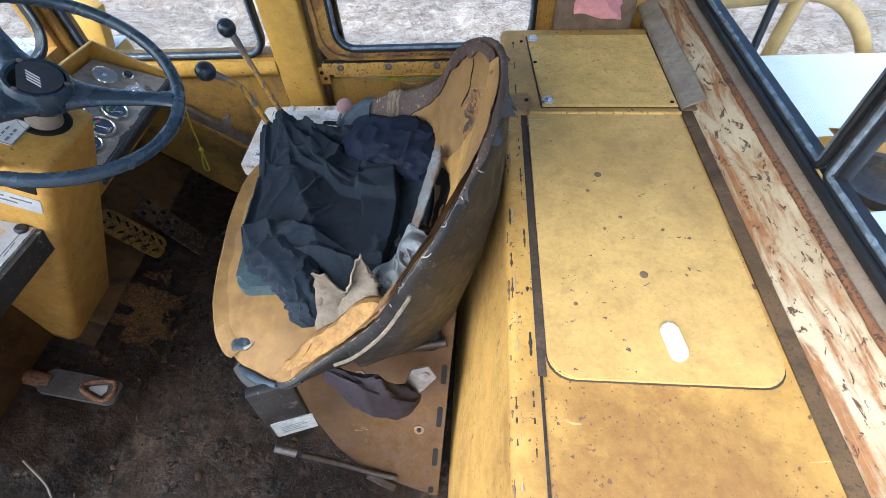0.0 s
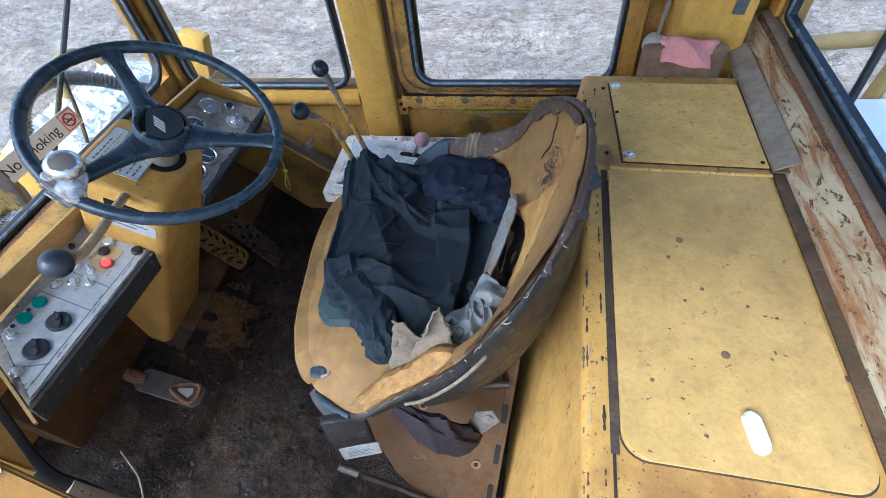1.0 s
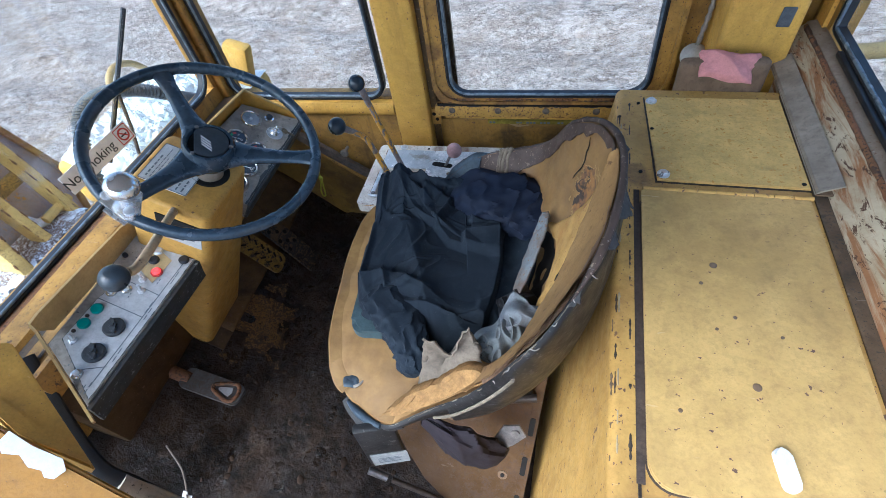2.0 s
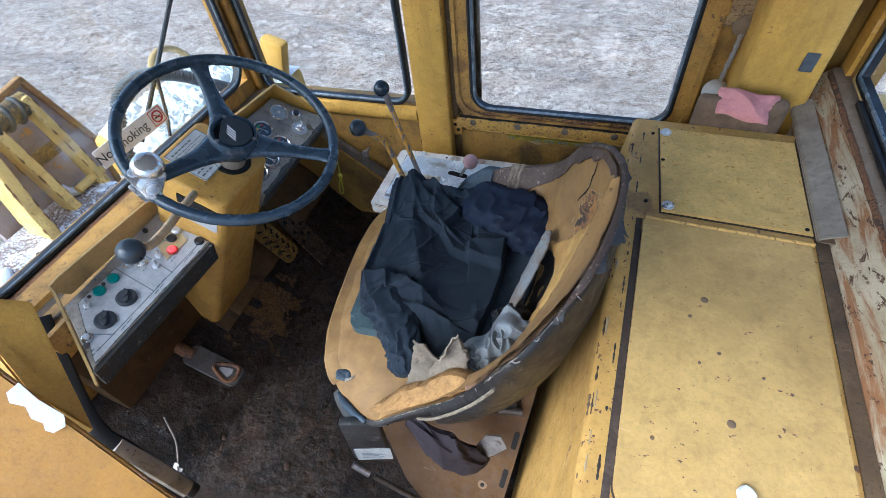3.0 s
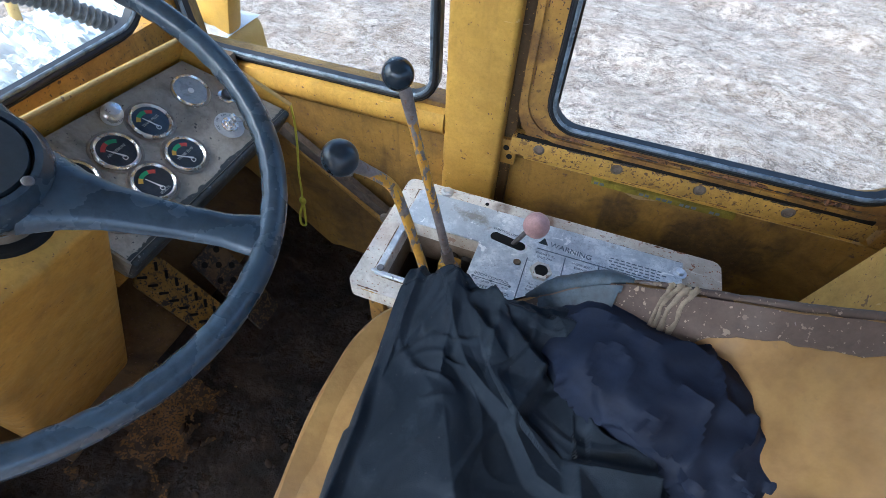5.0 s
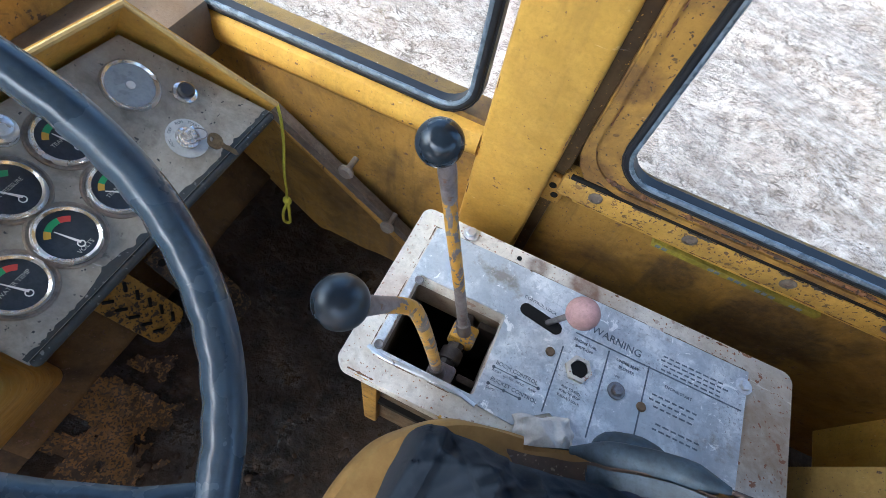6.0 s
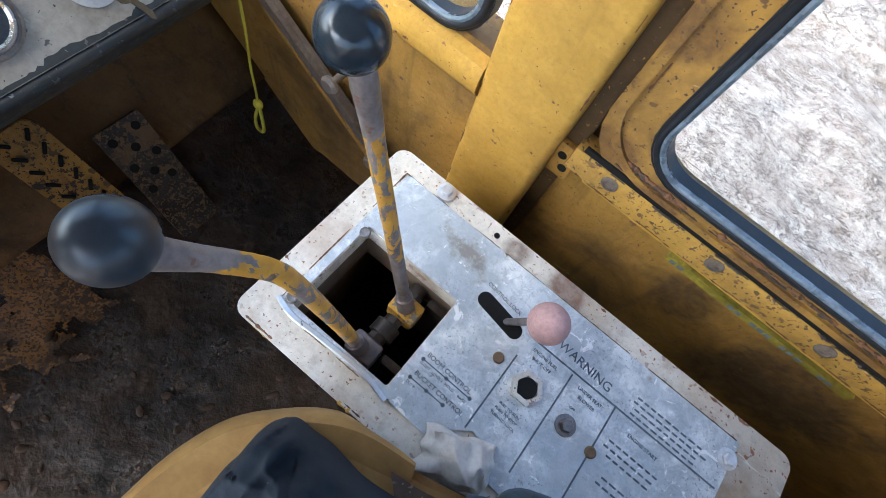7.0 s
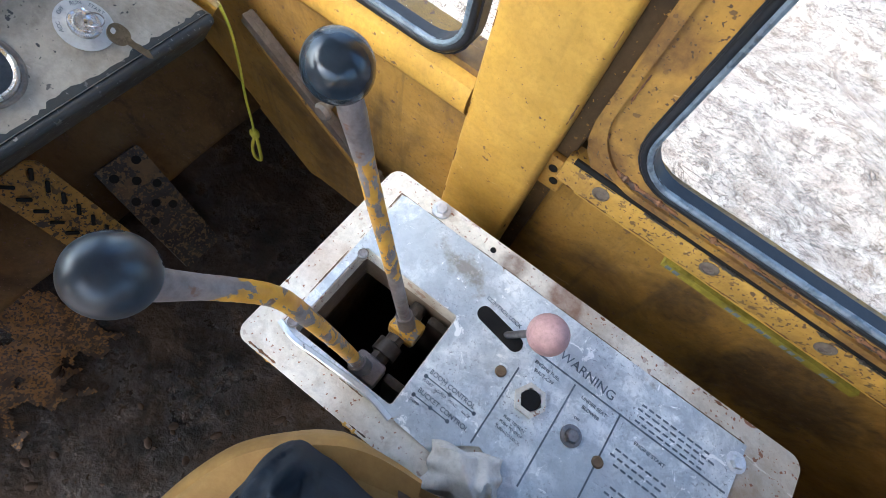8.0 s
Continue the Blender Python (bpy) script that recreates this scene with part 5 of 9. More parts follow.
# ---- steering column, gauge pod and wheel ----
AX = Vector((0.477, -0.075, 0.876)).normalized()
COLN = Vector((0.48, 0, 0.876)).normalized()
COLF = Vector((-0.876, 0, 0.48)).normalized()   # forward up the column's top face
CT = basis((-0.64, 0.765, 0.785), (0, 1, 0), COLN.cross(Vector((0, 1, 0))))  # column top: x across, y to the driver, z out


COLUMN_PLATE = plain("pale_worn_plate", (0.66, 0.68, 0.68), 0.45, vary=0.25, scale=45)
COLUMN_YELLOW = paint("scuffed_column_paint", (0.60, 0.345, 0.066), dirt=(0.20, 0.12, 0.045), dirty=0.45, chips=0.70, seed=34)


def build_column():
    c = thing("steering_column", (-0.95, 0.75, 0.13), "tall tapered yellow steering column with instruction plates", "column")
    # tapered post, leaning back toward the seat
    bm = bmesh.new()
    down = -COLN
    rings = []
    for t, inset in [(0.0, 0.010), (0.003, 0.0035), (0.008, 0.0008), (0.014, 0.0)] + [(k / 8, 0.0) for k in range(1, 9)]:
        o = CT.translation + down * (0.72 * t)
        w0, w1 = -0.100 - 0.012 * t, 0.088 + 0.008 * t
        dep = 0.185 - 0.02 * t
        front = 0.036 - 0.012 * t
        ring = [o + Vector((0, y, 0)) - COLF * x for x, y in rounded(front - dep + inset, w0 + inset, front - inset, w1 - inset, 0.022 - inset, 5)]
        rings.append([bm.verts.new(p) for p in ring])
    for a, b in zip(rings, rings[1:]):
        for k in range(len(a)):
            bm.faces.new((a[k], b[k], b[(k + 1) % len(a)], a[(k + 1) % len(a)]))
    bm.faces.new(rings[0])
    wpart("post", bm, COLUMN_YELLOW, c)
    bm = bmesh.new()
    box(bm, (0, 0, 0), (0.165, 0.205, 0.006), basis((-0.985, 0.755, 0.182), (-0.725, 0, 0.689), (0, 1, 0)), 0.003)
    wpart("foot_flange", bm, SHADED_GRIME, c, "grimy yellow foot flange")
    # shaft boss below the wheel
    bm = bmesh.new()
    hub = Vector((-0.6145, 0.7812, 0.8806))
    cyl(bm, hub - AX * 0.125, hub - AX * 0.03, 0.031, 0.027, 28)
    wpart("shaft_boss", bm, CHANNEL, c, "grey-brown steering shaft boss")
    bm = bmesh.new()
    foot = hub - AX * ((hub - CT.translation).dot(COLN) / AX.dot(COLN))
    lathe(bm, [(0.0, 0.0016), (0.036, 0.0016), (0.040, 0.0030), (0.043, 0.0)], CT @ Matrix.Translation(CT.inverted() @ foot), 36)
    wpart("bezel", bm, BLACK, c)
    # instruction plates
    for px, py, sx, sy, lines in ((-0.003, 0.112, 0.056, 0.024, ((0.5, 0.0034, 0.62), (0.15, 0.0016, 0.85), (-0.12, 0.0016, 0.6), (-0.4, 0.0016, 0.8), (-0.65, 0.0016, 0.4))),
                                  (-0.030, 0.058, 0.032, 0.026, ((0.45, 0.0034, 0.35), (-0.05, 0.0030, 0.55), (-0.5, 0.0034, 0.62)))):
        bm = bmesh.new()
        m = CT @ Matrix.Translation((px, py, 0.002))
        slab(bm, rounded(-sx, -sy, sx, sy, 0.004), -0.001, 0.0008, m)
        sheet = wpart("instruction_plate", bm, COLUMN_PLATE, c, "pale worn instruction plate with small print")
        bm = bmesh.new()
        ringslab(bm, rounded(-sx, -sy, sx, sy, 0.004), rounded(-sx + 0.0016, -sy + 0.0016, sx - 0.0016, sy - 0.0016, 0.003), 0.0009, 0.0012, m)
        wpart("border", bm, INK_FADED, sheet, "dark printed border")
        rows = []
        for k, (v, h, reach) in enumerate(lines):
            p = -sx * 0.8
            while p < sx * (2 * reach - 0.9):
                q = 0.005 + 0.010 * abs(hsh(p * 70, k, px * 50))
                rows.append((p, min(sx * 0.85, p + q), sy * v, h))
                p += q + 0.004
        bars("small_print", rows, m @ Matrix.Translation((0, 0, 0.0011)), INK_FADED, sheet)
    # slot and plate on the near side for the gear lever
    NS = basis((-0.715, 0.6645, 0.735), (-COLF), (COLN))
    bm = bmesh.new()
    box(bm, (0.01, 0.028, 0.0), (0.095, 0.030, 0.006), NS)
    wpart("lever_slot", bm, BLACK, c)
    bm = bmesh.new()
    slab(bm, rounded(-0.05, -0.045, 0.06, -0.005, 0.004), -0.001, 0.002, NS)
    wpart("gear_plate", bm, LABEL, c, "pale gear pattern plate")
    bars("gear_print", [(-0.03, 0.0, -0.018, 0.004), (0.01, 0.045, -0.018, 0.004), (-0.03, 0.02, -0.03, 0.004)], NS @ Matrix.Translation((0, 0, 0.0023)), INK_FADED, c)
    return c


build_column()

CREAM = paint("dirty_cream_paint", (0.60, 0.45, 0.26), dirt=(0.25, 0.15, 0.07), dirty=0.5, chips=0.68, seed=16)
gear = thing("gear_lever", (-0.66, 0.655, 0.80), "cream gear lever with a large dark grey ball knob", "lever")
bm = bmesh.new()
tube(bm, smooth_path([(-0.690, 0.695, 0.786), (-0.652, 0.612, 0.812), (-0.627, 0.545, 0.826), (-0.614, 0.492, 0.835), (-0.614, 0.475, 0.843)], 8), 0.0085, 12)
wpart("shaft", bm, CREAM, gear, "dirty cream lever shaft")
bm = bmesh.new()
ball(bm, (-0.616, 0.452, 0.856), 0.0240)
wpart("knob", bm, plain("grey_blue_plastic", (0.034, 0.044, 0.055), 0.35), gear, "large grey-blue ball knob")


def build_wheel():
    hub = Vector((-0.609, 0.783, 0.8806))
    W = basis(hub, AX.cross(Vector((-1, 0, 0))), (AX.cross(AX.cross(Vector((-1, 0, 0))))))
    # local: x and y in the wheel's plane, z toward the driver
    if (W.to_3x3() @ Vector((0, 0, 1))).dot(AX) < 0:
        W = W @ pose(0, 0, 0, 180)
    inv = W.inverted()
    w = thing("steering_wheel", hub, "large dark blue-grey three-spoke steering wheel", "steering wheel")
    R, r = 0.2175, 0.0122
    bm = bmesh.new()
    rings, n, seg = [], 180, 14
    for i in range(n):
        a = 2 * math.pi * i / n
        ring = []
        for k in range(seg):
            b = 2 * math.pi * k / seg
            rr = r * (1 - (0.10 if math.cos(b) < -0.5 else 0.0) * (0.5 + 0.5 * math.cos(a * 60)))
            ring.append(bm.verts.new(W @ Vector(((R + rr * math.cos(b)) * math.cos(a), (R + rr * math.cos(b)) * math.sin(a), rr * 1.1 * math.sin(b)))))
        rings.append(ring)
    for i in range(n):
        for k in range(seg):
            bm.faces.new((rings[i][k], rings[(i + 1) % n][k], rings[(i + 1) % n][(k + 1) % seg], rings[i][(k + 1) % seg]))
    wpart("rim", bm, WHEEL, w)
    for a in (radians(108.8), radians(-129.5), radians(-20.5)):
        bm = bmesh.new()
        pts = [(0.040, -0.022), (0.065, -0.021), (0.09, -0.019), (0.14, -0.013), (0.18, -0.007), (0.205, -0.002), (0.219, 0.0)]
        ws = [0.040, 0.028, 0.0215, 0.017, 0.0165, 0.021, 0.031]
        hs = [0.017, 0.015, 0.013, 0.011, 0.010, 0.0095, 0.008]
        rings = []
        for (x, z), sw, sh in zip(pts, ws, hs):
            rings.append([bm.verts.new(W @ Matrix.Rotation(a, 4, "Z") @ Vector((x, sw * math.cos(2 * math.pi * k / 14), z + sh * math.sin(2 * math.pi * k / 14)))) for k in range(14)])
        for p, q in zip(rings, rings[1:]):
            for k in range(14):
                bm.faces.new((p[k], p[(k + 1) % 14], q[(k + 1) % 14], q[k]))
        bm.faces.new(rings[0])
        bm.faces.new(rings[-1][::-1])
        wpart("spoke", bm, WHEEL, w)
    W = W @ Matrix.Translation((0, 0, -0.004))
    bm = bmesh.new()
    lathe(bm, [(0.033, -0.045), (0.046, -0.038), (0.053, -0.018), (0.052, 0.002), (0.047, 0.012), (0.042, 0.012), (0.040, 0.004)], W, 40)
    hubp = wpart("hub", bm, WHEEL, w)
    # horn cap, half missing
    bm = bmesh.new()
    arc = [(0.0385 * math.cos(radians(a)), 0.0385 * math.sin(radians(a))) for a in range(-20, 251, 9)]
    slab(bm, arc, 0.006, 0.013, W, 0.002)
    wpart("horn_cap", bm, plain("dark_cap_plastic", (0.045, 0.058, 0.072), 0.38, vary=0.4), hubp, "broken dark horn cap")
    bm = bmesh.new()
    cyl(bm, W @ Vector((0, 0, 0.0)), W @ Vector((0, 0, 0.0045)), 0.0395, seg=36)
    wpart("cap_hole", bm, BLACK, hubp, "dark gap where the cap is broken away")
    bm = bmesh.new()
    for k in range(4):
        u, v = Vector((-0.024, -0.0133)) * (k / 4), Vector((-0.024, -0.0133)) * (k / 4 + 0.14)
        a, d = Vector((0.0131, -0.0078)), Vector((0.0075, 0.0245))
        slab(bm, [tuple(a + u), tuple(a + u + d), tuple(a + v + d), tuple(a + v)], 0.0132, 0.0138, W)
    wpart("emblem", bm, STICKER, hubp, "plain slanted silver bars")
    for a in (-125, 100, -19):
        bm = bmesh.new()
        lathe(bm, [(0.0042, 0), (0.0042, 0.002), (0.0025, 0.003)], W @ Matrix.Translation((0.0432 * math.cos(radians(a)), 0.0432 * math.sin(radians(a)), 0.0115)), 12)
        wpart("screw", bm, STEEL, hubp)
    # chrome spinner knob clamped to the rim
    W = W @ Matrix.Translation((0, 0, 0.004))
    d = inv @ Vector((-0.671, 0.562, 0.899))
    a = math.atan2(d.y, d.x)
    K = W @ Matrix.Rotation(a, 4, "Z") @ Matrix.Translation((R, 0, 0))
    bm = bmesh.new()
    slab(bm, [(0.012, -0.026), (0.014, 0.030), (0.006, 0.042), (-0.012, 0.040), (-0.034, 0.020), (-0.046, 0.010), (-0.046, -0.014), (-0.030, -0.024), (-0.004, -0.034)], 0.009, 0.016, K, 0.003)
    box(bm, (-0.004, 0, -0.014), (0.04, 0.05, 0.006), K, 0.003)
    clampp = wpart("spinner_clamp", bm, CHROME, w, "chrome clamp")
    for y in (-0.025, 0.025):
        bm = bmesh.new()
        lathe(bm, [(0.009, 0.012), (0.009, 0.019), (0.006, 0.021)], K @ Matrix.Translation((-0.002, y, 0)), 14)
        wpart("clamp_screw", bm, ZINC, clampp)
    bm = bmesh.new()
    lathe(bm, [(0.012, 0.014), (0.013, 0.034), (0.022, 0.038), (0.0275, 0.045), (0.029, 0.052), (0.026, 0.060), (0.019, 0.066), (0.008, 0.0685)], K @ Matrix.Translation((-0.020, 0, 0)), 36)
    wpart("spinner_knob", bm, CHROME, w, "shiny chrome spinner knob")


build_wheel()

FADED_WHITE = plain("faded_white_print", (0.38, 0.40, 0.38), 0.5, vary=0.2)
WORN_BRASS = plain("worn_bezel_metal", (0.30, 0.255, 0.21), 0.4, 0.5, vary=0.4)
OLD_BRASS = plain("dull_brass", (0.15, 0.115, 0.07), 0.45, 0.6, vary=0.4)
GP = basis((-0.805, 1.158, 0.675), (0, 1, 0), (-0.8, 0, 0.6))  # gauge face: x across, y up the slope, z out


def gp(x, s):
    return (x - 1.158, -s)


def build_gauges():
    c = thing("gauge_pod", (-0.85, 1.06, 0.45), "yellow gauge pod with a grimy grey instrument face", "instrument panel")
    bm = bmesh.new()
    outline = [gp(1.262, 0.124), gp(1.198, -0.046), gp(0.872, -0.070), gp(0.872, 0.124)][::-1]
    slab(bm, outline, -0.06, 0.0, GP, 0.003)
    face = wpart("face", bm, GREY_PAINT, c, "grey instrument face, grimy and worn")
    bm = bmesh.new()
    box(bm, (1.067 - 1.158, -0.1255, -0.032), (0.388, 0.012, 0.066), GP, 0.0055, 4)
    wpart("lip", bm, DARK_EDGE, c, "worn black lower lip")
    bm = bmesh.new()
    edge = [(1.256 - 0.382 * i / 90, 0.1165 - 0.010 * max(0.0, hsh(i * 0.23, 3.0)) - 0.012 * max(0.0, hsh(i * 0.07, 8.0)) - 0.003 * hsh(i * 0.9, 5.0)) for i in range(91)]
    lo, hi = [[bm.verts.new(GP @ Vector((*gp(x, q), h))) for (x, q0), q in zip(edge, qs)] for qs, h in (([q for x, q in edge], 0.0012), ([0.1205] * 91, 0.0016))]
    for i in range(90):
        bm.faces.new((lo[i], lo[i + 1], hi[i + 1], hi[i]))
    wpart("worn_band", bm, DARK_EDGE, c, "black worn band along the lower edge")
    # yellow hood standing round the face, one folded sheet a side
    for (x0, s0, h0, d0), (x1, s1, h1, d1) in (((1.270, 0.122, 0.008, 0.10), (1.205, -0.053, 0.046, 0.14)), ((1.205, -0.053, 0.046, 0.14), (0.872, -0.079, 0.046, 0.14))):
        bm = bmesh.new()
        a, b = Vector((*gp(x0, s0), 0)), Vector((*gp(x1, s1), 0))
        n = (b - a).cross(Vector((0, 0, 1))).normalized() * 0.005
        v = [bm.verts.new(GP @ (p + n * s + Vector((0, 0, z)))) for p, h, dd in ((a, h0, d0), (b, h1, d1)) for s in (0, 1) for z in (-dd, h)]
        for f in ((0, 1, 5, 4), (2, 6, 7, 3), (1, 3, 7, 5), (0, 4, 6, 2), (0, 2, 3, 1), (4, 5, 7, 6)):
            bm.faces.new([v[i] for i in f])
        wpart("hood_panel", bm, YELLOW, c, "yellow sheet-metal hood")
    rimline = [GP @ Vector((*gp(x, s), h)) for x, s, h in ((1.270, 0.122, 0.008), (1.205, -0.053, 0.046), (0.872, -0.079, 0.046))]
    bm = bmesh.new()
    tube(bm, rimline, 0.0036, 8)
    wpart("hood_rim", bm, HOOD, c, "pale worn hood rim")
    edge_wear(rimline, 0.0040, RUST, c, 4.0, "rust chips on the hood rim", -0.05)
    bm = bmesh.new()
    box(bm, (-0.87, 1.06, 0.56), (0.12, 0.36, 0.16))
    wpart("back_box", bm, YELLOW_DIRTY, c)
    spots = [(1.158, 0.0, 0.0295, "pale"), (1.067, 0.0, 0.0295, "a"), (1.058, 0.066, 0.0295, "b"), (0.994, 0.004, 0.0295, "c"), (0.989, 0.066, 0.0300, "d"), (0.926, 0.066, 0.0295, "e"), (0.925, 0.0, 0.0295, "f")]
    for k, (x, s, r, kind) in enumerate(spots):
        m = GP @ Matrix.Translation((*gp(x, s), 0))
        g = wpart("gauge", lathe(bmesh.new(), [(r * 0.86, 0.0), (r * 0.86, 0.0022)], m, 36), PALE_DIAL if kind == "pale" else DIAL, c, "round gauge with a chrome bezel")
        bm = bmesh.new()
        lathe(bm, [(r * 0.84, 0.0), (r * 0.84, 0.004), (r * 0.93, 0.0065), (r, 0.004), (r * 1.03, 0.0), (r * 0.9, -0.001)], m, 36)
        bez = wpart("bezel", bm, CHROME, g, "chrome bezel")
        if kind == "pale":
            bm = bmesh.new()
            cyl(bm, m @ Vector((0, 0, 0.002)), m @ Vector((0, 0, 0.004)), 0.0045, seg=16)
            wpart("hub_dot", bm, WHITE, g)
            continue
        for col, a0, a1 in (((AMBER_INK, 118, 142), (GREEN_INK, 70, 118), (RED_INK, 38, 70)) if kind != "c" else ((RED_INK, 92, 140), (GREEN_INK, 45, 92))):
            bm = bmesh.new()
            arc = [(r * 0.70 * math.cos(radians(a)), r * 0.70 * math.sin(radians(a)) - 0.002) for a in np.linspace(a0, a1, 7)]
            arc += [(r * 0.50 * math.cos(radians(a)), r * 0.50 * math.sin(radians(a)) - 0.002) for a in np.linspace(a1, a0, 7)]
            slab(bm, arc, 0.0022, 0.0026, m)
            wpart("dial_band", bm, col, g)
        bm = bmesh.new()
        a = radians(115 + 30 * hsh(k * 2.7) * 2)
        slab(bm, [(-0.0013, -0.004), (0.0013, -0.004), (0.0005, r * 0.66), (-0.0005, r * 0.66)], 0.0028, 0.0034, m @ Matrix.Translation((0, -r * 0.30, 0)) @ Matrix.Rotation(a - 1.57, 4, "Z"))
        wpart("needle", bm, WHITE, g)
        bm = bmesh.new()
        tube(bm, [m @ Vector((0.0032 * math.cos(b), -r * 0.46 + 0.0032 * math.sin(b), 0.0026)) for b in np.linspace(0, 6.0, 14)], 0.0006, 5, True)
        wpart("dial_symbol", bm, WHITE, g, "small white symbol")
        text, size = {"a": ("TRANS PRESS", 0.0054), "b": ("TRANS TEMP", 0.0056), "c": ("AIR PRESSURE", 0.0052), "d": ("VOLTS", 0.0062), "e": ("WATER TEMP", 0.0056)}.get(kind, ("", 0))
        if text:
            words("dial_lettering", text, size, m @ Matrix.Translation((0, 0.0005 if kind != "d" else -r * 0.62, 0.0026)), FADED_WHITE, g)
        bm = bmesh.new()
        lathe(bm, [(r * 1.02, 0.0), (r * 1.10, 0.0015), (r * 1.16, 0.0012), (r * 1.18, 0.0)], m, 36)
        wpart("bezel_seat", bm, WORN_BRASS, g, "worn outer bezel ring")
    # button, ignition switch with its key, small lamp
    m = GP @ Matrix.Translation((*gp(1.196, 0.040), 0))
    bm = bmesh.new()
    lathe(bm, [(0.0135, 0), (0.0135, 0.003), (0.010, 0.004)], m, 28)
    bring = wpart("button_ring", bm, CHROME, c)
    bm = bmesh.new()
    lathe(bm, [(0.0095, 0.003), (0.0095, 0.010), (0.007, 0.012)], m, 24)
    wpart("push_button", bm, BLACK_PLASTIC, bring, "black push button")
    m = GP @ Matrix.Translation((*gp(1.153, 0.077), 0))
    bm = bmesh.new()
    lathe(bm, [(0.024, 0), (0.024, 0.001)], m, 32)
    wpart("ignition_ring", bm, LABEL, c, "dull grey ignition label ring")
    for text, dx, dy, a in (("OFF", -0.007, 0.0185, 18), ("RUN", 0.008, 0.018, -22), ("START", 0.0185, 0.006, -70), ("ACC", -0.018, 0.008, 65)):
        words("lettering", text, 0.0046, m @ Matrix.Translation((dx, dy, 0.0013)) @ pose(0, 0, 0, 0, 0, a), INK_FADED, c)
    bm = bmesh.new()
    lathe(bm, [(0.0135, 0.001), (0.0138, 0.004), (0.0125, 0.006), (0.0105, 0.0055), (0.0098, 0.0075), (0.0085, 0.009), (0.0070, 0.0085), (0.0062, 0.0115), (0.003, 0.012)], m, 32)
    wpart("ignition_switch", bm, CHROME, c, "chrome ignition switch")
    key = thing("ignition_key", m @ Vector((0, 0, 0.011)), "dull brass keys hanging in the ignition switch", "key")
    bm = bmesh.new()
    slab(bm, rounded(-0.0075, 0.002, 0.0075, 0.020, 0.006), -0.001, 0.001, m @ pose(0, 0, 0.011, 90, 0, 55))
    wpart("inserted_key", bm, CHROME, key, "upright key bow")
    bm = bmesh.new()
    tube(bm, [m @ Vector((0.004 + 0.008 * math.cos(a), -0.006 + 0.008 * math.sin(a), 0.024 - 0.006 * math.sin(a))) for a in np.linspace(0, 5.9, 18)], 0.0007, 6, True)
    wpart("key_ring", bm, STEEL, key, "wire key ring")
    bm = bmesh.new()
    H = m @ pose(0.012, -0.020, 0.006, 20, 0, 24)
    ringslab(bm, rounded(-0.0095, -0.010, 0.0095, 0.010, 0.0085), rounded(-0.003, 0.003, 0.003, 0.0075, 0.002), 0.010, 0.0118, H)
    slab(bm, [(-0.0035, -0.009), (-0.0035, -0.030), (-0.001, -0.034), (0.0015, -0.030), (0.0035, -0.027), (0.0025, -0.023), (0.0035, -0.019), (0.0025, -0.015), (0.0035, -0.009)], 0.0102, 0.0116, H)
    wpart("hanging_key", bm, OLD_BRASS, key, "dull brown key")
    m = GP @ Matrix.Translation((*gp(1.034, -0.036), 0))
    bm = bmesh.new()
    lathe(bm, [(0.014, 0), (0.014, 0.014), (0.011, 0.017), (0.0105, 0.024), (0.008, 0.025)], m, 24)
    wpart("pull_knob", bm, ZINC, c, "dull metal pull knob")


build_gauges()

# ---- switch panel beside the column ----
PN = Vector((math.sin(0.33), 0, math.cos(0.33)))
SP = basis((-0.78, 0.6, 0.647), (0, 1, 0), (-math.cos(0.33), 0, math.sin(0.33)))  # x across the cab, y forward up the slope


def sp(x, y):
    """Panel coordinates of a place given by its world x and y."""
    return ((y - 0.6), (-(x + 0.78)) / math.cos(0.33))


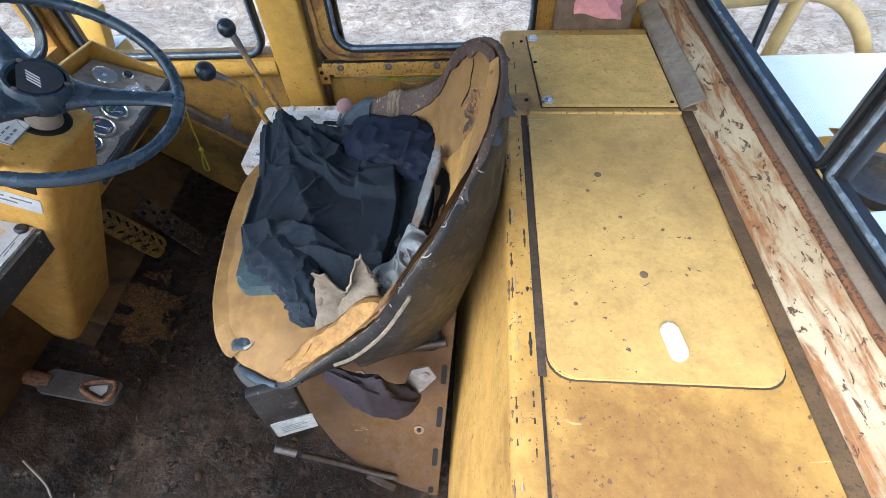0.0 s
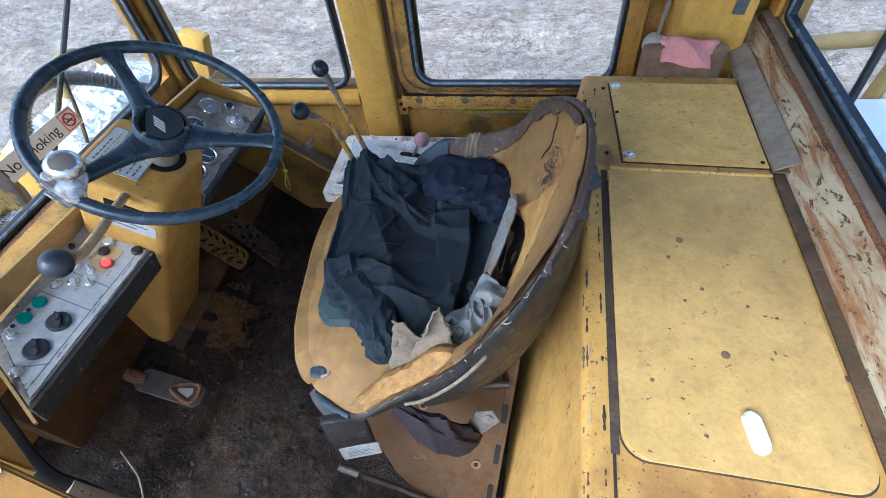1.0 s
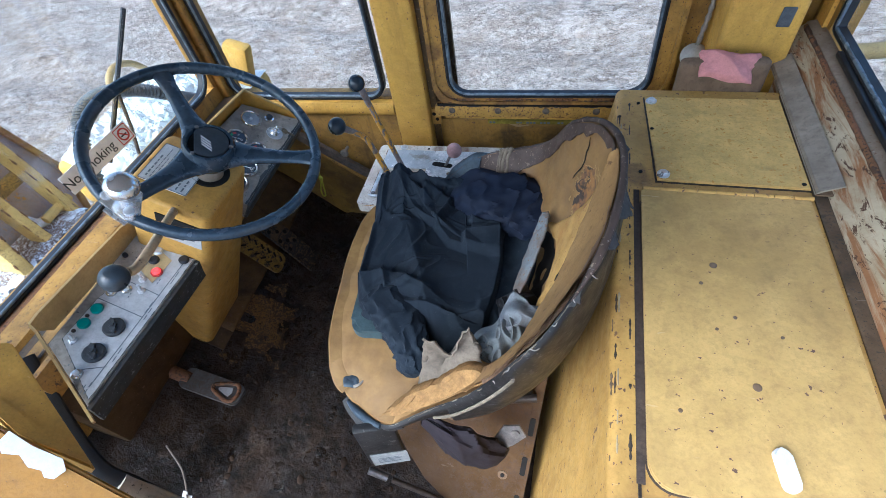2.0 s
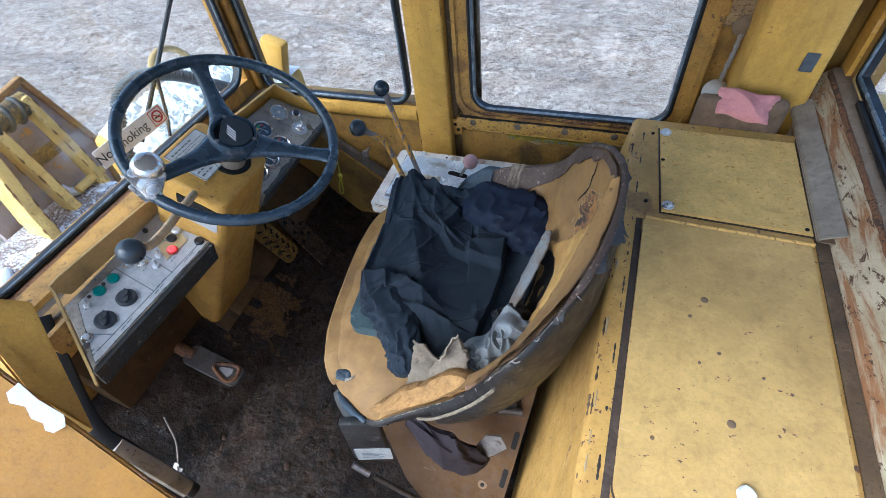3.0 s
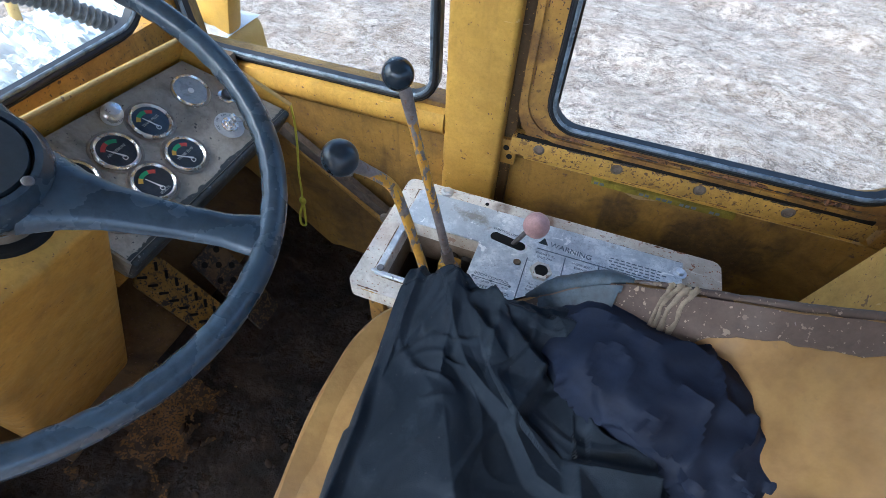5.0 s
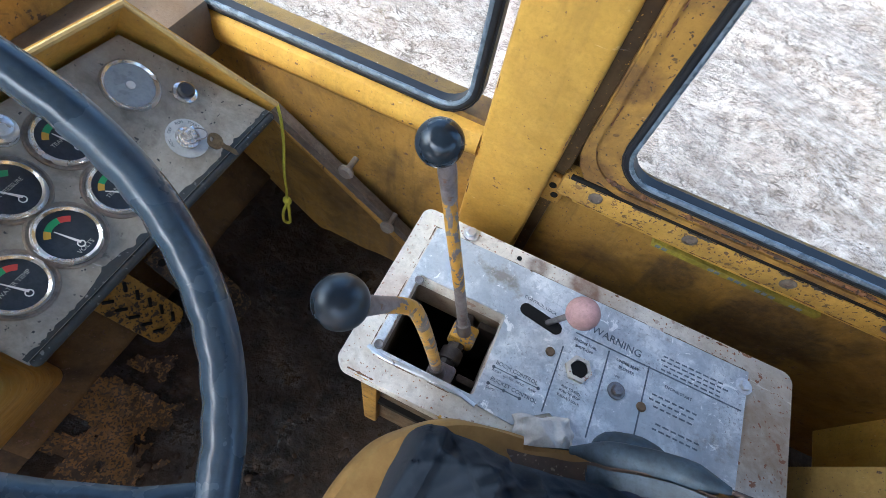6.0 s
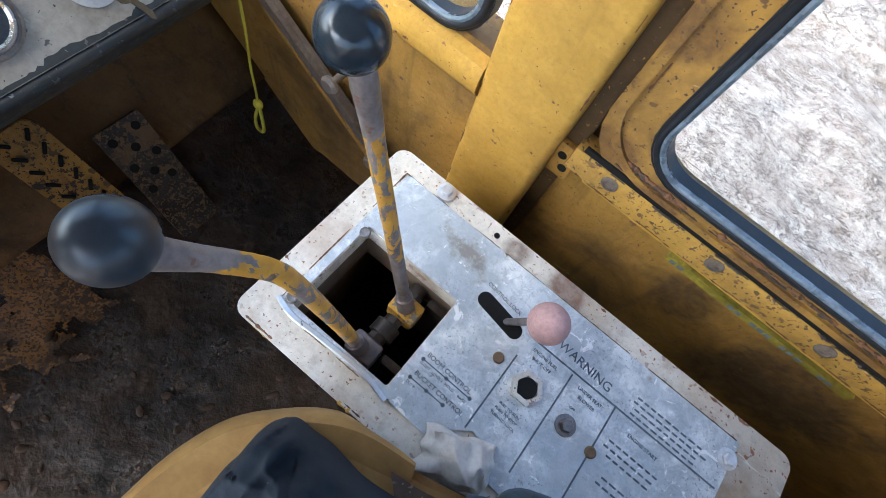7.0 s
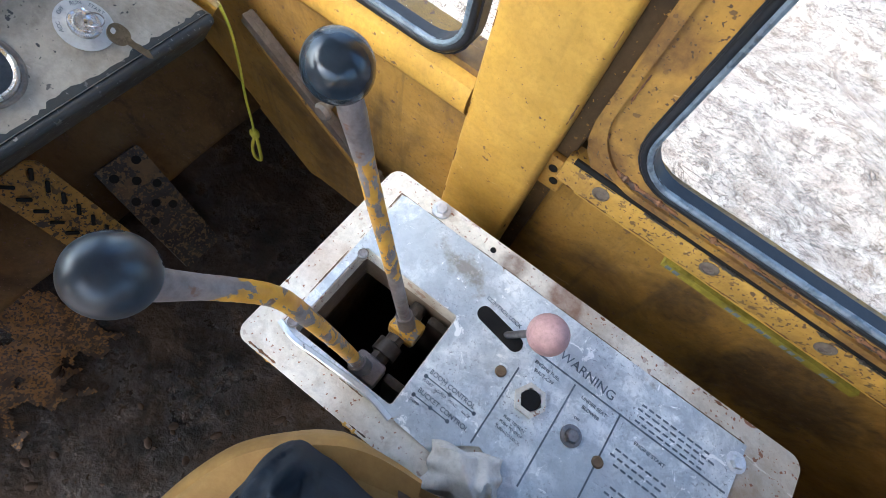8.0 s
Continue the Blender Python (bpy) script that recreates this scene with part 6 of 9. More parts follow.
def build_switch_panel():
    c = thing("switch_panel", (-0.80, 0.48, 0.40), "grey switch panel box with a pale label sheet and dials", "switch panel")
    A, B, C, D = sp(-0.738, 0.292), sp(-0.722, 0.668), sp(-0.876, 0.705), sp(-0.876, 0.385)
    bm = bmesh.new()
    slab(bm, [A, B, C, D], -0.075, 0.0, SP, 0.004)
    wpart("box", bm, GREY_PAINT, c, "grey panel box")
    bm = bmesh.new()
    a, b = Vector((*A, 0)), Vector((*B, 0))
    slab(bm, [(A[0] - 0.002, A[1] - 0.006), (B[0] + 0.004, B[1] - 0.006), (B[0] + 0.004, B[1] + 0.003), (A[0] - 0.002, A[1] + 0.003)], -0.072, -0.003, SP)
    wpart("front_lip", bm, DARK_EDGE, c, "worn black front lip")
    # pale label sheet
    bm = bmesh.new()
    e = [sp(-0.745, 0.306), sp(-0.728, 0.660), sp(-0.826, 0.672), sp(-0.838, 0.565), sp(-0.852, 0.50), sp(-0.858, 0.402)]
    slab(bm, e, 0.0002, 0.0016, SP)
    edge_wear([SP @ Vector((*p, 0.0012)) for p in e + e[:1]], 0.0011, INK, c, 88.0, "dark grime along the label's edge", 0.5)
    wpart("label_sheet", bm, LABEL, c, "pale grey aluminium label sheet")
    bm = bmesh.new()
    slab(bm, [sp(-0.775, 0.572), sp(-0.768, 0.64), sp(-0.816, 0.664), sp(-0.822, 0.60)], 0.0018, 0.0026, SP)
    wpart("warning_label", bm, plain("yellowed_label", (0.50, 0.40, 0.20), 0.5, vary=0.15), c, "yellowed warning label")
    words("lettering", "WARNING", 0.012, SP @ Matrix.Translation((*sp(-0.808, 0.628), 0.0030)) @ pose(0, 0, 0, 0, 0, -16), INK_FADED, c)
    # dividing lines
    for (xa, ya), (xb, yb) in (((-0.757, 0.33), (-0.742, 0.655)), ((-0.852, 0.505), (-0.750, 0.49)), ((-0.838, 0.565), (-0.745, 0.548)), ((-0.752, 0.372), (-0.80, 0.350))):
        p, q = Vector((*sp(xa, ya), 0)), Vector((*sp(xb, yb), 0))
        m = SP @ Matrix.Translation((p + q) / 2) @ Matrix.Rotation(math.atan2((q - p).y, (q - p).x), 4, "Z")
        bm = bmesh.new()
        box(bm, (0, 0, 0.0018), ((q - p).length, 0.0018, 0.0004), m)
        wpart("dividing_line", bm, INK_FADED, c)
    rows = []
    for x, y, w in ((-0.748, 0.40, 0.03), (-0.744, 0.50, 0.03), (-0.740, 0.60, 0.035), (-0.750, 0.515, 0.03), (-0.765, 0.32, 0.02), (-0.758, 0.325, 0.025), (-0.768, 0.395, 0.012), (-0.835, 0.40, 0.012), (-0.80, 0.53, 0.012), (-0.765, 0.58, 0.015), (-0.815, 0.36, 0.01)):
        px, py = sp(x, y)
        rows += [(px - w / 2, px - 0.002, py, 0.0019), (px + 0.002, px + w / 2, py, 0.0019)]
    bars("small_print", rows, SP @ Matrix.Translation((0, 0, 0.0019)), INK_FADED, c)

    def on(x, y):
        return SP @ Matrix.Translation((*sp(x, y), 0.0016))
    for x, y in ((-0.785, 0.452), (-0.787, 0.391)):
        bm = bmesh.new()
        lathe(bm, [(0.021, 0), (0.021, 0.006), (0.018, 0.009)], on(x, y), 32)
        d = wpart("rotary_dial", bm, DUSTY_DIAL, c, "black rotary dial")
        bm = bmesh.new()
        slab(bm, [(-0.019, 0), (-0.012, -0.006), (-0.005, -0.0045), (0, -0.0075), (0.005, -0.0045), (0.012, -0.006), (0.019, 0), (0.012, 0.006), (0.005, 0.0045), (0, 0.0075), (-0.005, 0.0045), (-0.012, 0.006)], 0.008, 0.016, on(x, y) @ pose(0, 0, 0, 0, 0, 40), 0.0015)
        cyl(bm, on(x, y) @ Vector((0, 0, 0.017)), on(x, y) @ Vector((0, 0, 0.0195)), 0.0045, seg=12)
        wpart("dial_grip", bm, DUSTY_DIAL, d)
    for x, y in ((-0.838, 0.481), (-0.841, 0.443)):
        bm = bmesh.new()
        lathe(bm, [(0.0125, 0), (0.0125, 0.004), (0.011, 0.007), (0.006, 0.008)], on(x, y), 28)
        wpart("indicator_lens", bm, TEAL, c, "teal indicator lens")
        bm = bmesh.new()
        lathe(bm, [(0.004, 0), (0.004, 0.003), (0.003, 0.004)], on(x - 0.008, y - 0.020), 12)
        wpart("lens_screw", bm, DARK_STEEL, c)
    m = on(-0.780, 0.600)
    bm = bmesh.new()
    lathe(bm, [(0.0125, 0), (0.0125, 0.004), (0.0095, 0.006)], m, 28)
    ring = wpart("lamp_ring", bm, RED_INK, c)
    bm = bmesh.new()
    lathe(bm, [(0.009, 0.004), (0.009, 0.009), (0.006, 0.012)], m, 24)
    wpart("red_lamp", bm, LAMP_RED, ring, "lit red warning lamp")
    for x, y, r, mt in ((-0.801, 0.628, 0.0115, BLACK_PLASTIC), (-0.806, 0.654, 0.0115, ZINC), (-0.745, 0.650, 0.0115, BLACK_PLASTIC), (-0.862, 0.62, 0.006, BLACK_PLASTIC)):
        bm = bmesh.new()
        lathe(bm, [(r, 0), (r, 0.005), (r * 0.75, 0.008)], on(x, y), 24)
        wpart("push_button", bm, mt, c)
    for x, y, big in ((-0.835, 0.525, 1), (-0.812, 0.541, 1), (-0.79, 0.344, 1), (-0.825, 0.575, 0), (-0.797, 0.574, 0), (-0.784, 0.547, 0), (-0.838, 0.405, 0)):
        bm = bmesh.new()
        r = 0.011 if big else 0.0085
        lathe(bm, [(r, 0), (r, 0.003), (r * 0.7, 0.0045), (r * 0.7, 0.007)], on(x, y), 20 if big else 6)
        nut = wpart("switch_nut", bm, CHROME if big else ZINC, c)
        bm = bmesh.new()
        if big:
            lathe(bm, [(0.0055, 0.006), (0.0055, 0.010), (0.003, 0.011)], on(x, y), 18)
        else:
            tube(bm, [on(x, y) @ Vector(p) for p in ((0, 0, 0.004), (0.002, 0.003, 0.013), (0.003, 0.005, 0.020))], [0.002, 0.0026, 0.0032], 10)
        wpart("toggle", bm, ZINC, nut)
    # cream hood lip round the forward and outer edges
    bm = bmesh.new()
    lip = [SP @ Vector((*p, h)) for p, h in ((C, 0.052), ((D[0] + 0.03, D[1] + 0.006), 0.072), ((D[0] + 0.008, D[1] + 0.004), 0.072), ((D[0] + 0.002, D[1] - 0.010), 0.066), ((A[0] - 0.014, A[1] - 0.008), -0.034))]
    lo = [p - PN * d for p, d in zip(lip, (0.060, 0.070, 0.030, 0.012, 0.010))]
    for k in range(len(lip) - 1):
        d = (lip[k + 1] - lip[k]).cross(PN).normalized() * 0.005
        v = [bm.verts.new(p) for p in (lo[k], lip[k], lip[k + 1], lo[k + 1], lo[k] + d, lip[k] + d, lip[k + 1] + d, lo[k + 1] + d)]
        for f in ((0, 1, 2, 3), (7, 6, 5, 4), (1, 5, 6, 2), (0, 3, 7, 4), (0, 4, 5, 1), (3, 2, 6, 7)):
            bm.faces.new([v[i] for i in f])
    wpart("hood_lip", bm, HOOD, c, "cream-yellow folded metal lip")
    # yellow support below; the panel's shade is put into its dark paint
    bm = bmesh.new()
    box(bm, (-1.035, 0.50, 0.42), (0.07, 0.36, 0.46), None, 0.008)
    wpart("support", bm, SHADED_GRIME, c, "grimy yellow support box, coloured dark for shade")


build_switch_panel()

# ---- operator's seat ----
SEAT_C = Vector((-0.085, 0.72, 0.515))
RIM = [(-0.19, 0.395, 0.50), (-0.09, 0.418, 0.57), (0.0, 0.43, 0.66), (0.06, 0.428, 0.775), (0.12, 0.465, 0.862), (0.168, 0.542, 0.905), (0.197, 0.65, 0.922),
       (0.203, 0.77, 0.918), (0.178, 0.86, 0.895), (0.133, 0.945, 0.832), (0.085, 1.03, 0.715), (0.015, 1.045, 0.68), (-0.08, 1.05, 0.655), (-0.14, 1.05, 0.615),
       (-0.22, 1.032, 0.552), (-0.306, 1.008, 0.532), (-0.374, 0.942, 0.532), (-0.390, 0.84, 0.532), (-0.378, 0.70, 0.525), (-0.368, 0.58, 0.505), (-0.335, 0.485, 0.48), (-0.275, 0.43, 0.475)]


def closed_spline(pts, n):
    p = [Vector(q) for q in pts]
    k = len(p)
    out = []
    for i in range(k):
        a, b, c, d = p[i - 1], p[i], p[(i + 1) % k], p[(i + 2) % k]
        for j in range(n):
            t = j / n
            out.append(0.5 * (2 * b + (c - a) * t + (2 * a - 5 * b + 4 * c - d) * t * t + (3 * b - a - 3 * c + d) * t ** 3))
    return out


RN = 24                                  # samples between control points
RIMS = closed_spline(RIM, RN)
NR = len(RIMS)
ANG = [math.atan2(p.y - SEAT_C.y, p.x - SEAT_C.x) for p in RIMS]


def bowl(i, r):
    """The seat's inner surface: rim sample i, r = 1 on the rim, 0 in the middle."""
    p = RIMS[i % NR]
    q = SEAT_C.lerp(p, r)
    dz = p.z - SEAT_C.z
    q.z = SEAT_C.z + (dz * r ** 3.6 if dz > 0 else dz * r ** 5)
    q.z += 0.012 * math.sin(r * math.pi) * (1 if dz < 0.05 else 0.2)   # crown of the pan
    return q


def seat_height(x, y):
    a = math.atan2(y - SEAT_C.y, x - SEAT_C.x)
    i = min(range(NR), key=lambda k: abs(math.remainder(ANG[k] - a, 2 * math.pi)))
    d = math.hypot(RIMS[i].x - SEAT_C.x, RIMS[i].y - SEAT_C.y)
    return bowl(i, min(1.0, math.hypot(x - SEAT_C.x, y - SEAT_C.y) / d)).z




def shell(i, t):
    """The seat's outer surface: t = 0 on the rim, 1 at the base ring."""
    p = RIMS[i % NR].copy()
    d = Vector((p.x - SEAT_C.x, p.y - SEAT_C.y, 0)).normalized()
    s = (i % NR) / RN
    p.z -= 0.040 * max(0, min(1, (s - 13.8) / 0.8, (20.9 - s) / 0.8))
    base = Vector((-0.075 + d.x * 0.21, 0.70 + d.y * 0.21, 0.405))
    f = max(0, t - 0.08) / 0.92
    q = p.lerp(base, f ** 1.15)
    bulge = (0.014 * math.sin(min(1, t * 1.15) * math.pi * 0.9) + 0.004 * min(1, t / 0.06)) * (1 - max(0, min(1, (s - 10.4) / 0.8, (20.9 - s) / 0.8)))
    q += d * bulge
    q.z -= 0.012 * min(1, t / 0.08) * (1 - f)
    if p.z > 0.6:
        q += d * 0.016 * math.sin(f * math.pi) * max(0, min(1, 10.8 - s))
    return q


def along(s, knots):
    """Linear interpolation through (s, value) knots."""
    for (a, u), (b, v) in zip(knots, knots[1:]):
        if s <= b:
            return u + (v - u) * max(0.0, (s - a) / (b - a))
    return knots[-1][1]


FOAM_IN = ((0.2, 1.0), (0.6, 0.93), (1.6, 0.87), (2.6, 0.84), (3.4, 0.78), (4.0, 0.70), (4.5, 0.645), (5.0, 0.63), (5.5, 0.68), (5.95, 0.765), (6.2, 0.815), (6.4, 0.865), (6.58, 0.905), (6.75, 0.945), (6.88, 1.0))
YELLOW_FOAM = ((5.2, 0.718), (5.35, 0.66), (5.8, 0.665), (6.6, 0.69), (7.4, 0.72), (8.05, 0.735), (8.12, 0.762))
YELLOW_OUT = ((5.2, 0.72), (5.95, 0.785), (6.2, 0.835), (6.6, 0.92), (6.8, 0.945), (6.95, 0.925), (7.1, 0.885), (7.35, 0.83), (7.7, 0.79), (8.05, 0.765), (8.2, 0.76))
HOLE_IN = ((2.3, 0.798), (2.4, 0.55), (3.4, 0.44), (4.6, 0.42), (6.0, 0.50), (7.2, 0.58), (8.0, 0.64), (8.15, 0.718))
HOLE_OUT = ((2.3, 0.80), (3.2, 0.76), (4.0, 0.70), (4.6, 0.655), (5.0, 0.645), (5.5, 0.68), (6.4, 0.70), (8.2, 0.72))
LINING_IN = ((2.2, 1.0), (2.7, 0.975), (5.0, 0.980), (5.8, 1.0))
BROWN_IN = ((6.9, 1.0), (7.4, 0.990), (8.1, 0.985), (8.6, 0.978), (9.0, 0.968), (9.6, 0.948), (10.2, 0.935), (10.75, 0.915), (11.1, 0.86), (11.4, 0.77), (13.9, 0.76), (14.4, 1.0))


def overlay(knots, lift, puff, ragged, rings=26, outer=None):
    """A layer of the seat's skin from a ragged inner edge out to the rim."""
    bm = bmesh.new()
    cols = []
    for k in range(int(knots[0][0] * RN), int(knots[-1][0] * RN) + 1):
        e = along(k / RN, knots)
        c = bowl(k, e)
        e = min(1.0, e + ragged * (hsh(c.x, c.y, c.z, 22) + 0.5 * hsh(c.x, c.y, c.z, 70)))
        col = []
        for j in range(rings + 1):
            far = 1.003 if outer is None else along(k / RN, outer) + ragged * hsh(c.x, c.y, c.z + 3, 30)
            r = e + (max(far, e + 0.001) - e) * j / rings
            q = bowl(k, r)
            n = (SEAT_C + Vector((0, 0, 0.25)) - q).normalized()
            h = lift * min(1, 0.15 + j * 0.4) + puff * math.sin(math.pi * j / rings) + 0.0025 * hsh(q.x, q.y, q.z, 40) + 0.004 * hsh(q.x, q.y, q.z, 14)
            col.append(bm.verts.new(q + n * h))
        cols.append(col)
    for a, b in zip(cols, cols[1:]):
        for j in range(rings):
            bm.faces.new((a[j], b[j], b[j + 1], a[j + 1]))
    return bm


def build_seat():
    st = thing("operator_seat", (-0.08, 0.70, 0), "torn bucket seat with tan vinyl and exposed foam", "seat")
    # cover over the whole bowl
    bm = bmesh.new()
    rows = []
    for r in range(2, 71):
        row = []
        for i in range(0, NR, 2):
            q = bowl(i, r / 70)
            n = (SEAT_C + Vector((0, 0, 0.25)) - q).normalized()
            row.append(bm.verts.new(q + n * (0.006 + 0.004 * hsh(q.x, q.y, q.z, 14) + 0.004 * hsh(q.x, q.y, q.z + 4, 22))))
        rows.append(row)
    for a, b in zip(rows, rows[1:]):
        for i in range(len(a)):
            bm.faces.new((a[i], a[(i + 1) % len(a)], b[(i + 1) % len(a)], b[i]))
    bm.faces.new(rows[0])
    wpart("seat_cover", bm, TAN_VINYL, st, "tan vinyl seat cover, stained and cracked")
    for name, knots, lift, puff, ragged, m, label in (("foam", FOAM_IN, 0.0085, 0.014, 0.010, FOAM, "fuzzy tan-brown foam roll round the side wing"),
                                                      ("armrest_end_cover", ((12.08, 1.0), (12.14, 0.86), (12.3, 0.78), (13.3, 0.74), (13.5, 1.0)), 0.0175, 0.004, 0.022, DENIM, "worn blue-grey vinyl patch round the bolster end"),
                                                      ("torn_lining", LINING_IN, 0.0105, 0.0, 0.006, TORN, "brown torn lining"),
                                                      ("bolster_cover", BROWN_IN, 0.0135, 0.0, 0.010, BROWN_VINYL, "dark brown worn vinyl")):
        wpart(name, overlay(knots, lift, puff, ragged), m, st, label)
    # black layer that stands in for deep shade between jacket and backrest
    wpart("shaded_gap", overlay(HOLE_IN, 0.0070, 0.0, 0.03, 16, HOLE_OUT), BLACK, st, "black sheet for the shaded gap behind the cushion")
    wpart("bare_foam", overlay(YELLOW_FOAM, 0.0105, 0.008, 0.016, 22, YELLOW_OUT), YELLOW_BARE, st, "bright yellow bare foam under the torn cover")
    # dark crevice between the bare foam and the side wing
    bm = bmesh.new()
    crev = smooth_path([bowl(int(t * RN), r) for t, r in ((6.85, 0.975), (6.75, 0.945), (6.58, 0.905), (6.40, 0.865), (6.2, 0.815), (5.95, 0.765), (5.7, 0.715), (5.4, 0.675))], 6)
    tube(bm, [p + (SEAT_C + Vector((0, 0, 0.25)) - p).normalized() * (0.0125 + 0.002 * hsh(k * 0.5)) for k, p in enumerate(crev)], [0.0006 + 0.0019 * abs(math.sin(math.pi * (k + 1) / (len(crev) + 2))) * (1 + 0.7 * hsh(k * 0.6, 2)) for k in range(len(crev))], 7)
    wpart("crevice", bm, BLACK, st, "dark ragged crevice beside the side wing")
    # peeled scraps of grey vinyl hanging off the rim
    for s0, w, ln, tilt in ((5.35, 0.022, 0.020, 0.1), (5.95, 0.040, 0.030, -0.1), (7.0, 0.026, 0.018, 0.0), (4.4, 0.018, 0.012, 0.2)):
        p = shell(int(s0 * RN), 0.015)
        run = (shell(int((s0 + 0.2) * RN), 0.015) - p).normalized()
        d = Vector((p.x - SEAT_C.x, p.y - SEAT_C.y, 0)).normalized()
        out = (d * 0.75 + Vector((0, 0, -0.65 + tilt))).normalized()
        bm = bmesh.new()
        g = []
        for i in range(9):
            u = i / 8 * 2 - 1
            reach = ln * (1 - 0.35 * abs(u)) * (1 + 0.5 * hsh(i * 0.9, s0))
            g.append([bm.verts.new(p + run * (u * w * (1 - 0.1 * j)) + out * (reach * j / 5) + d * 0.003 * hsh(i * 0.5, j * 0.6, s0)) for j in range(6)])
        for i in range(8):
            for j in range(5):
                bm.faces.new((g[i][j], g[i + 1][j], g[i + 1][j + 1], g[i][j + 1]))
        ob = wpart("peeled_scrap", bm, GREY_SCRAP, st, "peeled grey vinyl scrap")
        ob.modifiers.new("thickness", "SOLIDIFY").thickness = 0.002
    # white threads frayed out of the torn near edge
    for k in range(7):
        s0 = 2.5 + 0.47 * k + 0.2 * hsh(k * 3.1)
        p = shell(int(s0 * RN), 0.012)
        d = Vector((p.x - SEAT_C.x, p.y - SEAT_C.y, 0)).normalized()
        bm = bmesh.new()
        v = Vector((hsh(k * 1.7), hsh(k * 1.9, 4), hsh(k * 2.3, 7)))
        tube(bm, smooth_path([p, p + d * 0.006 + v * 0.010, p + d * 0.008 + v * 0.022 + Vector((0, 0, 0.003))], 4), [0.0014 * (1 - 0.07 * i) for i in range(9)], 5)
        wpart("frayed_thread", bm, WHITE_THREAD, st, "white frayed thread")
    # curled blue-grey cover at the front corner
    bm = bmesh.new()
    curl = smooth_path([shell(int(t * RN), 0.05) + Vector((0, 0, 0.004)) for t in (20.7, 21.1, 21.5, 21.9)], 6)
    tube(bm, curl, [0.0085 * (0.6 + 0.5 * math.sin(math.pi * k / (len(curl) - 1))) * (1 + 0.15 * hsh(k * 0.7)) for k in range(len(curl))], 12)
    wpart("corner_curl", bm, DENIM, st, "curled blue-grey cover at the front corner")
    # under layer so that no gap shows at torn edges
    bm = bmesh.new()
    rows = [[bm.verts.new(bowl(i, r / 20) - Vector((0, 0, 0.004))) for i in range(NR)] for r in range(1, 21)]
    for a, b in zip(rows, rows[1:]):
        for i in range(NR):
            bm.faces.new((a[i], a[(i + 1) % NR], b[(i + 1) % NR], b[i]))
    bm.faces.new(rows[0])
    wpart("padding", bm, FOAM, st, "orange foam padding")
    # black outer shell
    bm = bmesh.new()
    ts = [0, 0.03, 0.06, 0.10, 0.16, 0.24, 0.34, 0.46, 0.6, 0.75, 0.88, 1.0]
    rows = []
    for t in ts:
        row = []
        for i in range(NR):
            p = shell(i, t)
            row.append(bm.verts.new(p + Vector((0.003 * hsh(p.x, p.y, p.z, 12), 0.003 * hsh(p.y, p.z, p.x, 12), 0.003 * hsh(p.z, p.x, p.y, 17)))))
        rows.append(row)
    for a, b in zip(rows, rows[1:]):
        for i in range(NR):
            bm.faces.new((a[i], b[i], b[(i + 1) % NR], a[(i + 1) % NR]))
    bm.faces.new(rows[-1])
    wpart("shell", bm, BLACK_VINYL, st, "black vinyl outer shell, scuffed grey")
    # tan cover wrapped over the pan's front edge
    bm = bmesh.new()
    rows = []
    span = list(range(int(14.2 * RN), int(20.6 * RN)))
    for t in range(9):
        a = t / 8 * math.pi * 0.62
        row = []
        for i in span:
            p, d = RIMS[i], Vector((RIMS[i].x - SEAT_C.x, RIMS[i].y - SEAT_C.y, 0)).normalized()
            e = min(1, (i - span[0]) / 20, (span[-1] - i) / 20)
            if t == 0:
                q = bowl(i, 0.93) + Vector((0, 0, 0.001))
            else:
                q = p + d * (0.016 * e * math.sin(a) + 0.004) + Vector((0, 0, 0.012 - 0.040 * e * (1 - math.cos(a))))
            row.append(bm.verts.new(q + d * 0.003 * hsh(i * 0.07, t * 0.3)))
        rows.append(row)
    for a, b in zip(rows, rows[1:]):
        for i in range(len(span) - 1):
            bm.faces.new((a[i], b[i], b[i + 1], a[i + 1]))
    wpart("front_roll", bm, TAN_VINYL, st, "tan vinyl roll along the seat front")
    # upright wedge of exposed foam on the near bolster
    bm = bmesh.new()
    foot = smooth_path([(-0.205, 0.402, 0.515), (-0.15, 0.408, 0.54), (-0.08, 0.425, 0.58), (0.018, 0.440, 0.672)], 10)
    crest = smooth_path([(-0.188, 0.412, 0.524), (-0.130, 0.436, 0.580), (-0.080, 0.450, 0.612), (-0.028, 0.462, 0.660), (0.020, 0.452, 0.674)], 8)
    n = 40
    g = []
    for i in range(n + 1):
        a = foot[round(i / n * (len(foot) - 1))]
        b = crest[round(i / n * (len(crest) - 1))]
        col = []
        for k in range(13):
            t = k / 12
            if t <= 0.6:
                q = a.lerp(b, t / 0.6)
            else:
                q = b + Vector((0.0, 0.045 * (t - 0.6) / 0.4, -0.05 * ((t - 0.6) / 0.4) ** 1.5))
            col.append(bm.verts.new(q + Vector((0.003 * hsh(i * 0.4, k * 0.6), 0.004 * hsh(i * 0.3, k * 0.5, 5), 0.004 * hsh(i * 0.5, k * 0.4, 9)))))
        g.append(col)
    for i in range(n):
        for k in range(12):
            bm.faces.new((g[i][k], g[i + 1][k], g[i + 1][k + 1], g[i][k + 1]))
    wpart("foam_wedge", bm, BRIGHT_FOAM, st, "bright orange torn foam on the near bolster")
    # frayed pale edge along the near side of the rim
    bm = bmesh.new()
    pts, rs = [], []
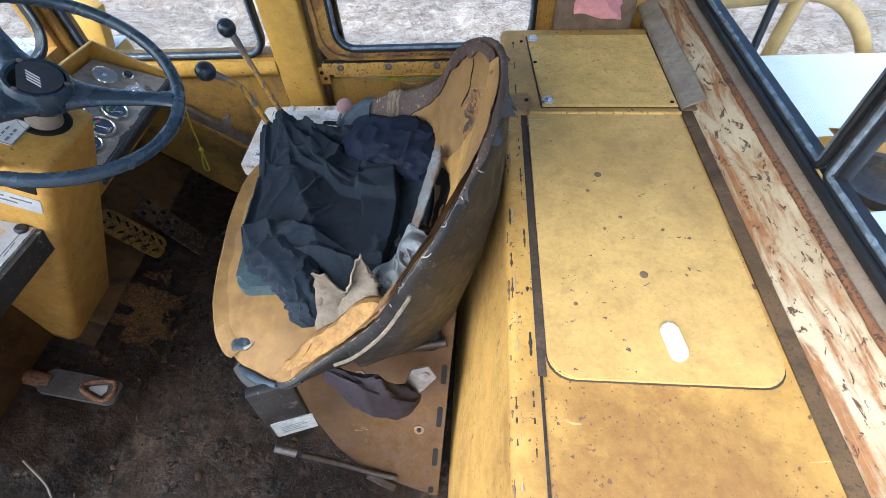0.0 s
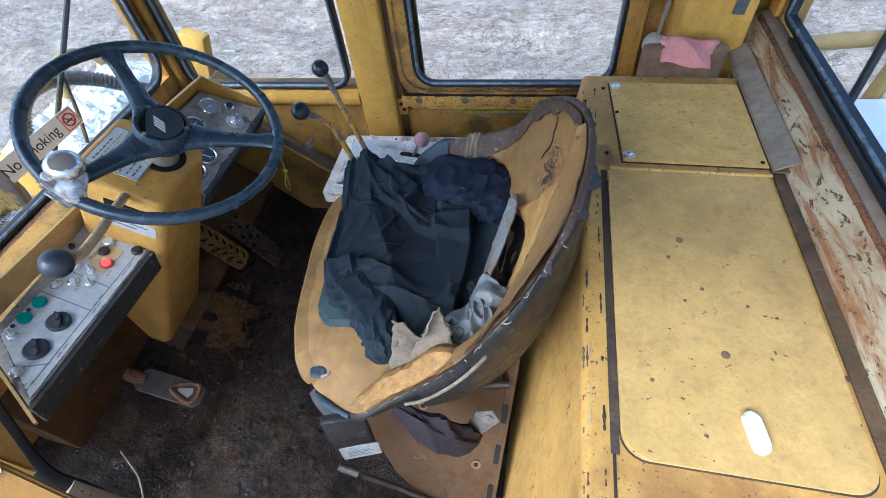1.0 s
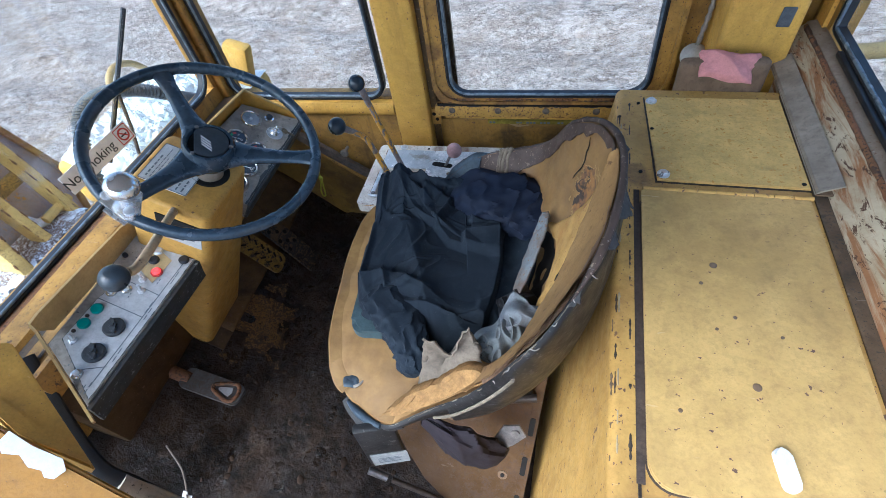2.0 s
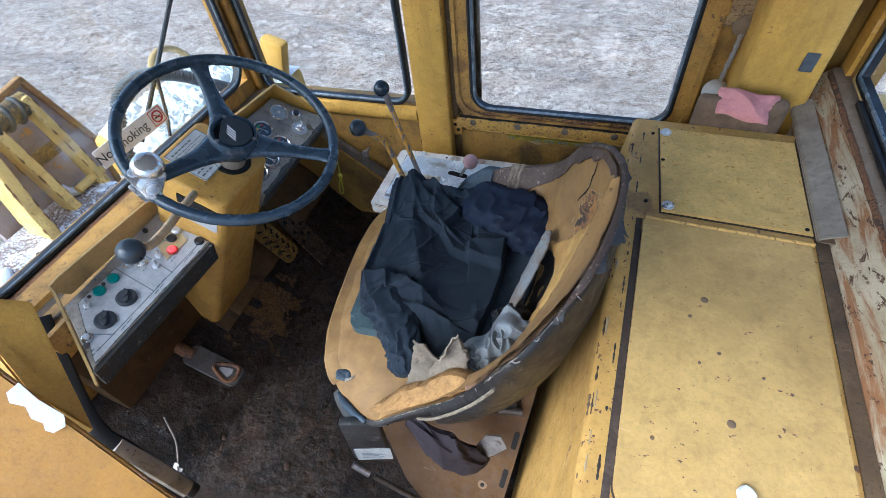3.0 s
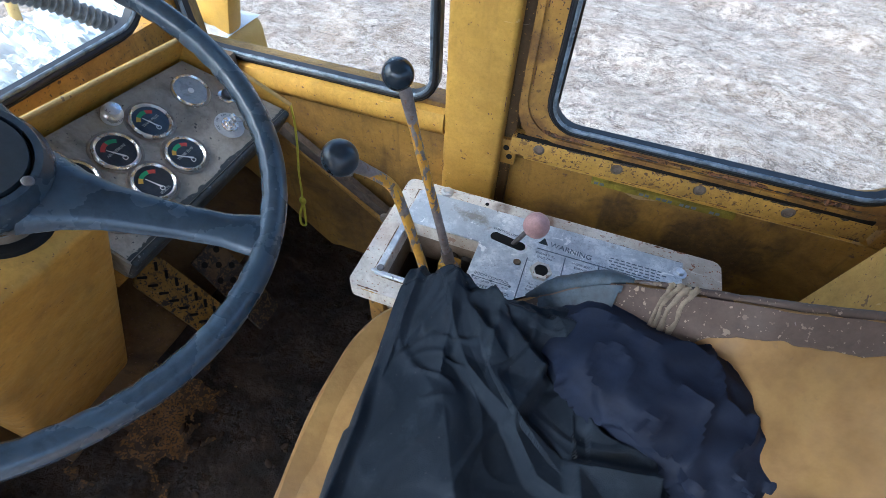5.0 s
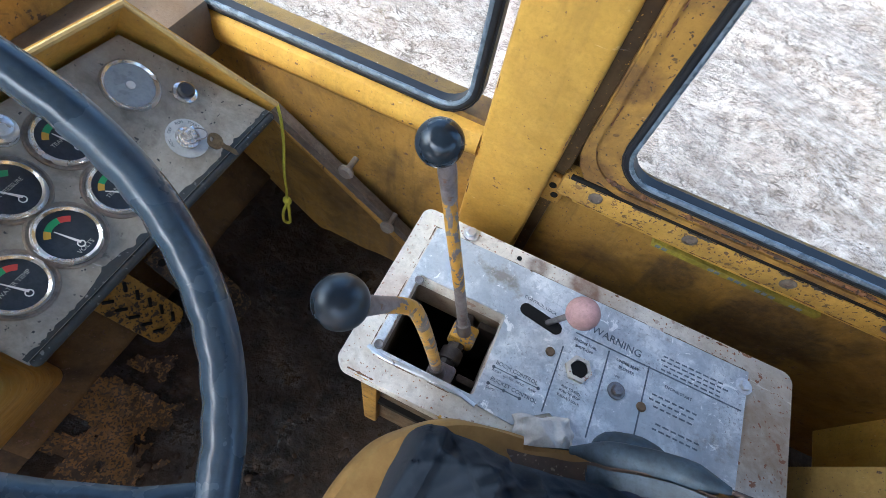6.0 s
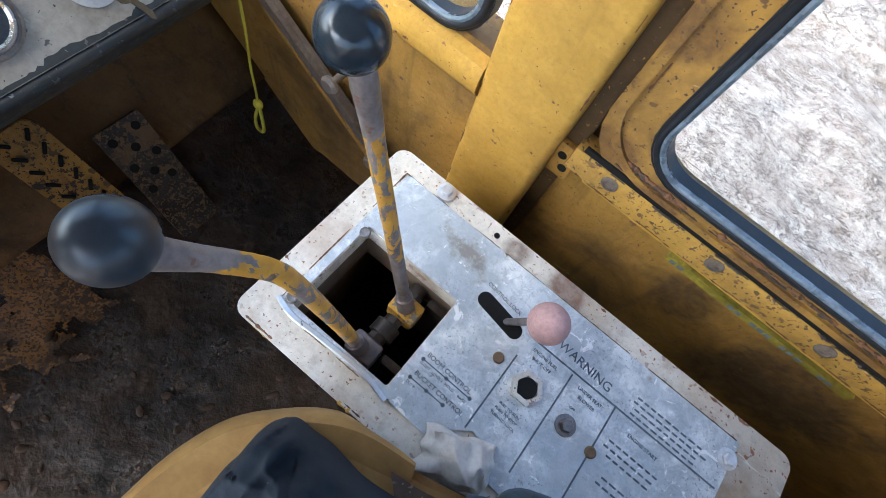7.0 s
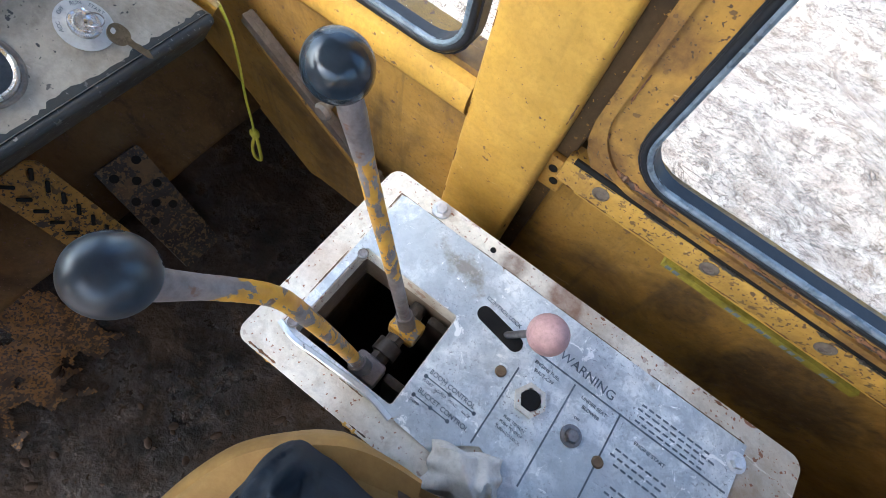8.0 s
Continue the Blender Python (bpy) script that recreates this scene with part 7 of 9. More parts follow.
    for i in list(range(int(19.6 * RN), NR)) + list(range(0, int(7.2 * RN))):
        p = shell(i, 0.02)
        pts.append(p + Vector((0.002 * hsh(i * 0.45), 0.003 * hsh(i * 0.35, 4), 0.004 * hsh(i * 0.4, 9))))
        rs.append(0.0005 + 0.0022 * max(0, hsh(i * 0.21, 2)))
    tube(bm, pts, rs, 6)
    wpart("frayed_edge", bm, BINDING, st, "frayed pale cover edge")
    # pale strip on the near side of the shell
    bm = bmesh.new()
    pts = [shell(int(k * RN), t) for k, t in ((1.0, 0.23), (1.4, 0.21), (1.8, 0.19), (2.2, 0.17), (2.6, 0.155), (3.0, 0.145))]
    for dz, rr in ((0.0, 0.0022), (0.006, 0.0016)):
        tube(bm, [p + (p - SEAT_C).normalized() * 0.003 - Vector((0, 0, dz)) for p in smooth_path(pts, 6)], rr, 8)
    wpart("side_strip", bm, BINDING, st, "pale worn piping strip")
    # piping under the pan edge
    bm = bmesh.new()
    tube(bm, [shell(i, 0.16) + Vector((0, 0, -0.002)) for i in range(int(13.5 * RN), NR)] + [shell(i, 0.16) for i in range(0, 10)], 0.004, 8)
    wpart("piping", bm, BLACK_VINYL, st)
    # crack in the backrest
    bm = bmesh.new()
    crack = [bowl(int(t * RN), r) for t, r in ((8.16, 0.978), (8.06, 0.962), (8.07, 0.953), (7.96, 0.938), (8.0, 0.922), (8.14, 0.905), (8.2, 0.893))]
    tube(bm, [p + (SEAT_C + Vector((0, 0, 0.25)) - p).normalized() * 0.0085 for p in smooth_path(crack, 5)], [0.0004 + 0.0013 * math.sin(math.pi * (k + 1) / 33) * (1 + 0.7 * hsh(k * 0.8)) for k in range(31)], 6)
    wpart("crack", bm, BLACK, st, "dark split in the vinyl")
    # wrapped repair tape on the far bolster
    for s0, w in ((11.26, 0.9), (11.36, 1.1), (11.45, 0.8), (11.52, 0.7)):
        bm = bmesh.new()
        pts = [bowl(int((s0 - 0.10 * w) * RN), 0.70), bowl(int(s0 * RN), 0.84), bowl(int((s0 + 0.06) * RN), 0.95), shell(int(s0 * RN), 0.0), shell(int(s0 * RN), 0.05), shell(int(s0 * RN), 0.13)]
        tube(bm, [p + Vector((0.003 * hsh(k * 0.9, s0 * 9), -0.008, 0.014)) for k, p in enumerate(smooth_path(pts, 4))], [0.0044 * w * (1 + 0.9 * hsh(k * 0.9, s0)) for k in range(21)], 6, flat=0.3)
        wpart("repair_binding", bm, BINDING, st, "frayed dirty repair binding")
    # blue-grey worn front end of the far armrest
    bm = bmesh.new()
    ball(bm, (-0.125, 1.055, 0.580), 0.036, 28, (1.25, 0.8, 1.0))
    for v in bm.verts:
        v.co += Vector((0.003 * hsh(*(v.co * 40)), 0.003 * hsh(*(v.co * 45)), 0.004 * hsh(*(v.co * 35))))
    wpart("bolster_end", bm, DENIM, st, "worn blue-grey bolster end")
    bm = bmesh.new()
    span = range(int(11.9 * RN), int(13.7 * RN), 2)
    tube(bm, [shell(i, 0.01) for i in span], [0.0135 * min(1, (i - span[0]) / 12 + 0.3, (span[-1] - i) / 12 + 0.3) * (1 + 0.12 * hsh(i * 0.15)) for i in span], 14)
    wpart("bolster_rim", bm, DENIM, st, "worn blue-grey rounded bolster rim")
    # brown welt round the top of the backrest
    bm = bmesh.new()
    span = range(int(4.3 * RN), int(12.1 * RN), 2)
    tube(bm, [shell(i, 0.012) + Vector((0, 0, 0.002 * hsh(i * 0.2))) for i in span], [0.0062 * min(1, (i - span[0]) / 20 + 0.2, (span[-1] - i) / 20 + 0.2) * (1 + 0.12 * hsh(i * 0.12)) for i in span], 12)
    wpart("back_welt", bm, BROWN_VINYL, st, "grey-brown worn welt round the backrest")
    # split at the front near corner
    bm = bmesh.new()
    c = bowl(int(20.5 * RN), 0.93)
    ball(bm, c + Vector((0, 0, 0.005)), 0.018, 24, (1.2, 0.8, 0.28))
    for v in bm.verts:
        v.co += Vector((0.005 * hsh(*(v.co * 70)), 0.005 * hsh(*(v.co * 75)), 0.005 * hsh(*(v.co * 80))))
    wpart("corner_split", bm, DENIM, st, "dark split at the seat corner")
    bm = bmesh.new()
    tube(bm, [c + Vector((0.010, -0.012, 0.010)), c + Vector((0.022, -0.006, 0.013)), c + Vector((0.026, 0.004, 0.010))], [0.004, 0.003, 0.002], 6)
    wpart("stuffing_tuft", bm, PALE_CLOTH, st)
    # standing flap of torn cover on the near bolster
    bm = bmesh.new()
    n, h = 22, 16
    foot = smooth_path([(-0.130, 0.466, 0.555), (-0.10, 0.468, 0.575), (-0.06, 0.475, 0.60), (0.0, 0.478, 0.635)], 8)
    tops = smooth_path([(-0.098, 0.482, 0.715), (-0.088, 0.484, 0.718), (-0.075, 0.490, 0.712), (-0.062, 0.495, 0.662), (-0.050, 0.498, 0.672), (-0.030, 0.506, 0.725), (-0.018, 0.506, 0.735), (-0.015, 0.500, 0.690)], 5)
    g = [[None] * (h + 1) for _ in range(n + 1)]
    for i in range(n + 1):
        a, b = foot[min(len(foot) - 1, round(i / n * (len(foot) - 1)))], tops[min(len(tops) - 1, round(i / n * (len(tops) - 1)))]
        for j in range(h + 1):
            t = j / h
            q = a.lerp(b, t)
            q.y += 0.022 * math.sin(t * math.pi) - 0.010 * math.sin(i / n * math.pi) * t
            q += Vector((0.004 * hsh(i * 0.5, j * 0.4), 0.005 * hsh(i * 0.4, j * 0.5, 3), 0.014 * hsh(i * 0.9, 1, 5) * (t > 0.85)))
            g[i][j] = bm.verts.new(q)
    for i in range(n):
        for j in range(h):
            bm.faces.new((g[i][j], g[i + 1][j], g[i + 1][j + 1], g[i][j + 1]))
    ob = wpart("torn_flap", bm, FLAP, st, "pale torn flap of seat cover standing up")
    s = ob.modifiers.new("thickness", "SOLIDIFY")
    s.thickness = 0.003
    # pale flap of torn lining standing along the backrest's foot
    bm = bmesh.new()
    h = 12
    spine = smooth_path([(0.100, 0.838, 0.668), (0.092, 0.810, 0.655), (0.080, 0.770, 0.635), (0.066, 0.715, 0.615), (0.052, 0.665, 0.595), (0.043, 0.635, 0.585)], 8)
    side = Vector((0.42, -0.10, 0.90)).normalized()
    up = Vector((-0.9, -0.1, 0.42)).normalized()
    g = []
    for i, p in enumerate(spine):
        t = i / (len(spine) - 1)
        w = 0.008 + 0.022 * math.sin(min(1, t * 1.15) * math.pi) ** 0.8 if t < 0.87 else 0.012 * (1.05 - t) / 0.18 + 0.004
        w *= 1.35 + 0.15 * hsh(i * 0.5)
        g.append([bm.verts.new(p + side * w * (k / h * 2 - 1) + up * (0.012 + 0.010 * math.sin(math.pi * k / h) + 0.004 * hsh(i * 0.35, k * 0.5, 2))) for k in range(h + 1)])
    for i in range(len(g) - 1):
        for k in range(h):
            bm.faces.new((g[i][k], g[i + 1][k], g[i + 1][k + 1], g[i][k + 1]))
    ob = wpart("lining_flap", bm, LINING, st, "grey-blue flap of torn lining")
    s = ob.modifiers.new("thickness", "SOLIDIFY")
    s.thickness = 0.004


BINDING = plain("dirty_binding_cloth", (0.205, 0.17, 0.125), 0.9, vary=0.35, scale=60, bump=0.5)
FLAP = plain("leathery_flap", (0.19, 0.155, 0.115), 0.8, vary=0.45, scale=24, bump=0.5)
LINING = paint("grey_blue_lining", (0.22, 0.255, 0.27), chip=(0.13, 0.075, 0.04), dirt=(0.15, 0.09, 0.05), dirty=0.8, chips=0.62, rough=0.8, seed=61, chip_scale=60)
BRIGHT_FOAM = plain("bright_orange_foam", (0.29, 0.165, 0.058), 0.9, vary=0.35, scale=70, bump=0.8)
YELLOW_BARE = paint("bare_yellow_foam", (0.56, 0.345, 0.095), chip=(0.20, 0.095, 0.035), dirt=(0.33, 0.17, 0.05), dirty=0.7, chips=0.66, chip_scale=30, rough=0.8, seed=64)
GREY_SCRAP = plain("grey_peeled_vinyl", (0.075, 0.070, 0.066), 0.6, vary=0.35, scale=50, bump=0.3)
WHITE_THREAD = plain("white_thread", (0.30, 0.27, 0.24), 0.9, vary=0.3)
TORN = plain("brown_lining", (0.19, 0.115, 0.07), 0.8, vary=0.35, scale=60, bump=0.5)
DENIM = plain("worn_blue_grey_vinyl", (0.045, 0.062, 0.080), 0.5, vary=0.4, scale=50)
build_seat()

PALE_RAG = plain("pale_rag_cloth", (0.21, 0.225, 0.24), 0.9, vary=0.25, scale=60, bump=0.5)
crumple("grey_rag", pose(0.030, 0.545, 0.602, 26, -22, 30), 0.078, 0.056, 0.026, RAG, "crumpled grey rag stuffed in the seat corner", "rag", 5.0, 90, 0.026, 30)
crumple("grey_rag", pose(0.052, 0.590, 0.618, 15, -30, 60), 0.062, 0.044, 0.024, PALE_RAG, "crumpled off-white rag beside the torn lining", "rag", 21.0, 90, 0.026, 34)
crumple("grey_rag", pose(-0.005, 0.512, 0.600, 20, -20, 80), 0.050, 0.034, 0.020, RAG, "small twisted pale rag beside the torn flap", "rag", 11.0, 70, 0.020, 36)
crumple("black_rag", pose(0.046, 0.650, 0.592, 10, -25, 20), 0.050, 0.040, 0.016, BLACK_VINYL, "black scrap of torn vinyl in the seat's gap", "rag", 31.0, 60, 0.016, 40)

# cushion and work jacket on the seat
bm = bmesh.new()
slab(bm, rounded(-0.12, -0.115, 0.12, 0.115, 0.03), -0.002, 0.030, pose(-0.205, 0.685, 0.528, 0, 3, 6), 0.010)
tagged(link("seat_cushion", bm, TEAL_CUSHION), "thin grey-green cushion lying under the jacket", "cushion")

JC = Vector((-0.135, 0.81, 0))
J_OUT = [(-0.342, 0.990), (-0.352, 0.945), (-0.347, 0.86), (-0.337, 0.745), (-0.320, 0.665), (-0.288, 0.600), (-0.235, 0.585), (-0.17, 0.565), (-0.10, 0.555), (-0.03, 0.560), (0.025, 0.610), (0.048, 0.66),
         (0.070, 0.755), (0.096, 0.845), (0.110, 0.905), (0.095, 0.965), (0.02, 1.005), (-0.06, 1.022), (-0.15, 1.016), (-0.24, 0.998), (-0.305, 0.998)]
# fold lines in plan: first height, then width of the steep side (left of the line) and of the slack side
FOLDS_FRONT = [(0.018, 0.050, 0.055, (-0.287, 0.966), (-0.253, 0.862), (-0.21, 0.773), (-0.176, 0.707), (-0.14, 0.62)),
               (0.010, 0.0055, 0.035, (-0.318, 0.692), (-0.265, 0.700), (-0.212, 0.684), (-0.150, 0.655)),
               (0.008, 0.030, 0.0055, (-0.318, 0.690), (-0.290, 0.645), (-0.262, 0.618), (-0.235, 0.622)),
               (0.007, 0.0055, 0.020, (-0.258, 0.690), (-0.240, 0.650), (-0.258, 0.630)),
               (0.009, 0.0055, 0.040, (-0.285, 0.608), (-0.232, 0.622), (-0.182, 0.618), (-0.112, 0.612)),
               (0.008, 0.0055, 0.030, (-0.345, 0.86), (-0.330, 0.80), (-0.323, 0.70)),
               (0.006, 0.0055, 0.020, (-0.176, 0.707), (-0.19, 0.68), (-0.215, 0.665))]
FOLDS_BACK = [(0.011, 0.035, 0.0055, (-0.270, 0.935), (-0.232, 0.891), (-0.165, 0.852), (-0.148, 0.905)),
              (0.012, 0.045, 0.0055, (-0.165, 0.848), (-0.128, 0.805), (-0.084, 0.793), (-0.006, 0.789)),
              (0.011, 0.0055, 0.030, (-0.086, 0.795), (-0.092, 0.826), (-0.011, 0.840)),
              (0.009, 0.0055, 0.030, (-0.19, 0.95), (-0.12, 0.90), (-0.07, 0.87), (-0.02, 0.862)),
              (0.008, 0.025, 0.0055, (-0.135, 0.965), (-0.09, 0.915), (-0.085, 0.875)),
              (0.010, 0.0055, 0.025, (-0.06, 0.95), (-0.02, 0.905), (0.015, 0.868)),
              (0.007, 0.0055, 0.025, (-0.33, 0.955), (-0.28, 0.972), (-0.20, 0.968), (-0.13, 0.985))]
FOLDS_TIP = [(0.009, 0.0045, 0.020, (-0.321, 1.000), (-0.323, 0.954), (-0.325, 0.900)), (0.008, 0.0045, 0.018, (-0.337, 0.978), (-0.346, 0.900)),
             (0.009, 0.024, 0.0045, (-0.298, 0.920), (-0.273, 0.950), (-0.236, 0.966), (-0.190, 0.966)), (0.008, 0.0045, 0.020, (-0.256, 1.000), (-0.274, 0.968), (-0.263, 0.905)),
             (0.006, 0.0045, 0.016, (-0.300, 0.985), (-0.262, 0.955), (-0.215, 0.930)), (0.006, 0.014, 0.0045, (-0.235, 0.990), (-0.215, 0.955), (-0.212, 0.915))]
HEM = [(-0.030, 0.985), (-0.008, 0.90), (-0.010, 0.850), (-0.003, 0.777), (-0.006, 0.69), (-0.016, 0.628), (-0.025, 0.55)]


def line_dist(x, y, pts):
    """Distance to a polyline and the side it lies on (plus: left of its run)."""
    best, side = 9.0, 1.0
    for a, b in zip(pts, pts[1:]):
        dx, dy = b[0] - a[0], b[1] - a[1]
        t = max(0.0, min(1.0, ((x - a[0]) * dx + (y - a[1]) * dy) / (dx * dx + dy * dy)))
        ex, ey = x - a[0] - t * dx, y - a[1] - t * dy
        d = math.hypot(ex, ey)
        if d < best - 1e-9:
            best, side = d, dx * ey - dy * ex
    return best, side


def jacket_height(x, y, t):
    base = min(0.60, max(seat_height(x, y), 0.50) + 0.006 + 0.013 * max(0.0, min(1.0, (y - 0.950) / 0.03)))
    if x > 0.0:
        base = min(base, 0.572)
    if x < -0.13 and y < 0.79:
        base = max(base, 0.560)
    top = 0.578 + 0.05 * (x + 0.12) + 0.006 * hsh(x, y, 1.0, 9)
    top -= 0.006 * max(0.0, min(1.0, (y - 0.93) / 0.06)) * max(0.0, min(1.0, (-0.20 - x) / 0.10))
    top -= 0.045 * max(0.0, (0.625 - y) / 0.07)
    top += 0.032 * max(0.0, min(1.0, (y - 0.90) / 0.08)) * max(0.0, min(1.0, (-0.06 - x) / 0.06))
    fold = 0.0
    for h, wl, wr, *line in FOLDS_FRONT + FOLDS_BACK + FOLDS_TIP:
        d, side = line_dist(x, y, line)
        if d < 0.2:
            u = d / (2.6 * (wl if side > 0 else wr))
            fold += 2.0 * h * (max(0.0, 1 - u) ** 2 * (1 + 0.5 * u))
    # fine slack creases that run between the big folds
    w = hsh(x, y, 4.0, 8)
    fold += 0.004 * max(0.0, 1 - 7 * abs(hsh(x * 7 + w, y * 6 - w, 6.0)))
    fold += 0.0045 * max(0.0, 1 - 6 * abs(hsh(x * 13 - w, y * 10 + 2 * w, 9.0))) * max(0.0, min(1.0, 0.5 + 4 * hsh(x, y, 12.0, 7)))
    fold += 0.015 * max(0.0, 1 - 3.0 * abs(hsh(x * 24 + w, y * 17 - w, 14.0))) * max(0.0, min(1.0, (y - 0.93) / 0.04)) * max(0.0, min(1.0, (-0.16 - x) / 0.05))
    d, side = line_dist(x, y, HEM)
    low = max(0.0, min(1.0, (d if side > 0 else -d) / 0.005 + 0.5))
    under = base + 0.012 + 0.016 * (1 - 2.2 * abs(hsh(x, y * 0.6, 3.0, 13))) + 0.003 * hsh(x, y, 5.0, 30)
    fall = 1 - t ** 36
    z = (base + (top + fold - base) * fall) * (1 - low) + (base + (under - base) * fall) * low
    return max(z, base)


def build_jacket():
    jk = thing("work_jacket", (-0.14, 0.8, 0.52), "crumpled dark navy work jacket lying on the seat", "jacket")
    outline = closed_spline([(x, y, 0) for x, y in J_OUT], 22)
    n, nr = len(outline), 140
    bm = bmesh.new()
    rows = []
    for r in range(1, nr + 1):
        t = r / nr
        row = []
        for i, o in enumerate(outline):
            wob = 1.02 + 0.010 * hsh(i * 0.09, 3.3) + 0.002 * hsh(i * 0.3, 5.3)
            x, y = JC.x + (o.x - JC.x) * t * wob, JC.y + (o.y - JC.y) * t * wob
            row.append(bm.verts.new((x, y, jacket_height(x, y, t))))
        rows.append(row)
    for a, b in zip(rows, rows[1:]):
        for i in range(n):
            bm.faces.new((a[i], a[(i + 1) % n], b[(i + 1) % n], b[i]))
    bm.faces.new(rows[0])
    body = wpart("body", bm, JACKET, jk)
    body.data.set_sharp_from_angle(angle=radians(88))

    def sleeve(pts, w0, h0, w1, h1, material, label, seed, ends):
        spine = smooth_path(pts, 18)
        bm = bmesh.new()
        rings, seg, m = [], 64, len(spine) - 1
        for i, p in enumerate(spine):
            t = i / m
            d = (spine[min(i + 1, m)] - spine[max(i - 1, 0)]).normalized()
            sx = d.cross(Vector((0, 0, 1))).normalized()
            sz = sx.cross(d)
            wr, hr = w0 * (1 - t) + w1 * t, h0 * (1 - t) + h1 * t
            e = max(0.30, min(1, t * ends[0] + 0.3, (1 - t) * ends[1] + 0.35))
            ring = []
            for k in range(seg):
                a = 2 * math.pi * k / seg
                # slanting folds with sharp crests and finer cross creases
                q = Vector((math.cos(a) * 0.75, math.sin(a) * 0.75, t * 3.0)) + Vector((seed, 0, 0))
                c1 = 1 - 2.8 * abs(noise.noise(q * 1.25 + Vector((0, 0, 0.6 * math.sin(a * 2)))))
                c2 = max(0.0, 1 - 5 * abs(noise.noise(q * 2.4)))
                gather = 0.10 * t * t * abs(math.sin(a * 7 + 2 * math.sin(t * 9)))
                f = 1 + 0.14 * c1 + 0.17 * c2 - gather
                ring.append(bm.verts.new(p + sx * wr * e * f * math.cos(a) + sz * hr * e * f * math.sin(a)))
            rings.append(ring)
        for a, b in zip(rings, rings[1:]):
            for k in range(seg):
                bm.faces.new((a[k], a[(k + 1) % seg], b[(k + 1) % seg], b[k]))
        bm.faces.new(rings[0])
        bm.faces.new(rings[-1][::-1])
        wpart("sleeve", bm, material, jk, label)
    # sleeve hanging to the near side, gathered at the cuff
    sleeve([(-0.262, 0.665, 0.578), (-0.222, 0.615, 0.590), (-0.178, 0.560, 0.590), (-0.152, 0.515, 0.575), (-0.148, 0.478, 0.552)], 0.054, 0.026, 0.026, 0.022, JACKET, "crumpled navy sleeve", 4.4, (9, 9))
    # second sleeve bunched at the far side
    sleeve([(-0.165, 0.985, 0.575), (-0.07, 0.968, 0.604), (0.015, 0.935, 0.606), (0.065, 0.910, 0.600), (0.105, 0.905, 0.598)], 0.078, 0.040, 0.074, 0.042, NAVY, "bunched dark blue sleeve", 7.7, (5, 6))


NAVY = plain("dark_blue_cloth", (0.0085, 0.0135, 0.031), 0.75, vary=0.3, scale=25, bump=0.4)
build_jacket()


def build_seat_base():
    b = thing("seat_pedestal", (0.0, 0.5, 0), "rusty yellow slotted seat pedestal plate", "pedestal")
    m = basis((0, 0.32, 0), (1, 0, 0), (0, 0.11, 0.148))
    up = 0.1844
    out = [(-0.098, 0.055), (0.050, -0.004), (0.064, 0.03), (0.108, 0.35), (0.112, 0.56), (-0.28, 0.46), (-0.272, 0.285), (-0.175, 0.128)]
    bm = bmesh.new()
    slab(bm, out, -0.006, 0.004, m)
    wpart("sloped_plate", bm, RUSTY_YELLOW, b, "rust-worn yellow sloped plate")
    bm = bmesh.new()
    slab(bm, [(0.050, -0.004), (0.072, 0.0), (0.128, 0.54), (0.108, 0.54)], -0.010, 0.010, m)
    wpart("side_flange", bm, RUSTY_YELLOW, b, "rust-worn slotted flange")
    for v, ln in ((0.006, 0.018), (0.085, 0.050), (0.195, 0.055), (0.31, 0.05)):
        bm = bmesh.new()
        cx = 0.052 + 0.115 * (v + ln / 2)
        slab(bm, rounded(-0.0065, 0, 0.0065, ln, 0.005), 0.0105, 0.0115, m @ pose(cx, v, 0, 0, 0, -6))
        wpart("slot", bm, BLACK, b)
    for u, v, r in ((0.030, 0.183, 0.012), (-0.105, 0.33, 0.012), (-0.02, 0.25, 0.006)):
        bm = bmesh.new()
        lathe(bm, [(r, 0), (r, 0.004), (r * 0.55, 0.0045), (r * 0.5, 0.001)], m @ Matrix.Translation((u, v, 0.004)), 24)
        wpart("bolt_ring", bm, BROWN, b)
        bm = bmesh.new()
        cyl(bm, m @ Vector((u, v, 0.004)), m @ Vector((u, v, 0.0088)), r * 0.42, seg=16)
        wpart("bolt_hole", bm, BLACK, b)
    bm = bmesh.new()
    box(bm, (-0.07, 0.72, 0.20), (0.32, 0.34, 0.42), None, 0.02)
    wpart("core", bm, BLACK, b, "dark seat suspension core")
    bm = bmesh.new()
    for y in (0.50, 0.56):
        tube(bm, [(-0.24, y, 0.33), (0.10, y + 0.05, 0.36)], 0.010, 10)
    wpart("seat_rail", bm, DARK_STEEL, b, "oily dark seat rail")


RUSTY_YELLOW = paint("rust_worn_yellow_paint", (0.088, 0.045, 0.012), chip=(0.05, 0.03, 0.018), dirt=(0.075, 0.045, 0.03), dirty=0.85, chips=0.60, rough=0.85, seed=50)
build_seat_base()

# seat belt: buckle hanging at the front corner, webbing, end hook
belt = thing("seat_belt", (-0.22, 0.40, 0.3), "dark seat belt with a labelled buckle, hanging from the seat", "seat belt")
bm = bmesh.new()
BB = basis((-0.225, 0.385, 0.37), (0.95, 0.32, 0.05), (0.02, 0.03, 0.99))
box(bm, (0, 0.02, 0), (0.086, 0.20, 0.022), BB @ pose(0, 0, 0, 0, 0, -6), 0.006)
wpart("buckle", bm, BLACK_VINYL, belt, "black buckle")
bm = bmesh.new()
slab(bm, rounded(-0.042, -0.034, 0.042, 0.034, 0.003), 0.0112, 0.0128, BB @ pose(0.004, -0.048, 0, 0, 0, -6))
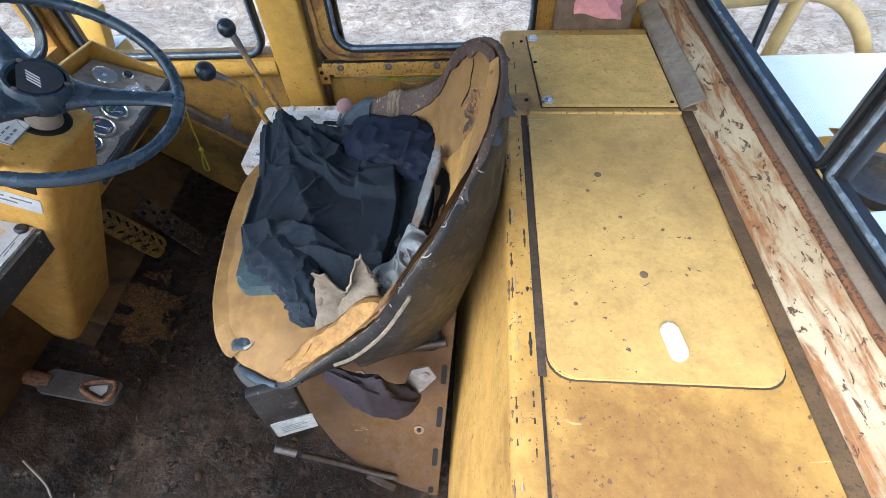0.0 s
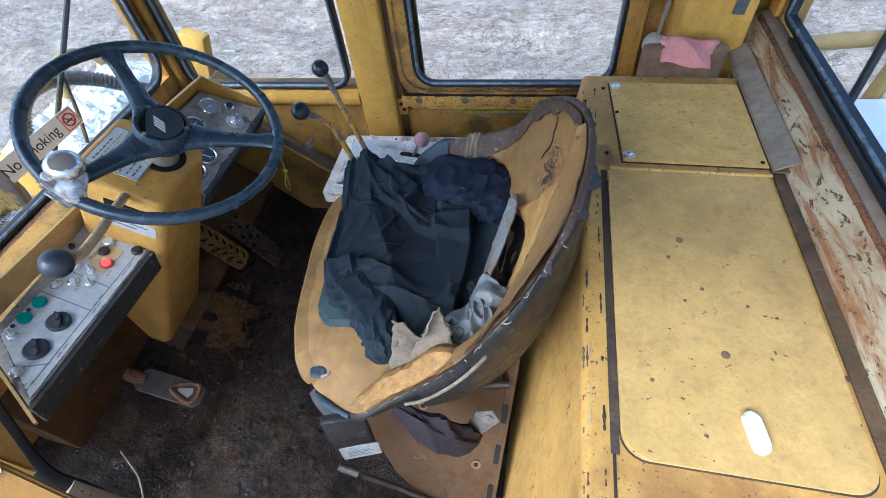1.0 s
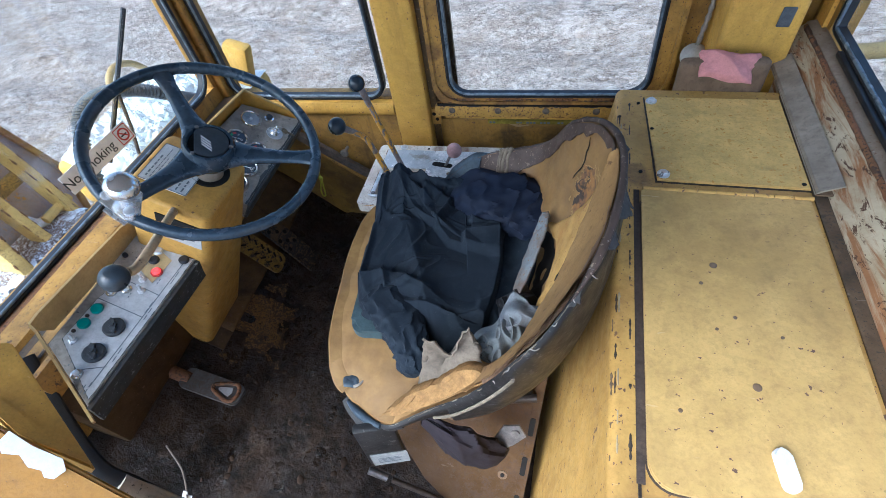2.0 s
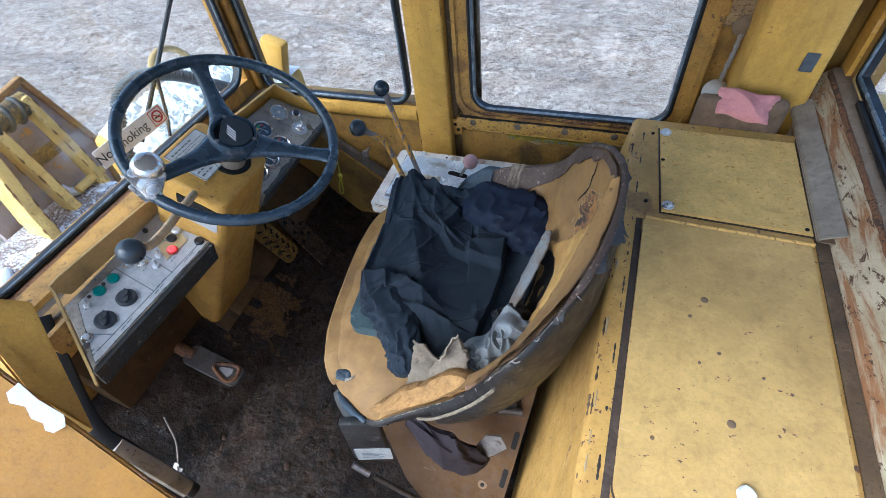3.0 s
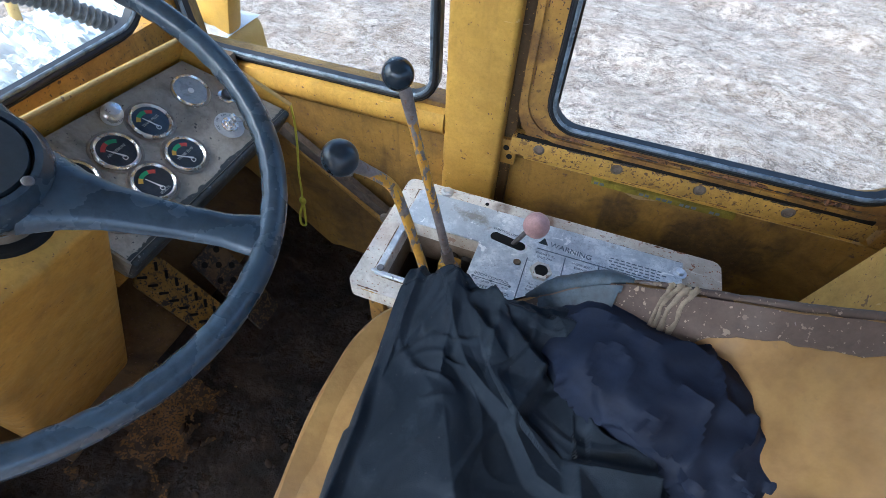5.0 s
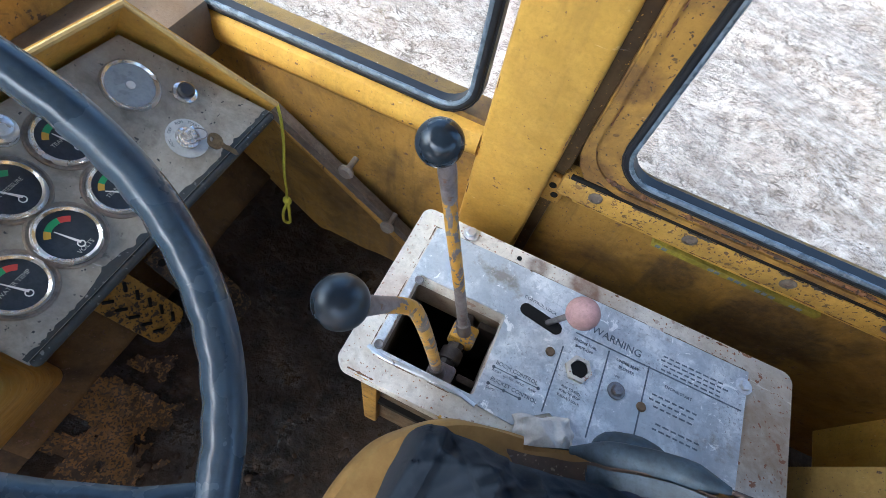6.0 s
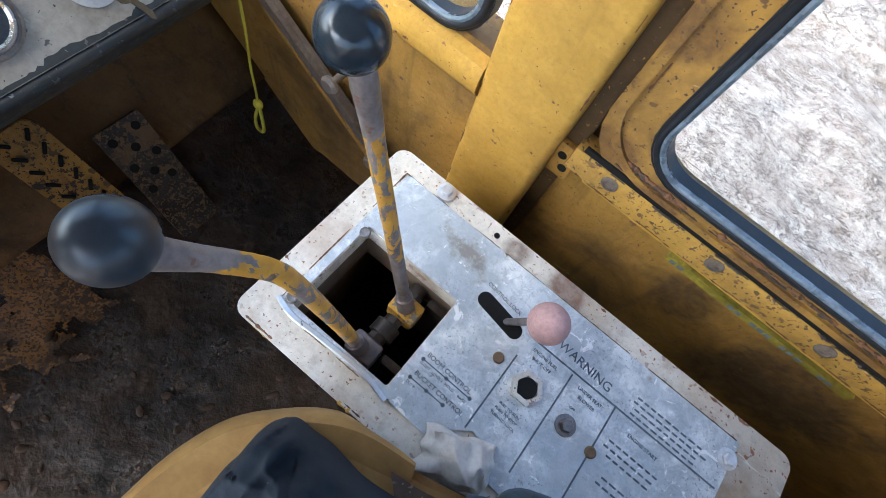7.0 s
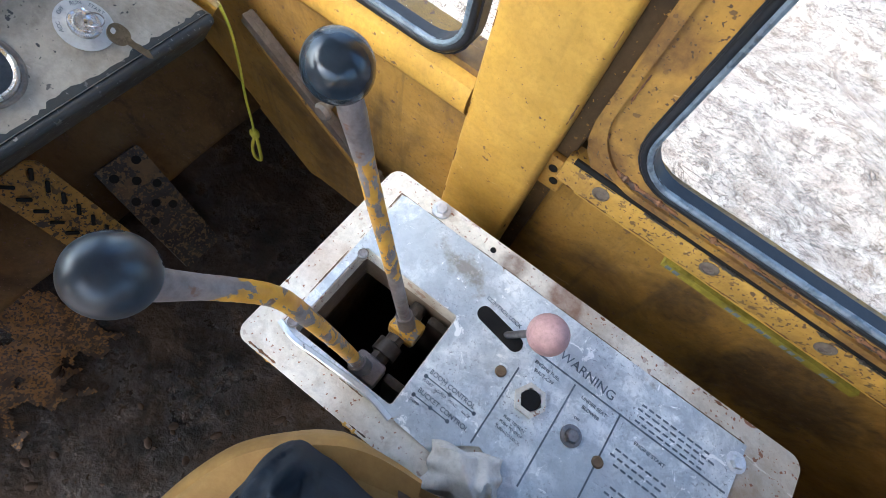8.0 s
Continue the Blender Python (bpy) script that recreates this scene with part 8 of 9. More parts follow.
wpart("buckle_label", bm, plain("grey_printed_label", (0.30, 0.31, 0.31), 0.5, vary=0.3), belt, "white printed label")
bars("label_print", [(-0.028, 0.02, 0.012, 0.003), (-0.028, 0.026, 0.004, 0.003), (-0.028, 0.01, -0.004, 0.003), (-0.028, 0.022, -0.013, 0.004)], BB @ pose(0.004, -0.052, 0.0131, 0, 0, -6), INK_FADED, belt)


def strap(pts, w, th, material, name, parent, label=""):
    """A flat band along pts, sagging and slightly twisted."""
    bm = bmesh.new()
    path = smooth_path(pts, 10)
    g = []
    for i, p in enumerate(path):
        d = (path[min(i + 1, len(path) - 1)] - path[max(i - 1, 0)]).normalized()
        s = d.cross(Vector((0.15 * math.sin(i * 0.3), -0.75, 0.66))).normalized()
        n = s.cross(d)
        g.append([bm.verts.new(p + s * w * a + n * th * b) for a, b in ((-1, -1), (1, -1), (1, 1), (-1, 1))])
    for a, b in zip(g, g[1:]):
        for k in range(4):
            bm.faces.new((a[k], a[(k + 1) % 4], b[(k + 1) % 4], b[k]))
    bm.faces.new(g[0])
    bm.faces.new(g[-1][::-1])
    return wpart(name, bm, material, parent, label)


strap([(-0.30, 0.46, 0.46), (-0.27, 0.43, 0.45), (-0.235, 0.40, 0.44)], 0.03, 0.002, BLACK_VINYL, "webbing", belt)
bm = bmesh.new()
HK = basis((0.05, 0.44, 0.40), (0.5, 0.3, 0.7), (0.8, -0.2, -0.4))
slab(bm, [(-0.04, -0.02), (0.02, -0.028), (0.045, -0.006), (0.03, 0.022), (-0.01, 0.018), (-0.045, 0.008)], -0.002, 0.003, HK, 0.001)
cyl(bm, HK @ Vector((0.022, 0, -0.006)), HK @ Vector((0.022, 0, 0.010)), 0.010, seg=16)
wpart("belt_anchor", bm, STEEL, belt, "bare steel belt anchor")

# seat adjusting handle lying at the plate's foot
ad = thing("adjuster_handle", (-0.29, 0.365, 0.05), "greasy seat adjuster rod with a steel grip", "handle")
bm = bmesh.new()
tube(bm, [(-0.308, 0.372, 0.168), (-0.262, 0.367, 0.144)], 0.010, 14)
wpart("grip", bm, STEEL, ad, "bright steel grip")
bm = bmesh.new()
tube(bm, smooth_path([(-0.25, 0.366, 0.138), (-0.16, 0.358, 0.09), (-0.08, 0.345, 0.06), (-0.03, 0.34, 0.045)], 6), 0.0075, 10)
tube(bm, smooth_path([(-0.10, 0.345, 0.055), (-0.06, 0.33, 0.04), (-0.04, 0.325, 0.02)], 5), 0.012, 8)
wpart("rod", bm, DARK_STEEL, ad, "greasy rod")


# ---- pedals ----
def build_pedals():
    # treadle with a cast eye near the switch panel
    p = thing("brake_pedal", (-0.88, 0.53, 0.05), "worn steel pedal with a looped cast end", "pedal", "foot pedals")
    m = basis((-0.80, 0.512, 0.142), (-0.97, 0.10, 0.22), (-0.1, -0.98, 0.05))
    bm = bmesh.new()
    slab(bm, rounded(-0.026, -0.033, 0.175, 0.033, 0.022), -0.008, 0.006, m, 0.003)
    wpart("tread", bm, WORN_STEEL, p, "scraped bare steel tread")
    bm = bmesh.new()
    tube(bm, smooth_path([m @ Vector((x, y, 0.008)) for x, y in ((-0.014, -0.006), (-0.006, -0.022), (0.012, -0.027), (0.060, -0.010), (0.066, 0.0), (0.060, 0.010), (0.012, 0.027), (-0.006, 0.022), (-0.014, 0.006))], 4), 0.0062, 8, True)
    wpart("cast_eye", bm, RUST, p, "rust-brown triangular loop")
    bm = bmesh.new()
    slab(bm, [(0.004, 0), (0.010, -0.015), (0.046, -0.005), (0.05, 0), (0.046, 0.005), (0.010, 0.015)], 0.0065, 0.0075, m)
    wpart("worn_spot", bm, ZINC, p)
    bm = bmesh.new()
    tube(bm, smooth_path([m @ Vector((0.15, 0, -0.006)), m @ Vector((0.215, 0.0, 0.0)), m @ Vector((0.28, 0.0, -0.03))], 6), 0.020, 10)
    wpart("arm", bm, RUST, p, "rusty pedal arm")
    # drilled accelerator plate
    q = thing("drilled_pedal", (-0.88, 1.12, 0.03), "long drilled steel pedal plate, greasy and rust-stained", "pedal", "foot pedals")
    a = basis((-0.884, 1.122, 0.122), (-0.53, 0.04, 0.85), (0.05, -1, 0.05))
    bm = bmesh.new()
    slab(bm, rounded(-0.125, -0.044, 0.125, 0.044, 0.004), -0.004, 0.004, a, 0.0015)
    wpart("plate", bm, GREASY, q)
    for u, v in ((0.105, -0.024), (0.100, 0.026), (0.075, 0.0), (0.050, -0.024), (0.046, 0.026), (0.022, 0.002), (0.0, -0.020), (-0.004, 0.026)):
        bm = bmesh.new()
        cyl(bm, a @ Vector((u, v, 0.002)), a @ Vector((u, v, 0.0048)), 0.0080, seg=18)
        wpart("drilled_hole", bm, BLACK, q)
    bm = bmesh.new()
    tube(bm, [a @ Vector((0.02, 0, -0.006)), a @ Vector((0.06, 0.0, -0.07))], 0.012, 10)
    wpart("stalk", bm, DARK_STEEL, q)
    # yellow pedal with raised tread bars
    y = thing("ribbed_pedal", (-0.93, 1.01, 0.08), "yellow pedal pad with raised tread bars", "pedal", "foot pedals")
    b = basis((-0.925, 1.008, 0.212), (-0.50, -0.06, 0.86), (0.02, -1, -0.06))
    bm = bmesh.new()
    slab(bm, rounded(-0.105, -0.040, 0.105, 0.040, 0.022), -0.005, 0.004, b, 0.002)
    wpart("pad", bm, PEDAL_YELLOW, y)
    for k in range(7):
        for e in (-1, 1):
            bm = bmesh.new()
            box(bm, (0, 0, 0.006), (0.020, 0.006, 0.006), b @ pose(0.085 - 0.028 * k + (0.006 if e > 0 else 0), 0.018 * e, 0, 0, 0, 42 * e), 0.002)
            wpart("tread_bar", bm, BLACK, y)
    bm = bmesh.new()
    tube(bm, [b @ Vector((-0.06, 0, -0.006)), b @ Vector((-0.02, 0.0, -0.09))], 0.014, 10)
    wpart("stalk", bm, YELLOW_DIRTY, y)


WORN_STEEL = paint("scraped_pedal_steel", (0.10, 0.095, 0.09), chip=(0.05, 0.035, 0.025), dirt=(0.035, 0.024, 0.016), dirty=0.8, chips=0.58, chip_scale=26, rough=0.45, seed=59)
PEDAL_YELLOW = paint("greasy_pedal_paint", (0.34, 0.185, 0.03), chip=(0.03, 0.022, 0.016), dirt=(0.05, 0.03, 0.015), dirty=0.9, chips=0.60, seed=58)
GREASY = paint("greasy_rust_stained_steel", (0.06, 0.05, 0.042), chip=(0.10, 0.062, 0.028), dirt=(0.012, 0.010, 0.009), dirty=0.95, chips=0.58, chip_scale=22, rough=0.6, seed=60)
build_pedals()



def build_bundle():
    """Dark cloth bunched under the seat's near edge."""
    bm = bmesh.new()
    spine = smooth_path([(-0.125, 0.425, 0.475), (-0.07, 0.408, 0.440), (-0.02, 0.405, 0.395), (0.025, 0.415, 0.350), (0.045, 0.43, 0.330)], 12)
    rings = []
    for i, p in enumerate(spine):
        t = i / (len(spine) - 1)
        e = max(0.25, math.sin(math.pi * (0.12 + 0.80 * t)))
        ring = []
        for k in range(40):
            a = 2 * math.pi * k / 40
            f = 1 + 0.30 * (1 - 2.4 * abs(hsh(math.cos(a) * 1.2, math.sin(a) * 1.2, t * 2.6))) + 0.12 * max(0.0, 1 - 6 * abs(hsh(math.cos(a) * 2, math.sin(a) * 2, t * 5 + 7)))
            ring.append(bm.verts.new(p + Vector((0.3, 0.1, 0.9)).normalized() * 0.050 * e * f * math.cos(a) + Vector((0.1, -1.0, 0.1)).normalized() * 0.022 * e * f * math.sin(a)))
        rings.append(ring)
    for a, b in zip(rings, rings[1:]):
        for k in range(40):
            bm.faces.new((a[k], a[(k + 1) % 40], b[(k + 1) % 40], b[k]))
    bm.faces.new(rings[0])
    bm.faces.new(rings[-1][::-1])
    tagged(link("purple_cloth", bm, PURPLE_CLOTH), "dusty dark purple cloth bunched under the seat edge", "cloth")


build_bundle()

# ---- small things in the cab ----
sign = thing("no_smoking_sign", (-1.03, 0.83, 0.76), "white no-smoking sign standing against the windscreen", "sign")
SG = basis((-1.015, 0.831, 0.789), (0.06, 1, 0.012), (-0.12, 0, 1)) @ Matrix.Diagonal((0.93, 0.93, 1, 1))
bm = bmesh.new()
slab(bm, rounded(-0.116, -0.027, 0.128, 0.027, 0.002), -0.002, 0.0, SG)
wpart("board", bm, STICKER, sign)
words("lettering", "No Smoking", 0.036, SG @ Matrix.Translation((-0.030, -0.001, 0.0006)), INK, sign)
bm = bmesh.new()
ringslab(bm, rounded(0.078, -0.023, 0.124, 0.023, 0.003), rounded(0.080, -0.021, 0.122, 0.021, 0.003), 0.0002, 0.001, SG)
wpart("symbol_box", bm, RED_INK, sign)
bm = bmesh.new()
tube(bm, [SG @ Vector((0.101 + 0.0155 * math.cos(a), 0.0155 * math.sin(a), 0.001)) for a in np.linspace(0, 6.1, 28)], 0.0022, 6, True)
box(bm, (0.101, 0, 0.001), (0.031, 0.0035, 0.001), SG @ pose(0, 0, 0) @ Matrix.Translation((0.101, 0, 0)) @ Matrix.Rotation(radians(-45), 4, "Z") @ Matrix.Translation((-0.101, 0, 0)))
wpart("prohibition_ring", bm, RED_INK, sign, "red prohibition ring")
bm = bmesh.new()
box(bm, (0.101, -0.002, 0.0007), (0.020, 0.004, 0.0006), SG)
wpart("cigarette", bm, INK, sign)

wip = thing("windscreen_wiper", (-1.085, 1.05, 0.72), "black windscreen wiper resting on the glass", "wiper")
bm = bmesh.new()
tube(bm, [(-1.10, 0.90, 0.71), (-1.10, 0.944, 0.744), (-1.10, 1.016, 0.80), (-1.10, 1.17, 0.92), (-1.10, 1.24, 0.975)], 0.007, 8)
wpart("blade", bm, RUBBER, wip)
bm = bmesh.new()
tube(bm, [(-1.112, 1.00, 0.66), (-1.112, 1.035, 0.73), (-1.112, 1.075, 0.84)], 0.005, 8)
wpart("arm", bm, DARK_STEEL, wip)

# strut tubes running down the side wall beside the gauge pod
bm = bmesh.new()
ST = basis((-0.67, 1.396, 0.3025), (0.34, 0, -0.255), (0.255, 0, 0.34))
box(bm, (0, 0, 0), (0.44, 0.040, 0.014), ST, 0.004)
box(bm, (0, 0.017, 0.010), (0.44, 0.006, 0.010), ST, 0.002)
tagged(link("wall_strut", bm, STRUT_GREY), "grimy grey-brown flat steel strut along the side wall", "strut", "wall struts")
bm = bmesh.new()
tube(bm, [(-0.84, 1.402, 0.395), (-0.52, 1.402, 0.135)], 0.010, 10)
tagged(link("wall_strut", bm, YELLOW_DIRTY), "narrow grimy yellow strut along the side wall", "strut", "wall struts")
for c in ((-0.665, 1.372, 0.382), (-0.575, 1.372, 0.255)):
    bm = bmesh.new()
    lathe(bm, [(0.006, -0.03), (0.006, 0.0), (0.014, 0.002), (0.016, 0.008), (0.012, 0.014)], Matrix.Translation(c) @ pose(0, 0, 0, 90), 18)
    tagged(link("wall_stud", bm, WIRE), "dull grey rounded stud on the strut", "stud", "wall studs")

cord = thing("pull_cord", (-0.72, 1.285, 0.5), "knotted yellow-green cord hanging from the gauge pod", "cord")
bm = bmesh.new()
tube(bm, smooth_path([(-0.705, 1.273, 0.606), (-0.713, 1.281, 0.560), (-0.722, 1.283, 0.50), (-0.738, 1.285, 0.42), (-0.745, 1.286, 0.36), (-0.752, 1.286, 0.32)], 6), 0.0032, 8, flat=0.6)
wpart("strand", bm, CORD, cord)
bm = bmesh.new()
ball(bm, (-0.750, 1.286, 0.325), 0.009, 12, (1, 0.8, 1.2))
wpart("knot", bm, CORD, cord)
bm = bmesh.new()
tube(bm, smooth_path([(-0.750, 1.286, 0.320), (-0.765, 1.283, 0.28), (-0.772, 1.284, 0.24), (-0.762, 1.288, 0.235), (-0.756, 1.289, 0.28), (-0.750, 1.287, 0.318)], 6), 0.003, 8)
wpart("loop", bm, CORD, cord)

bm = bmesh.new()
tube(bm, smooth_path([(-0.915, 0.335, 0.16), (-0.885, 0.30, 0.10), (-0.862, 0.275, 0.09), (-0.842, 0.25, 0.085), (-0.835, 0.236, 0.08)], 6), 0.0022, 6)
tube(bm, smooth_path([(-0.835, 0.236, 0.08), (-0.825, 0.215, 0.06), (-0.80, 0.19, 0.03)], 5), 0.0022, 6)
wire = tagged(link("loose_wire", bm, WIRE), "thin grey wire trailing over the floor", "wire")
bm = bmesh.new()
slab(bm, [(-0.006, 0.016), (0.004, 0.010), (0.005, -0.002), (0.016, -0.004), (0.015, -0.014), (0.0, -0.016), (-0.004, -0.006), (-0.010, -0.002)], -0.001, 0.001, basis((-0.838, 0.236, 0.080), (0.7, 0.3, -0.3), (0, 0.6, 0.7)))
under(link("paper_tag", bm, STICKER, None, "torn white paper tag"), wire)

# rust-worn paint scraps on the toe board around the column's foot


def build_worn_patch():
    bm = bmesh.new()
    n = 46
    seen = {}
    for i in range(n * 2):
        for j in range(n * 2):
            u, v = i / n - 1, j / n - 1
            x, y = -0.870 + 0.11 * u, 0.80 + 0.20 * v
            k = 1 - math.hypot(u * 0.9, v * 0.95) + 0.75 * hsh(x, y, 2, 26) + 0.35 * hsh(x, y, 7, 70)
            if k < 0.45:
                continue
            q = []
            for a, b in ((i, j), (i + 1, j), (i + 1, j + 1), (i, j + 1)):
                if (a, b) not in seen:
                    px, py = -0.870 + 0.11 * (a / n - 1), 0.80 + 0.20 * (b / n - 1)
                    seen[a, b] = bm.verts.new((px, py, floor_height(px, py) + 0.002))
                q.append(seen[a, b])
            bm.faces.new(q)
    return tagged(link("worn_paint", bm, WORN_YELLOW), "scraps of worn yellow paint on the toe board", "paint", kind="stuff")


WORN_YELLOW = paint("worn_toe_board_paint", (0.21, 0.10, 0.016), chip=(0.03, 0.018, 0.01), dirty=0.9, chips=0.52, chip_scale=46, seed=70)
build_worn_patch()


def build_debris():
    """Clods and grit on the floor."""
    bm = bmesh.new()
    rnd = random.Random(5)
    for k in range(620):
        x, y = rnd.uniform(-0.85, 0.03), rnd.uniform(0.25, 1.0)
        if x > -0.35 and y > 0.45:
            continue
        s = rnd.uniform(0.0015, 0.005) if rnd.random() < 0.86 else rnd.uniform(0.005, 0.012)
        m = Matrix.Translation((x, y, floor_height(x, y) + s * 0.1)) @ Euler((0.3 * rnd.random(), 0.3 * rnd.random(), rnd.random() * 6)).to_matrix().to_4x4() @ Matrix.Diagonal((s * 1.2, s * rnd.uniform(0.5, 1), s * 0.35, 1))
        bmesh.ops.create_icosphere(bm, subdivisions=2 if s > 0.005 else 1, radius=1, matrix=m)
    for v in bm.verts:
        v.co += Vector((hsh(*(v.co * 190)), hsh(*(v.co * 197)), hsh(*(v.co * 183)))) * 0.0016
    tagged(link("floor_debris", bm, MUD), "scattered clods of dark mud on the floor", "debris", kind="stuff")


build_debris()

# ---- near-side door jamb and lower panel ----
jamb = thing("door_jamb", (-0.8, 0.25, 0.3), "cream-yellow door jamb with a torn rubber seal", "door jamb", kind="structure")


def quad_plate(name, pts, th, material, parent, label=""):
    bm = bmesh.new()
    p = [Vector(q) for q in pts]
    n = (p[1] - p[0]).cross(p[2] - p[0]).normalized() * th
    k = len(p)
    a, b = [bm.verts.new(q) for q in p], [bm.verts.new(q - n) for q in p]
    bm.faces.new(a)
    bm.faces.new(b[::-1])
    for i in range(k):
        bm.faces.new((a[i], a[(i + 1) % k], b[(i + 1) % k], b[i]))
    bmesh.ops.bevel(bm, geom=list(bm.edges), offset=min(0.004, th * 0.3), segments=2, affect="EDGES")
    return wpart(name, bm, material, parent, label)


quad_plate("jamb_face", [(-0.862, 0.342, 0.748), (-0.652, 0.188, 0.620), (-0.742, 0.200, 0.718), (-0.955, 0.290, 0.815)], 0.02, YELLOW, jamb, "cream-yellow jamb face")
bm = bmesh.new()
tube(bm, smooth_path([(-0.93, 0.356, 0.66), (-0.80, 0.225, 0.49), (-0.735, 0.205, 0.41), (-0.69, 0.195, 0.30), (-0.665, 0.19, 0.20)], 8), 0.017, 10, flat=0.7)
wpart("rubber_seal", bm, RUBBER, jamb, "torn black rubber seal")
bm = bmesh.new()
tube(bm, smooth_path([(-0.745, 0.20, 0.44), (-0.70, 0.195, 0.36), (-0.66, 0.187, 0.24)], 8), 0.02, 10, flat=0.6)
wpart("loose_seal", bm, GREY_PAINT, jamb, "grey flattened seal end")
# side panel in a darker copy of the cab yellow, with shade included
quad_plate("lower_panel", [(-0.95, -0.50, 0.62), (-0.12, -0.50, 0.12), (-0.135, 0.069, 0.304), (-0.766, 0.226, 0.882)], 0.02, SHADED_YELLOW, jamb, "yellow side panel under the slanting door edge, darkened for shade")
edge_wear([(-0.766, 0.226, 0.883), (-0.135, 0.069, 0.305)], 0.003, RUST, jamb, 8.0, "chips along the panel edge", -0.1)
quad_plate("door_sill", [(-0.40, 0.135, 0.10), (-0.36, 0.215, 0.004), (0.25, 0.14, 0.004), (0.25, 0.02, 0.02)], 0.012, YELLOW_DIRTY, jamb, "worn yellow door sill")
NP = (Vector((-0.135, 0.069, 0.304)) - Vector((-0.766, 0.226, 0.882))).normalized()
bm = bmesh.new()
slab(bm, [(-0.055, 0.004), (-0.015, 0.001), (0.03, 0.005), (0.045, -0.006), (0.040, -0.022), (0.028, -0.026), (0.018, -0.020), (0.0, -0.024), (-0.02, -0.016), (-0.04, -0.024), (-0.055, -0.016)], 0, 0.0012,
     basis(Vector((-0.628, 0.191, 0.7605)), NP, Vector((-0.015, 0.569, 0.184))))
wpart("torn_sticker", bm, STICKER, jamb, "torn white sticker")

# ---- outside, behind the cab ----
hood = thing("rear_hood", (1.3, 0.6, -0.3), "snow-covered rear engine hood of the loader", "hood")
bm = bmesh.new()
box(bm, (1.75, 0.55, 0.0), (1.9, 1.9, 1.0), None, 0.03, 3)
wpart("hood_body", bm, YELLOW_SHELF, hood)
bm = bmesh.new()
n = 60
g = [[bm.verts.new((0.80 + 1.9 * i / n, -0.39 + 1.88 * j / n, 0.502 + max(0.0, (0.045 + 0.02 * hsh(i * 0.11, j * 0.13, 2)) * min(1, 8 * min(i, j, n - i, n - j) / n)) - (0.3 if math.hypot(0.80 + 1.9 * i / n - 1.12, -0.39 + 1.88 * j / n - 0.89) < 0.14 + 0.02 * hsh(i * 0.3, j * 0.3) else 0))) for j in range(n + 1)] for i in range(n + 1)]
for i in range(n):
    for j in range(n):
        if min(g[i + a][j + b].co.z for a in (0, 1) for b in (0, 1)) > 0.45:
            bm.faces.new((g[i][j], g[i + 1][j], g[i + 1][j + 1], g[i][j + 1]))
bmesh.ops.delete(bm, geom=[v for v in bm.verts if not v.link_faces], context="VERTS")
wpart("snow_cover", bm, GROUND_SNOW, hood, "white snow cover")
bm = bmesh.new()
lathe(bm, [(0.05, -0.05), (0.055, 0.05), (0.066, 0.052), (0.066, 0.01), (0.045, 0.005)], Matrix.Translation((1.12, 0.89, 0.5)) @ Matrix.Diagonal((1.5, 1.5, 0.5, 1)), 32)
wpart("exhaust_collar", bm, DARK_STEEL, hood, "sooty black exhaust collar")
bm = bmesh.new()
tube(bm, [(1.02, 1.44, 0.52), (1.10, 1.60, 0.90)], 0.012, 10)
wpart("hood_strut", bm, RUBBER, hood, "dark strut")
rail2 = thing("handrail", (1.2, 1.55, 0.4), "cream-yellow bent tube handrail along the hood", "handrail")
bm = bmesh.new()
tube(bm, smooth_path([(0.70, 1.55, 0.63), (1.05, 1.55, 0.655), (1.20, 1.55, 0.66), (1.33, 1.55, 0.60), (1.45, 1.55, 0.47), (1.52, 1.55, 0.30)], 8), 0.022, 14)
wpart("tube", bm, HOOD, rail2)
bm = bmesh.new()
tube(bm, [(1.14, 1.55, 0.30), (1.15, 1.55, 0.655)], 0.022, 12)
wpart("upright", bm, HOOD, rail2)

# ---- outside, in front of the cab ----
fender = thing("front_fender", (-1.5, 1.3, 0.2), "snow-covered front fender beside the cab", "fender")
bm = bmesh.new()
box(bm, (-1.41, 1.43, 0.40), (0.58, 0.66, 0.20), None, 0.03, 3)
wpart("fender_top", bm, YELLOW, fender)
bm = bmesh.new()
n = 110
g = [[bm.verts.new((-1.69 + 0.565 * i / n, 0.94 + 0.20 * (1 - i / n) + (0.81 - 0.20 * (1 - i / n)) * j / n, 0.50 + (0.035 + 0.035 * hsh(i * 0.073, j * 0.09, 4) + 0.020 * hsh(i * 0.22, j * 0.25, 4) + 0.014 * abs(hsh(i * 0.5, j * 0.55, 9)) + 0.005 * hsh(i * 1.3, j * 1.4, 2)) * min(1, 7 * min(i, j, n - i, n - j) / n))) for j in range(n + 1)] for i in range(n + 1)]
for i in range(n):
    for j in range(n):
        bm.faces.new((g[i][j], g[i + 1][j], g[i + 1][j + 1], g[i][j + 1]))
wpart("snow_cover", bm, ICE, fender, "crusted snow and ice")
bm = bmesh.new()
path = smooth_path([(-1.34, 0.96, 0.50), (-1.36, 1.03, 0.64), (-1.38, 1.12, 0.715), (-1.38, 1.23, 0.715), (-1.36, 1.34, 0.66), (-1.32, 1.44, 0.57), (-1.30, 1.52, 0.50)], 40)
tube(bm, path, [0.021 + 0.0035 * math.sin(k * 1.5708) for k in range(len(path))], 16)
tagged(link("intake_hose", bm, RUBBER_HOSE), "dark corrugated rubber hose arching over the fender", "hose")
bm = bmesh.new()
